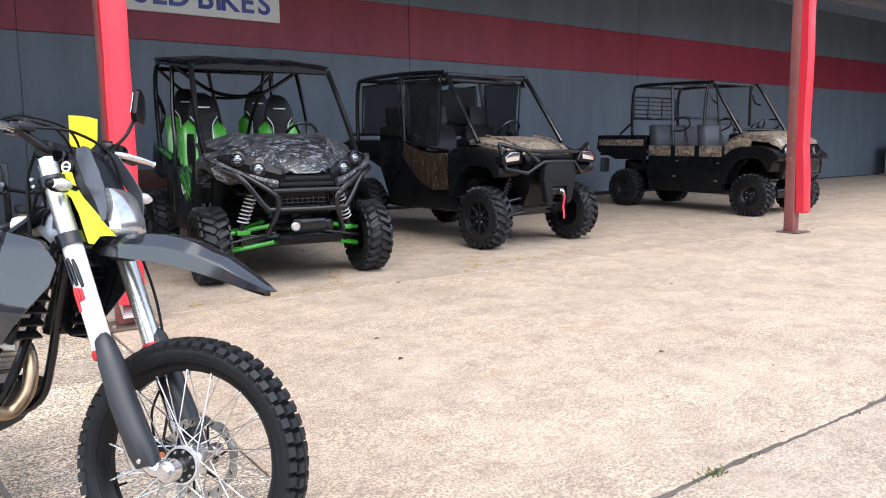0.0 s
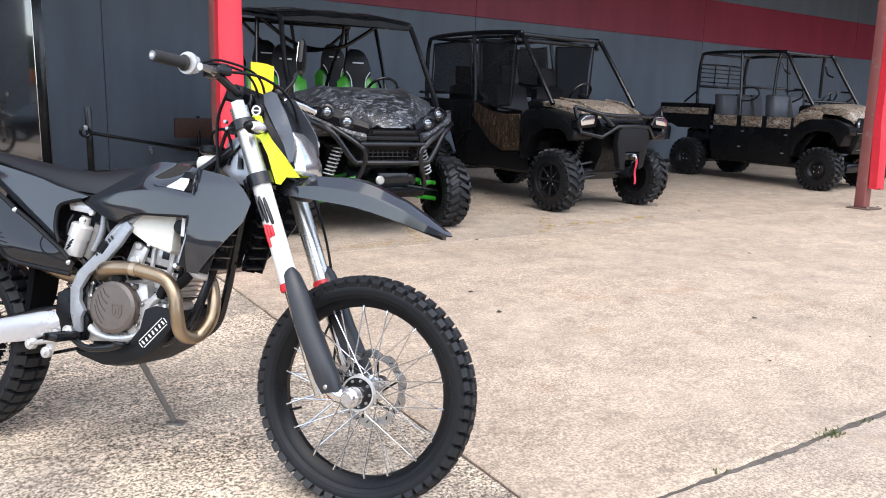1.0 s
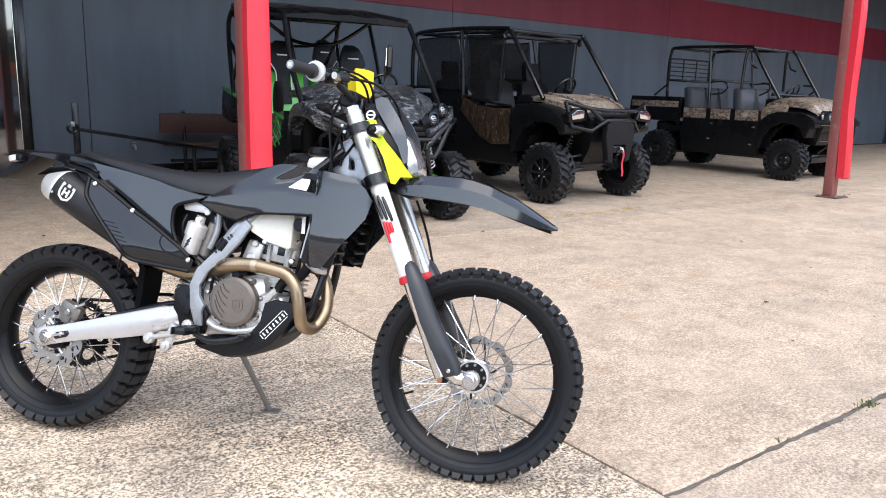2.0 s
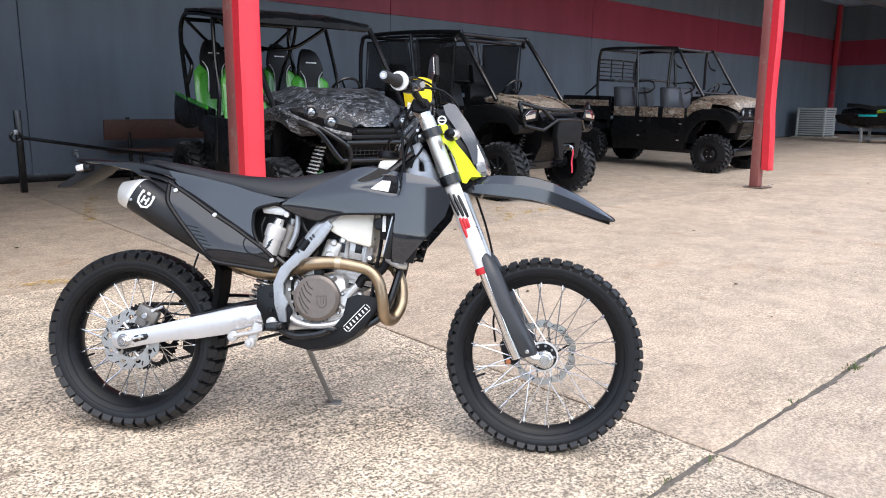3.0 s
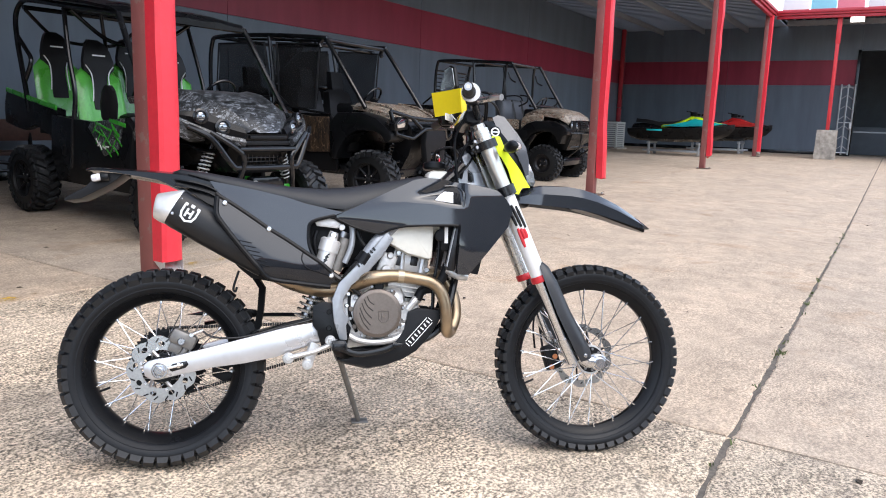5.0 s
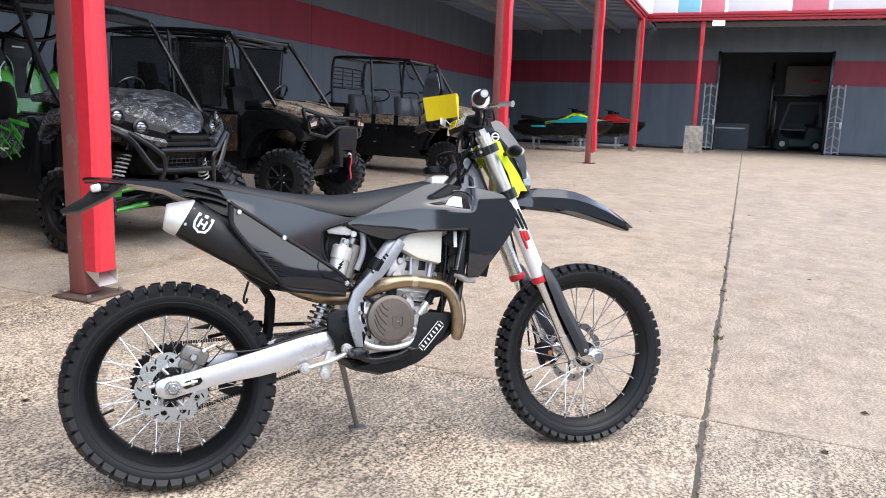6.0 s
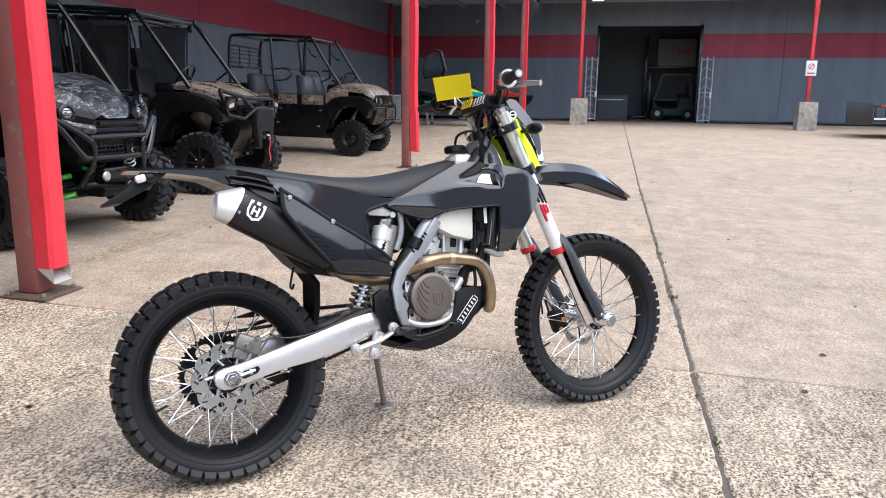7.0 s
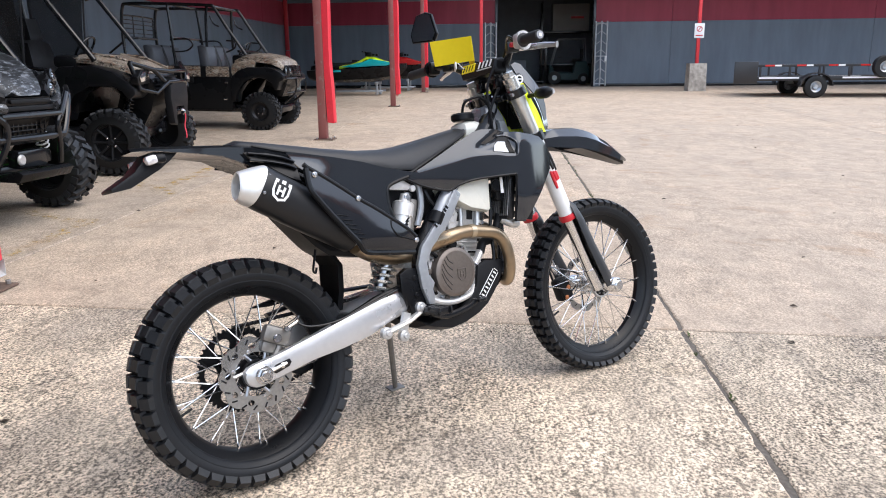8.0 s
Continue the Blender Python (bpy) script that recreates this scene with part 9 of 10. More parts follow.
# ---------------------------------------------------------------- bollard posts, lamps, gates
for k, (x, y) in enumerate(((26.1, 3.25), (25.75, -4.45), (25.9, -12.3))):
    z = ground_z(x, y)
    t = thing("bollard_post", pose(x, y, z), "red canopy post set in a stained concrete drum", "post", "concrete drum posts")
    b = box(BM(), (0, 0, 0.48), (0.62, 0.62, 0.96), 0.0, None, (0.94, 0.94))
    bmesh.ops.subdivide_edges(b, edges=b.edges[:], cuts=6, use_grid_fill=True)
    for v in b.verts:
        d = noise.noise(v.co * 3.0 + Vector((k * 5, 0, 0)))
        ch = max(0, 0.30 - v.co.z) * 0.25 * max(0, noise.noise(v.co * 5 + Vector((3, k, 1))))
        v.co.x *= 1 + 0.04 * d - ch
        v.co.y *= 1 + 0.04 * d - ch
    part("drum", b, M_DRUM, t, "chipped stained concrete drum")
    part("column", box(BM(), (0, 0, (ROOF - z + 0.90) / 2), (0.11, 0.11, ROOF - z - 0.94), 0.006), M_POST, t, "red painted column")
    part("collar", box(BM(), (0, 0, ROOF - z - 0.45), (0.14, 0.14, 0.86), 0.006), M_POST, t)
    if k == 1:
        sg = part("sign_plate", box(BM(), (-0.075, 0, 2.08), (0.012, 0.34, 0.50), 0.004), M_SIGNWHITE, t, "small white notice plate")
        b = lathe(BM(), [(0.075, -0.004), (0.10, -0.004), (0.10, 0.004), (0.075, 0.004)], 24, "X", (-0.083, 0, 2.14))
        box(b, (-0.083, 0, 2.14), (0.004, 0.03, 0.18), 0, (40, 0, 0))
        box(b, (-0.083, 0, 1.92), (0.004, 0.24, 0.035), 0)
        part("sign_mark", b, M_REDTAPE, sg)
M_LIT = bpy.data.materials.new("lit_lamp_face")
M_LIT.use_nodes = True
M_LIT.node_tree.nodes["Principled BSDF"].inputs["Emission Color"].default_value = (1, 0.98, 0.95, 1)
M_LIT.node_tree.nodes["Principled BSDF"].inputs["Emission Strength"].default_value = 2.5
for y in (2.75, -3.9):
    t = thing("canopy_lamp", pose(26.05, y, ROOF - 0.10), "white lit lamp under the gutter", "lamp", "canopy lamps")
    part("housing", box(BM(), (0, 0, -0.05), (0.22, 0.42, 0.20), 0.02), M_ACBEIGE, t)
    part("diffuser", box(BM(), (-0.115, 0, -0.06), (0.01, 0.38, 0.16), 0.003), M_LIT, t, "glowing lamp face")
    part("bracket", box(BM(), (0, 0, 0.08), (0.06, 0.06, 0.12), 0.006), M_GUTTER, t)
for y0, ang in ((2.95, 12), (-1.45, -8)):
    t = thing("folding_gate", pose(28.95, y0, ground_z(28.95, y0), 0, 0, ang), "folded galvanised gate beside the doorway", "gate", "workshop gates")
    for d in (-0.22, 0.0, 0.22):
        part("upright", rod(BM(), (0.04 * d, d, 0.05), (0.04 * d, d, 2.55), 0.03, 8), M_GALV, t)
    for k in range(7):
        z = 0.2 + 0.36 * k
        part("lattice_bar", rod(BM(), (0.01, -0.22, z), (0.01, 0.0, z + 0.18), 0.014, 6), M_GALV, t)
        part("lattice_bar", rod(BM(), (0.01, 0.22, z), (0.01, 0.0, z + 0.18), 0.014, 6), M_GALV, t)
    for z in (0.12, 1.2, 2.45):
        part("rail", rod(BM(), (0.0, -0.23, z), (0.0, 0.23, z), 0.02, 8), M_GALV, t)
    part("lock_box", box(BM(), (-0.03, -0.2, 1.10), (0.05, 0.08, 0.22), 0.01), M_SIGNWHITE, t)

# forklift and stock in the workshop
zf = 0.35
fl = thing("forklift", pose(34.6, -0.6, zf, 0, 0, 90), "dull green forklift truck in the dark workshop", "forklift")
b = BM()
rings = []
for x, w, z0, z1 in ((-1.0, 0.50, 0.25, 0.75), (-0.85, 0.55, 0.22, 1.05), (-0.35, 0.55, 0.22, 1.05), (-0.25, 0.55, 0.22, 0.55), (0.55, 0.55, 0.22, 0.55), (0.75, 0.52, 0.25, 0.85), (0.85, 0.48, 0.3, 0.9)):
    rings.append([(x, -w, z0), (x, w, z0), (x, w, z1 - 0.06), (x, w * 0.9, z1), (x, -w * 0.9, z1), (x, -w, z1 - 0.06)])
loft(b, rings)
part("body", b, M_TEALDULL, fl)
for s in (-1, 1):
    part("guard_post", tube(BM(), [(0.78, s * 0.45, 0.85), (0.45, s * 0.45, 2.05), (-0.75, s * 0.45, 2.08), (-0.85, s * 0.45, 1.0)], 0.035, 8), M_GALV, fl)
    for x, r in ((0.62, 0.30), (-0.72, 0.25)):
        w = part("wheel", lathe(BM(), [(0.10, -0.09), (r, -0.09), (r, 0.09), (0.10, 0.09)], 24, "Y", (x, s * 0.52, r)), M_DUSTYRUB, fl)
        part("hub", disc(BM(), (x, s * 0.60, r), 0.12, 0.06, "Y", 16, 0.01), M_GALV, w)
    part("mast_rail", box(BM(), (1.02, s * 0.30, 1.10), (0.10, 0.08, 2.1), 0.01), M_STEELBLK, fl)
    part("fork", box(BM(), (1.50, s * 0.25, 0.12), (1.0, 0.10, 0.05), 0.01), M_STEELBLK, fl)
for x in (-0.6, -0.2, 0.2):
    part("guard_bar", rod(BM(), (x, -0.45, 2.06), (x, 0.45, 2.06), 0.025, 8), M_GALV, fl)
part("mast_bar", box(BM(), (1.02, 0, 2.10), (0.08, 0.66, 0.08), 0.01), M_STEELBLK, fl)
part("seat", box(box(BM(), (-0.45, 0, 1.12), (0.45, 0.45, 0.12), 0.04), (-0.66, 0, 1.38), (0.10, 0.42, 0.5), 0.04), M_SEATBLK, fl)
part("steering_wheel", lathe(BM(), [(0.15, -0.012), (0.17, 0), (0.15, 0.012), (0.13, 0)], 20, "Z", (0.35, 0, 1.25)), M_BLACKPL, fl)
rk = thing("storage_rack", pose(35.4, -0.9, zf), "steel storage rack with a pale carton on top", "rack")
for x in (-0.5, 0.5):
    for y in (-1.5, 1.5):
        part("upright", box(BM(), (x, y, 1.9), (0.08, 0.08, 3.8), 0.006), M_STEELBLK, rk)
for z in (0.9, 2.4):
    part("shelf", box(BM(), (0, 0, z), (1.05, 3.05, 0.08), 0.006), M_STEELBLK, rk)
cb = thing("carton", pose(35.4, -0.75, zf + 2.445), "large pale carton with a red bar on the rack", "carton")
part("box", box(BM(), (0, 0, 0.62), (0.9, 1.7, 1.24), 0.01), M_CARTON, cb)
part("red_bar", box(BM(), (-0.453, -0.3, 0.62), (0.004, 0.6, 0.10), 0), M_REDTAPE, cb)
mb = thing("stock_crate", pose(33.2, 2.2, zf), "dark wrapped crate on the workshop floor", "crate")
part("box", box(BM(), (0, 0, 0.55), (1.2, 1.6, 1.1), 0.03), M_SHED, mb)
part("slat", box(BM(), (-0.61, 0, 0.9), (0.02, 1.2, 0.05), 0), M_GALV, mb)

# ---------------------------------------------------------------- flatbed trailer
tx, ty = 22.3, -7.15
tr = thing("utility_trailer", pose(tx, ty, ground_z(tx, ty)), "black flatbed trailer with red and white reflector tape", "trailer")
part("deck", box(BM(), (0.85, -1.5, 0.58), (1.9, 6.4, 0.08), 0.01), M_WOOD, tr, "dark plank deck")
for x in (-0.1, 1.8):
    part("side_frame", box(BM(), (x, -1.5, 0.58), (0.07, 6.4, 0.14), 0.01), M_TRAILER, tr)
    part("top_rail", box(BM(), (x, -1.5, 0.97), (0.06, 6.4, 0.07), 0.008), M_TRAILER, tr)
    for k in range(8):
        part("stake", box(BM(), (x, 1.62 - 0.89 * k, 0.78), (0.05, 0.06, 0.36), 0.006), M_TRAILER, tr)
    for k in range(6):
        part("tape_red", box(BM(), (x - 0.033, 1.35 - 0.95 * k, 0.975), (0.004, 0.28, 0.05), 0), M_REDTAPE, tr)
        part("tape_white", box(BM(), (x - 0.034, 1.10 - 0.95 * k, 0.975), (0.004, 0.20, 0.05), 0), M_SIGNWHITE, tr)
    part("pale_strip", box(BM(), (x - 0.040, 1.05, 0.60), (0.006, 1.2, 0.05), 0), M_SIGNWHITE, tr)
    part("pale_strip", box(BM(), (x - 0.040, -1.55, 0.60), (0.006, 1.4, 0.05), 0), M_SIGNWHITE, tr)
b = BM()
plate(b, [(0.0, 0.42), (0.0, 1.10), (1.7, 1.10), (1.7, 0.42)], 1.70, 1.76, 0.01)
rg = part("ramp_gate", b, M_TRAILER, tr, "raised black ramp gate")
part("gate_mesh", box(BM(), (-0.10, 2.05, 0.76), (0.05, 0.72, 0.68), 0.01), M_TRAILER, rg)
for s, x in ((-1, -0.28), (1, 1.98)):
    for y in (0.0, ) if s < 0 else (0.0,):
        w = part("wheel", lathe(BM(), [(0.17, -0.09), (0.30, -0.10), (0.335, -0.08), (0.335, 0.08), (0.30, 0.10), (0.17, 0.09)], 32, "X", (x, y, 0.335)), M_DUSTYRUB, tr, "trailer tyre")
        part("rim", lathe(BM(), [(0.0, -0.05), (0.07, -0.06), (0.10, -0.02), (0.175, -0.08), (0.175, 0.08), (0.0, 0.06)], 24, "X", (x, y, 0.335), closed=False), M_GALV, w, "silver steel rim")
    b = BM()
    rings = []
    for k in range(9):
        a = math.pi * k / 8
        rings.append([(x - 0.14, 0.50 * math.cos(a), 0.36 + 0.40 * math.sin(a)), (x + 0.14, 0.50 * math.cos(a), 0.36 + 0.40 * math.sin(a)), (x + 0.14, 0.47 * math.cos(a), 0.36 + 0.37 * math.sin(a)), (x - 0.14, 0.47 * math.cos(a), 0.36 + 0.37 * math.sin(a))])
    loft(b, rings)
    part("mudguard", b, M_TRAILER, tr, "black mudguard")
part("axle", rod(BM(), (-0.28, 0, 0.335), (1.98, 0, 0.335), 0.04, 8), M_TRAILER, tr)
sw = part("spare_wheel", lathe(BM(), [(0.17, -0.09), (0.31, -0.10), (0.335, -0.07), (0.335, 0.07), (0.31, 0.10), (0.17, 0.09)], 32, "X", (-0.24, -2.0, 0.92)), M_DUSTYRUB, tr, "spare wheel on the rail")
part("rim", lathe(BM(), [(0.0, -0.05), (0.07, -0.06), (0.10, -0.02), (0.175, -0.08), (0.175, 0.08), (0.0, 0.06)], 24, "X", (-0.24, -2.0, 0.92), closed=False), M_GALV, sw, "silver steel rim")
part("jack_stand", rod(BM(), (0.85, -5.2, 0.0), (0.85, -5.2, 0.6), 0.04, 8), M_TRAILER, tr)
part("drawbar", tube(BM(), [(0.0, -4.6, 0.55), (0.85, -6.0, 0.5), (1.7, -4.6, 0.55)], 0.05, 8), M_TRAILER, tr)

# banners along the roof edge of the far canopy
for y0, y1, mt in ((5.0, 4.2, M_SIGNWHITE), (4.15, 3.4, M_CYANBAN), (3.38, 2.6, M_PINKBAN), (2.5, 0.6, M_SIGNWHITE), (0.5, -0.6, M_PINKBAN), (-0.7, -3.2, M_SIGNWHITE), (-3.3, -5.6, M_CYANBAN), (-5.7, -9.0, M_SIGNWHITE)):
    t = thing("roof_banner", pose(XC + 0.25, (y0 + y1) / 2, ROOF + 0.17), "pale weathered banner panel along the roof edge", "banner", "roof banners")
    part("sheet", box(BM(), (0, 0, 0.45), (0.02, abs(y0 - y1), 0.9), 0.004), mt, t)
    part("foot", box(BM(), (0.02, 0, 0.03), (0.10, abs(y0 - y1), 0.05), 0.004), M_GUTTER, t)

# ---------------------------------------------------------------- added behind the camera, out of view: seen only mirrored, and blocking low sky
M_BRICKFAR = mat("far_grey_wall", (0.19, 0.20, 0.215), 0.8, vary=0.3, grain=4, blot=0.4)
M_ORANGE2 = mat("orange_fascia", (0.45, 0.13, 0.05), 0.6, vary=0.15, grain=3, blot=0.5)
M_HEDGE = mat("far_foliage", (0.035, 0.05, 0.025), 0.9, vary=0.5, grain=2.5, blot=0.6, bump=0.15)
street = tagged(new("backdrop"), "grey blocks added out of view to darken reflections and block low sky", "backdrop", kind="structure")
# the tall first block is there to darken panel reflections and the left wall
for x, y, w, d, h, mt in ((-8, -24, 22, 8, 11.0, M_BRICKFAR), (30, -44, 50, 8, 4.2, M_BRICKFAR), (-44, -6, 8, 46, 5.5, M_BRICKFAR), (58, -34, 30, 10, 7.0, M_BRICKFAR)):
    part("far_wall", box(BM(), (x, y, h / 2 - 1.2), (w, d, h), 0.05), mt, street)
    part("far_fascia", box(BM(), (x, y, h - 1.0), (w + 0.8, d + 0.8, 0.9), 0.05), M_ORANGE2, street)
rnd2 = random.Random(11)
b = BM()
for k in range(70):
    ang = math.radians(-205 + 230 * k / 69)
    r = rnd2.uniform(56, 72)
    cx, cy, rr = r * math.cos(ang), r * math.sin(ang), rnd2.uniform(3.2, 6.0)
    q = BM()
    bmesh.ops.create_icosphere(q, subdivisions=3, radius=rr)
    for v in q.verts:
        v.co *= 1 + 0.28 * noise.noise(v.co * 0.55 + Vector((k, 0, 0))) + 0.16 * noise.noise(v.co * 1.7)
    q.transform(Matrix.Translation((cx, cy, rr * 0.75 - 1.5)))
    add(b, q)
far_trees = tagged(part("far_treeline", b, M_HEDGE, smooth=0), "dark tree line added out of view round the lot", "trees", kind="stuff")


def parked_car(x, y, a, paint, label):
    t = thing("parked_car", pose(x, y, ground_z(x, y) - 0.02, 0, 0, a), label, "car", "parked cars")
    b = BM()
    rings = []
    for xx, w, z0, z1 in ((2.25, 0.70, 0.42, 0.70), (2.15, 0.86, 0.32, 0.82), (1.2, 0.92, 0.28, 0.98), (0.6, 0.93, 0.28, 1.02), (-1.2, 0.93, 0.28, 1.04), (-2.1, 0.90, 0.30, 1.0), (-2.25, 0.82, 0.40, 0.92)):
        rings.append([(xx, -w, z0), (xx, -w * 1.02, (z0 + z1) / 2), (xx, -w * 0.94, z1), (xx, w * 0.94, z1), (xx, w * 1.02, (z0 + z1) / 2), (xx, w, z0)])
    loft(b, rings)
    part("body", b, paint, t)
    b = BM()
    rings = []
    for xx, w, z1 in ((0.95, 0.80, 1.04), (0.35, 0.72, 1.58), (-0.9, 0.72, 1.62), (-1.75, 0.78, 1.08)):
        rings.append([(xx, -0.85, 1.0), (xx, -w, z1), (xx, w, z1), (xx, 0.85, 1.0)])
    loft(b, rings)
    part("cabin", b, M_GLASS, t, "dark glazed cabin")
    for xx in (1.45, -1.4):
        for s in (-1, 1):
            w = part("wheel", lathe(BM(), [(0.19, -0.10), (0.33, -0.10), (0.33, 0.10), (0.19, 0.10)], 24, "Y", (xx, s * 0.84, 0.33)), M_DUSTYRUB, t)
            part("rim", disc(BM(), (xx, s * 0.90, 0.33), 0.20, 0.06, "Y", 20, 0.01), M_GALV, w)
    for s in (-1, 1):
        part("headlamp", box(BM(), (2.16, s * 0.66, 0.70), (0.12, 0.30, 0.12), 0.03), M_LENSW, t)


M_CARRED = mat("dull_red_car_paint", (0.10, 0.015, 0.015), 0.25, coat=0.8, vary=0.05)
M_CARBLK = mat("black_car_paint", (0.012, 0.012, 0.014), 0.2, coat=0.8, vary=0.05)
M_CARSIL = mat("silver_car_paint", (0.35, 0.36, 0.37), 0.3, 0.5, coat=0.8, vary=0.05)
parked_car(3.4, -12.5, 8, M_CARBLK, "black car parked across the lot")
parked_car(-3.6, -13.2, -4, M_CARSIL, "silver car parked across the lot")
parked_car(-10.2, -12.4, 3, M_CARRED, "dull red car parked across the lot")
# ---------------------------------------------------------------- paving: worn paint, weeds, litter, slabs
def worn_paint(n, l, p):
    g = n.new("ShaderNodeNewGeometry").outputs["Position"]
    a = noise_tex(n, l, g, 9.0, 6, 0.75)
    r = ramp(n, [(0.50, (0, 0, 0)), (0.64, (1, 1, 1))])
    l.new(a.outputs[0], r.inputs[0])
    p.inputs["Base Color"].default_value = (0.66, 0.41, 0.05, 1)
    mul = n.new("ShaderNodeMath")
    mul.operation = "MULTIPLY"
    mul.inputs[1].default_value = 0.75
    l.new(r.outputs[0], mul.inputs[0])
    l.new(mul.outputs[0], p.inputs["Alpha"])


M_YPAINT = ramp_mat("worn_yellow_paint", worn_paint, 0.8)
marks = tagged(new("road_marking"), "faded yellow paint lines on the concrete", "marking", kind="structure")
for (x0, y0), (x1, y1) in (((1.70, 5.55), (3.10, 5.62)), ((2.95, 5.60), (3.30, 6.3)), ((0.98, 7.9), (1.55, 9.5)), ((-0.5, 5.75), (0.55, 5.50)), ((4.3, 5.5), (4.9, 6.2)), ((4.6, 5.75), (6.2, 5.85))):
    d = Vector((x1 - x0, y1 - y0, 0)).normalized()
    w = Vector((-d.y, d.x, 0)) * 0.06
    b = BM()
    q = []
    for p in (Vector((x0, y0, 0)) - w, Vector((x1, y1, 0)) - w, Vector((x1, y1, 0)) + w, Vector((x0, y0, 0)) + w):
        q.append(b.verts.new((p.x, p.y, ground_z(p.x, p.y) + 0.004)))
    b.faces.new(q)
    part("painted_line", b, M_YPAINT, marks, smooth=0)

M_WEED = mat("weed_green", (0.085, 0.115, 0.035), 0.7, vary=0.3)
weeds = tagged(new("joint_weeds"), "small green weeds growing in the joint", "weeds", kind="stuff")
b = BM()
rnd = random.Random(4)
spots = [(2.40, 1.585, 40, 0.045)] + [(rnd.uniform(-1.5, 9), 1.60 + rnd.uniform(-0.02, 0.02), 7, 0.02) for _ in range(22)]
for cx, cy, k, sp in spots:
    for _ in range(k):
        x, y = cx + rnd.gauss(0, sp), cy + rnd.gauss(0, sp * 0.35)
        h, a = rnd.uniform(0.008, 0.026), rnd.uniform(0, 6.28)
        z = ground_z(x, y) - 0.006
        dx, dy = 0.004 * math.cos(a), 0.004 * math.sin(a)
        lx, ly = rnd.uniform(-1, 1) * h * 0.8, rnd.uniform(-1, 1) * h * 0.8
        b.faces.new([b.verts.new((x - dx, y - dy, z)), b.verts.new((x + dx, y + dy, z)), b.verts.new((x + lx * 0.6 + dx * 1.3, y + ly * 0.6 + dy * 1.3, z + h * 0.7)), b.verts.new((x + lx, y + ly, z + h))])
part("leaves", b, M_WEED, weeds, smooth=0)

M_LITTER = mat("dry_leaf_litter", (0.045, 0.032, 0.022), 0.9, vary=0.4)
lit = tagged(new("ground_litter"), "scattered dark leaf crumbs and grit on the concrete", "litter", kind="stuff")
b = BM()
for _ in range(260):
    x, y = rnd.uniform(-3, 14), rnd.uniform(-2.5, 9)
    r, a = rnd.choice((0.004, 0.006, 0.008, 0.012, 0.022)), rnd.uniform(0, 6.28)
    z = ground_z(x, y) + 0.004
    c, s = math.cos(a), math.sin(a)
    k = rnd.uniform(0.3, 0.7)
    b.faces.new([b.verts.new((x + c * r, y + s * r, z)), b.verts.new((x - s * r * k, y + c * r * k, z + r * 0.4)), b.verts.new((x - c * r, y - s * r, z)), b.verts.new((x + s * r * k, y - c * r * k, z + r * 0.2))])
part("crumbs", b, M_LITTER, lit, smooth=0)

# dirt in the joints
XJ = [-17.2, -11.1, -5.04, 1.06, 7.16, 13.26, 19.36, 25.46, 29.29]
YJ = [-22.8, -16.7, -10.6, -4.5, 1.60, 5.45, 11.29]
b = BM()
for x in XJ[1:-1]:
    for y0, y1 in zip(YJ, YJ[1:]):
        k = 6
        for i in range(k):
            a, c = y0 + (y1 - y0) * i / k, y0 + (y1 - y0) * (i + 1) / k
            b.faces.new([b.verts.new((x - 0.03, a, ground_z(x, a) - 0.013)), b.verts.new((x + 0.03, a, ground_z(x, a) - 0.013)), b.verts.new((x + 0.03, c, ground_z(x, c) - 0.013)), b.verts.new((x - 0.03, c, ground_z(x, c) - 0.013))])
for y in YJ[1:-1]:
    for x0, x1 in zip(XJ, XJ[1:]):
        k = 6
        for i in range(k):
            a, c = x0 + (x1 - x0) * i / k, x0 + (x1 - x0) * (i + 1) / k
            b.faces.new([b.verts.new((a, y - 0.06, ground_z(a, y) - 0.007)), b.verts.new((c, y - 0.06, ground_z(c, y) - 0.007)), b.verts.new((c, y + 0.06, ground_z(c, y) - 0.007)), b.verts.new((a, y + 0.06, ground_z(a, y) - 0.007))])
part("joint_dirt", b, M_JOINT, ground, "dark dirt in the joints", smooth=0)


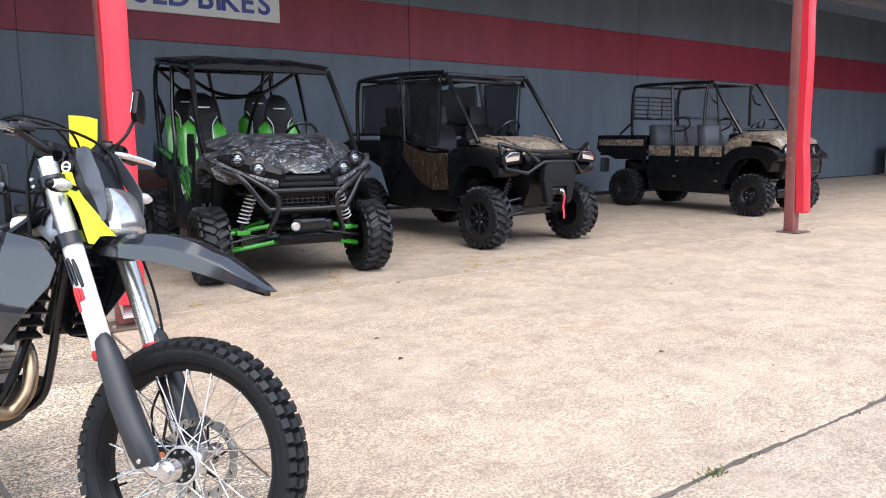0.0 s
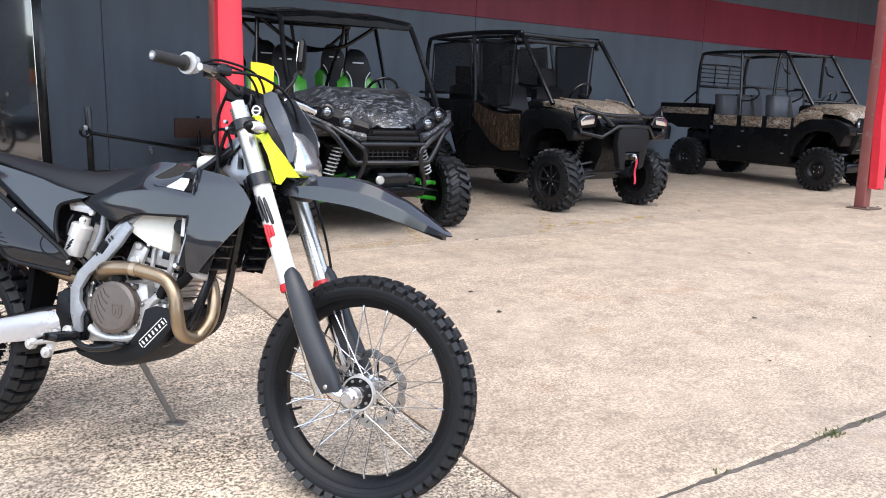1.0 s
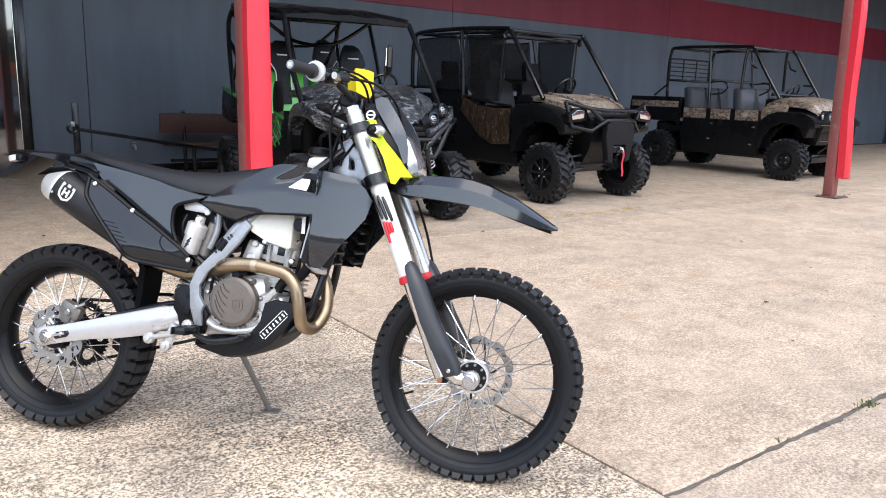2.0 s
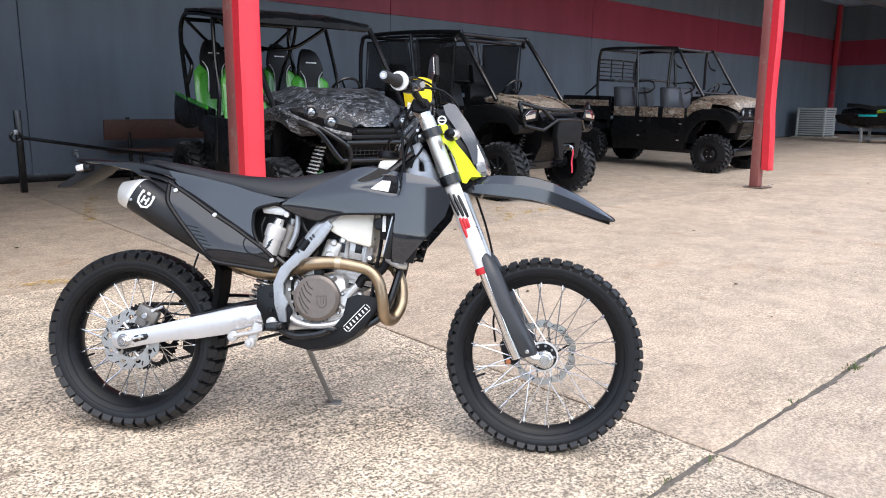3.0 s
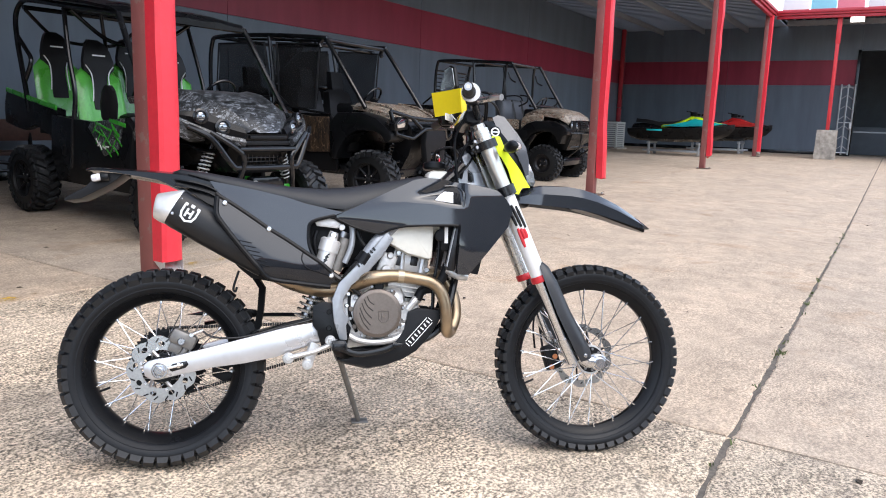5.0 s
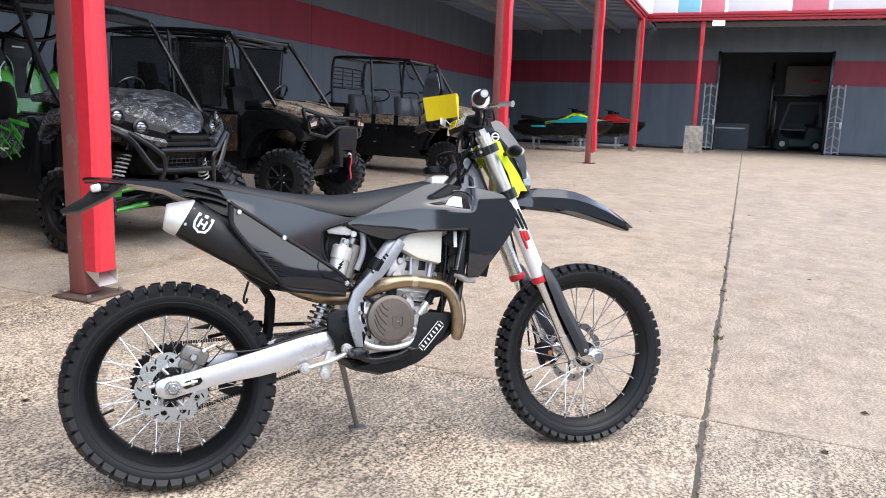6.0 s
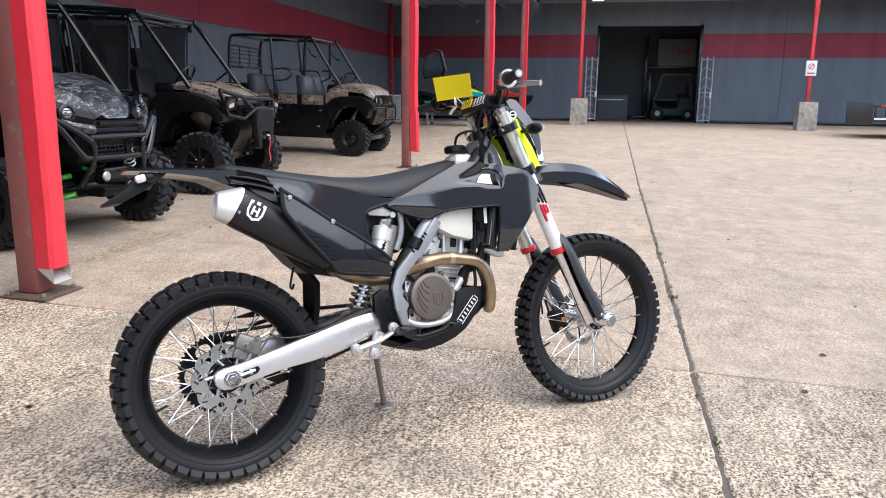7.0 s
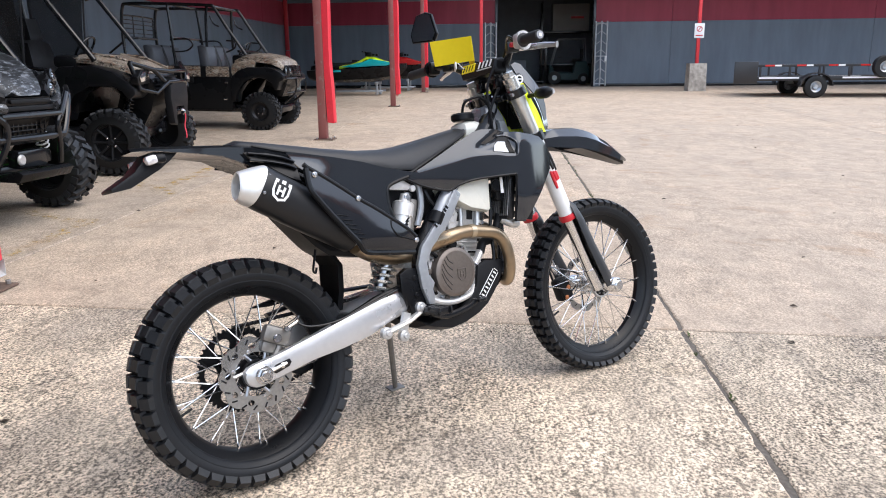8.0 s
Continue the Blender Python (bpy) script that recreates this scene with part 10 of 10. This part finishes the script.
def slab(x0, x1, y0, y1):
    """A concrete slab whose rims are worn and chipped, broken widest along the old joint."""
    near = (y0 > -5 and x0 > -6 and x1 < 20)
    st = 0.025 if near else 0.6
    rim = []

    def edge(a, c, horizontal, fixed, inward, rough):
        ln = abs(c - a)
        k = max(2, int(ln / st))
        for i in range(k):
            t = a + (c - a) * i / k
            n1 = noise.noise((t * 1.7, fixed * 3.1, inward))
            n2 = noise.noise((t * 11.0, fixed * 5.7, inward * 2))
            w = 0.0030 + (0.005 + 0.022 * max(0, n1) + 0.014 * max(0, n2)) * rough
            w += 0.0015 * n2 + 0.012 * rough * max(0.0, noise.noise((t * 31.0, fixed * 2.3, inward * 3)))
            rim.append((t, fixed + inward * w) if horizontal else (fixed + inward * w, t))

    edge(x0, x1, True, y0, 1, 0.8 if abs(y0 - 1.60) < 0.01 else 0.25)
    edge(y0, y1, False, x1, -1, 0.5 if abs(x1 - 1.06) < 0.01 and y1 < 2 else 0.32)
    edge(x1, x0, True, y1, -1, 0.9 if abs(y1 - 1.60) < 0.01 else 0.25)
    edge(y1, y0, False, x0, 1, 0.5 if abs(x0 - 1.06) < 0.01 and y1 < 2 else 0.32)
    b = BM()
    cxm, cym = (x0 + x1) / 2, (y0 + y1) / 2
    top, chamf, low = [], [], []
    for x, y in rim:
        ix, iy = x + (0.008 if x < cxm else -0.008) * (1 if abs(x - cxm) > (x1 - x0) / 2 - 0.1 else 0), y + (0.008 if y < cym else -0.008) * (1 if abs(y - cym) > (y1 - y0) / 2 - 0.1 else 0)
        top.append(b.verts.new((ix, iy, ground_z(ix, iy))))
        chamf.append(b.verts.new((x, y, ground_z(x, y) - 0.005)))
        low.append(b.verts.new((x, y, ground_z(x, y) - 0.03)))
    n = len(rim)
    for i in range(n):
        j = (i + 1) % n
        b.faces.new((top[i], top[j], chamf[j], chamf[i]))
        b.faces.new((chamf[i], chamf[j], low[j], low[i]))
    f = b.faces.new(top)
    if f.normal.z < 0:
        f.normal_flip()
    for axis, lo, hi in ((0, x0, x1), (1, y0, y1)):
        k = 3
        for i in range(1, k + 1):
            co, no = [0, 0, 0], [0, 0, 0]
            co[axis] = lo + (hi - lo) * i / (k + 1)
            no[axis] = 1
            bmesh.ops.bisect_plane(b, geom=b.verts[:] + b.edges[:] + b.faces[:], plane_co=co, plane_no=no, dist=1e-5)
    for v in b.verts:
        if v.co.z > ground_z(v.co.x, v.co.y) - 0.002:
            v.co.z = ground_z(v.co.x, v.co.y)
    bmesh.ops.triangulate(b, faces=[f for f in b.faces if len(f.verts) > 4])
    worn = x0 < 1.0 and x1 > -5.1
    part("slab", b, M_CONCW if worn and 1 < y0 < 2 else M_CONCS if worn and -4.6 < y0 < 1 else M_CONC, ground, smooth=0)


for x0, x1 in zip(XJ, XJ[1:]):
    for y0, y1 in zip(YJ, YJ[1:]):
        slab(x0, x1, y0, y1)
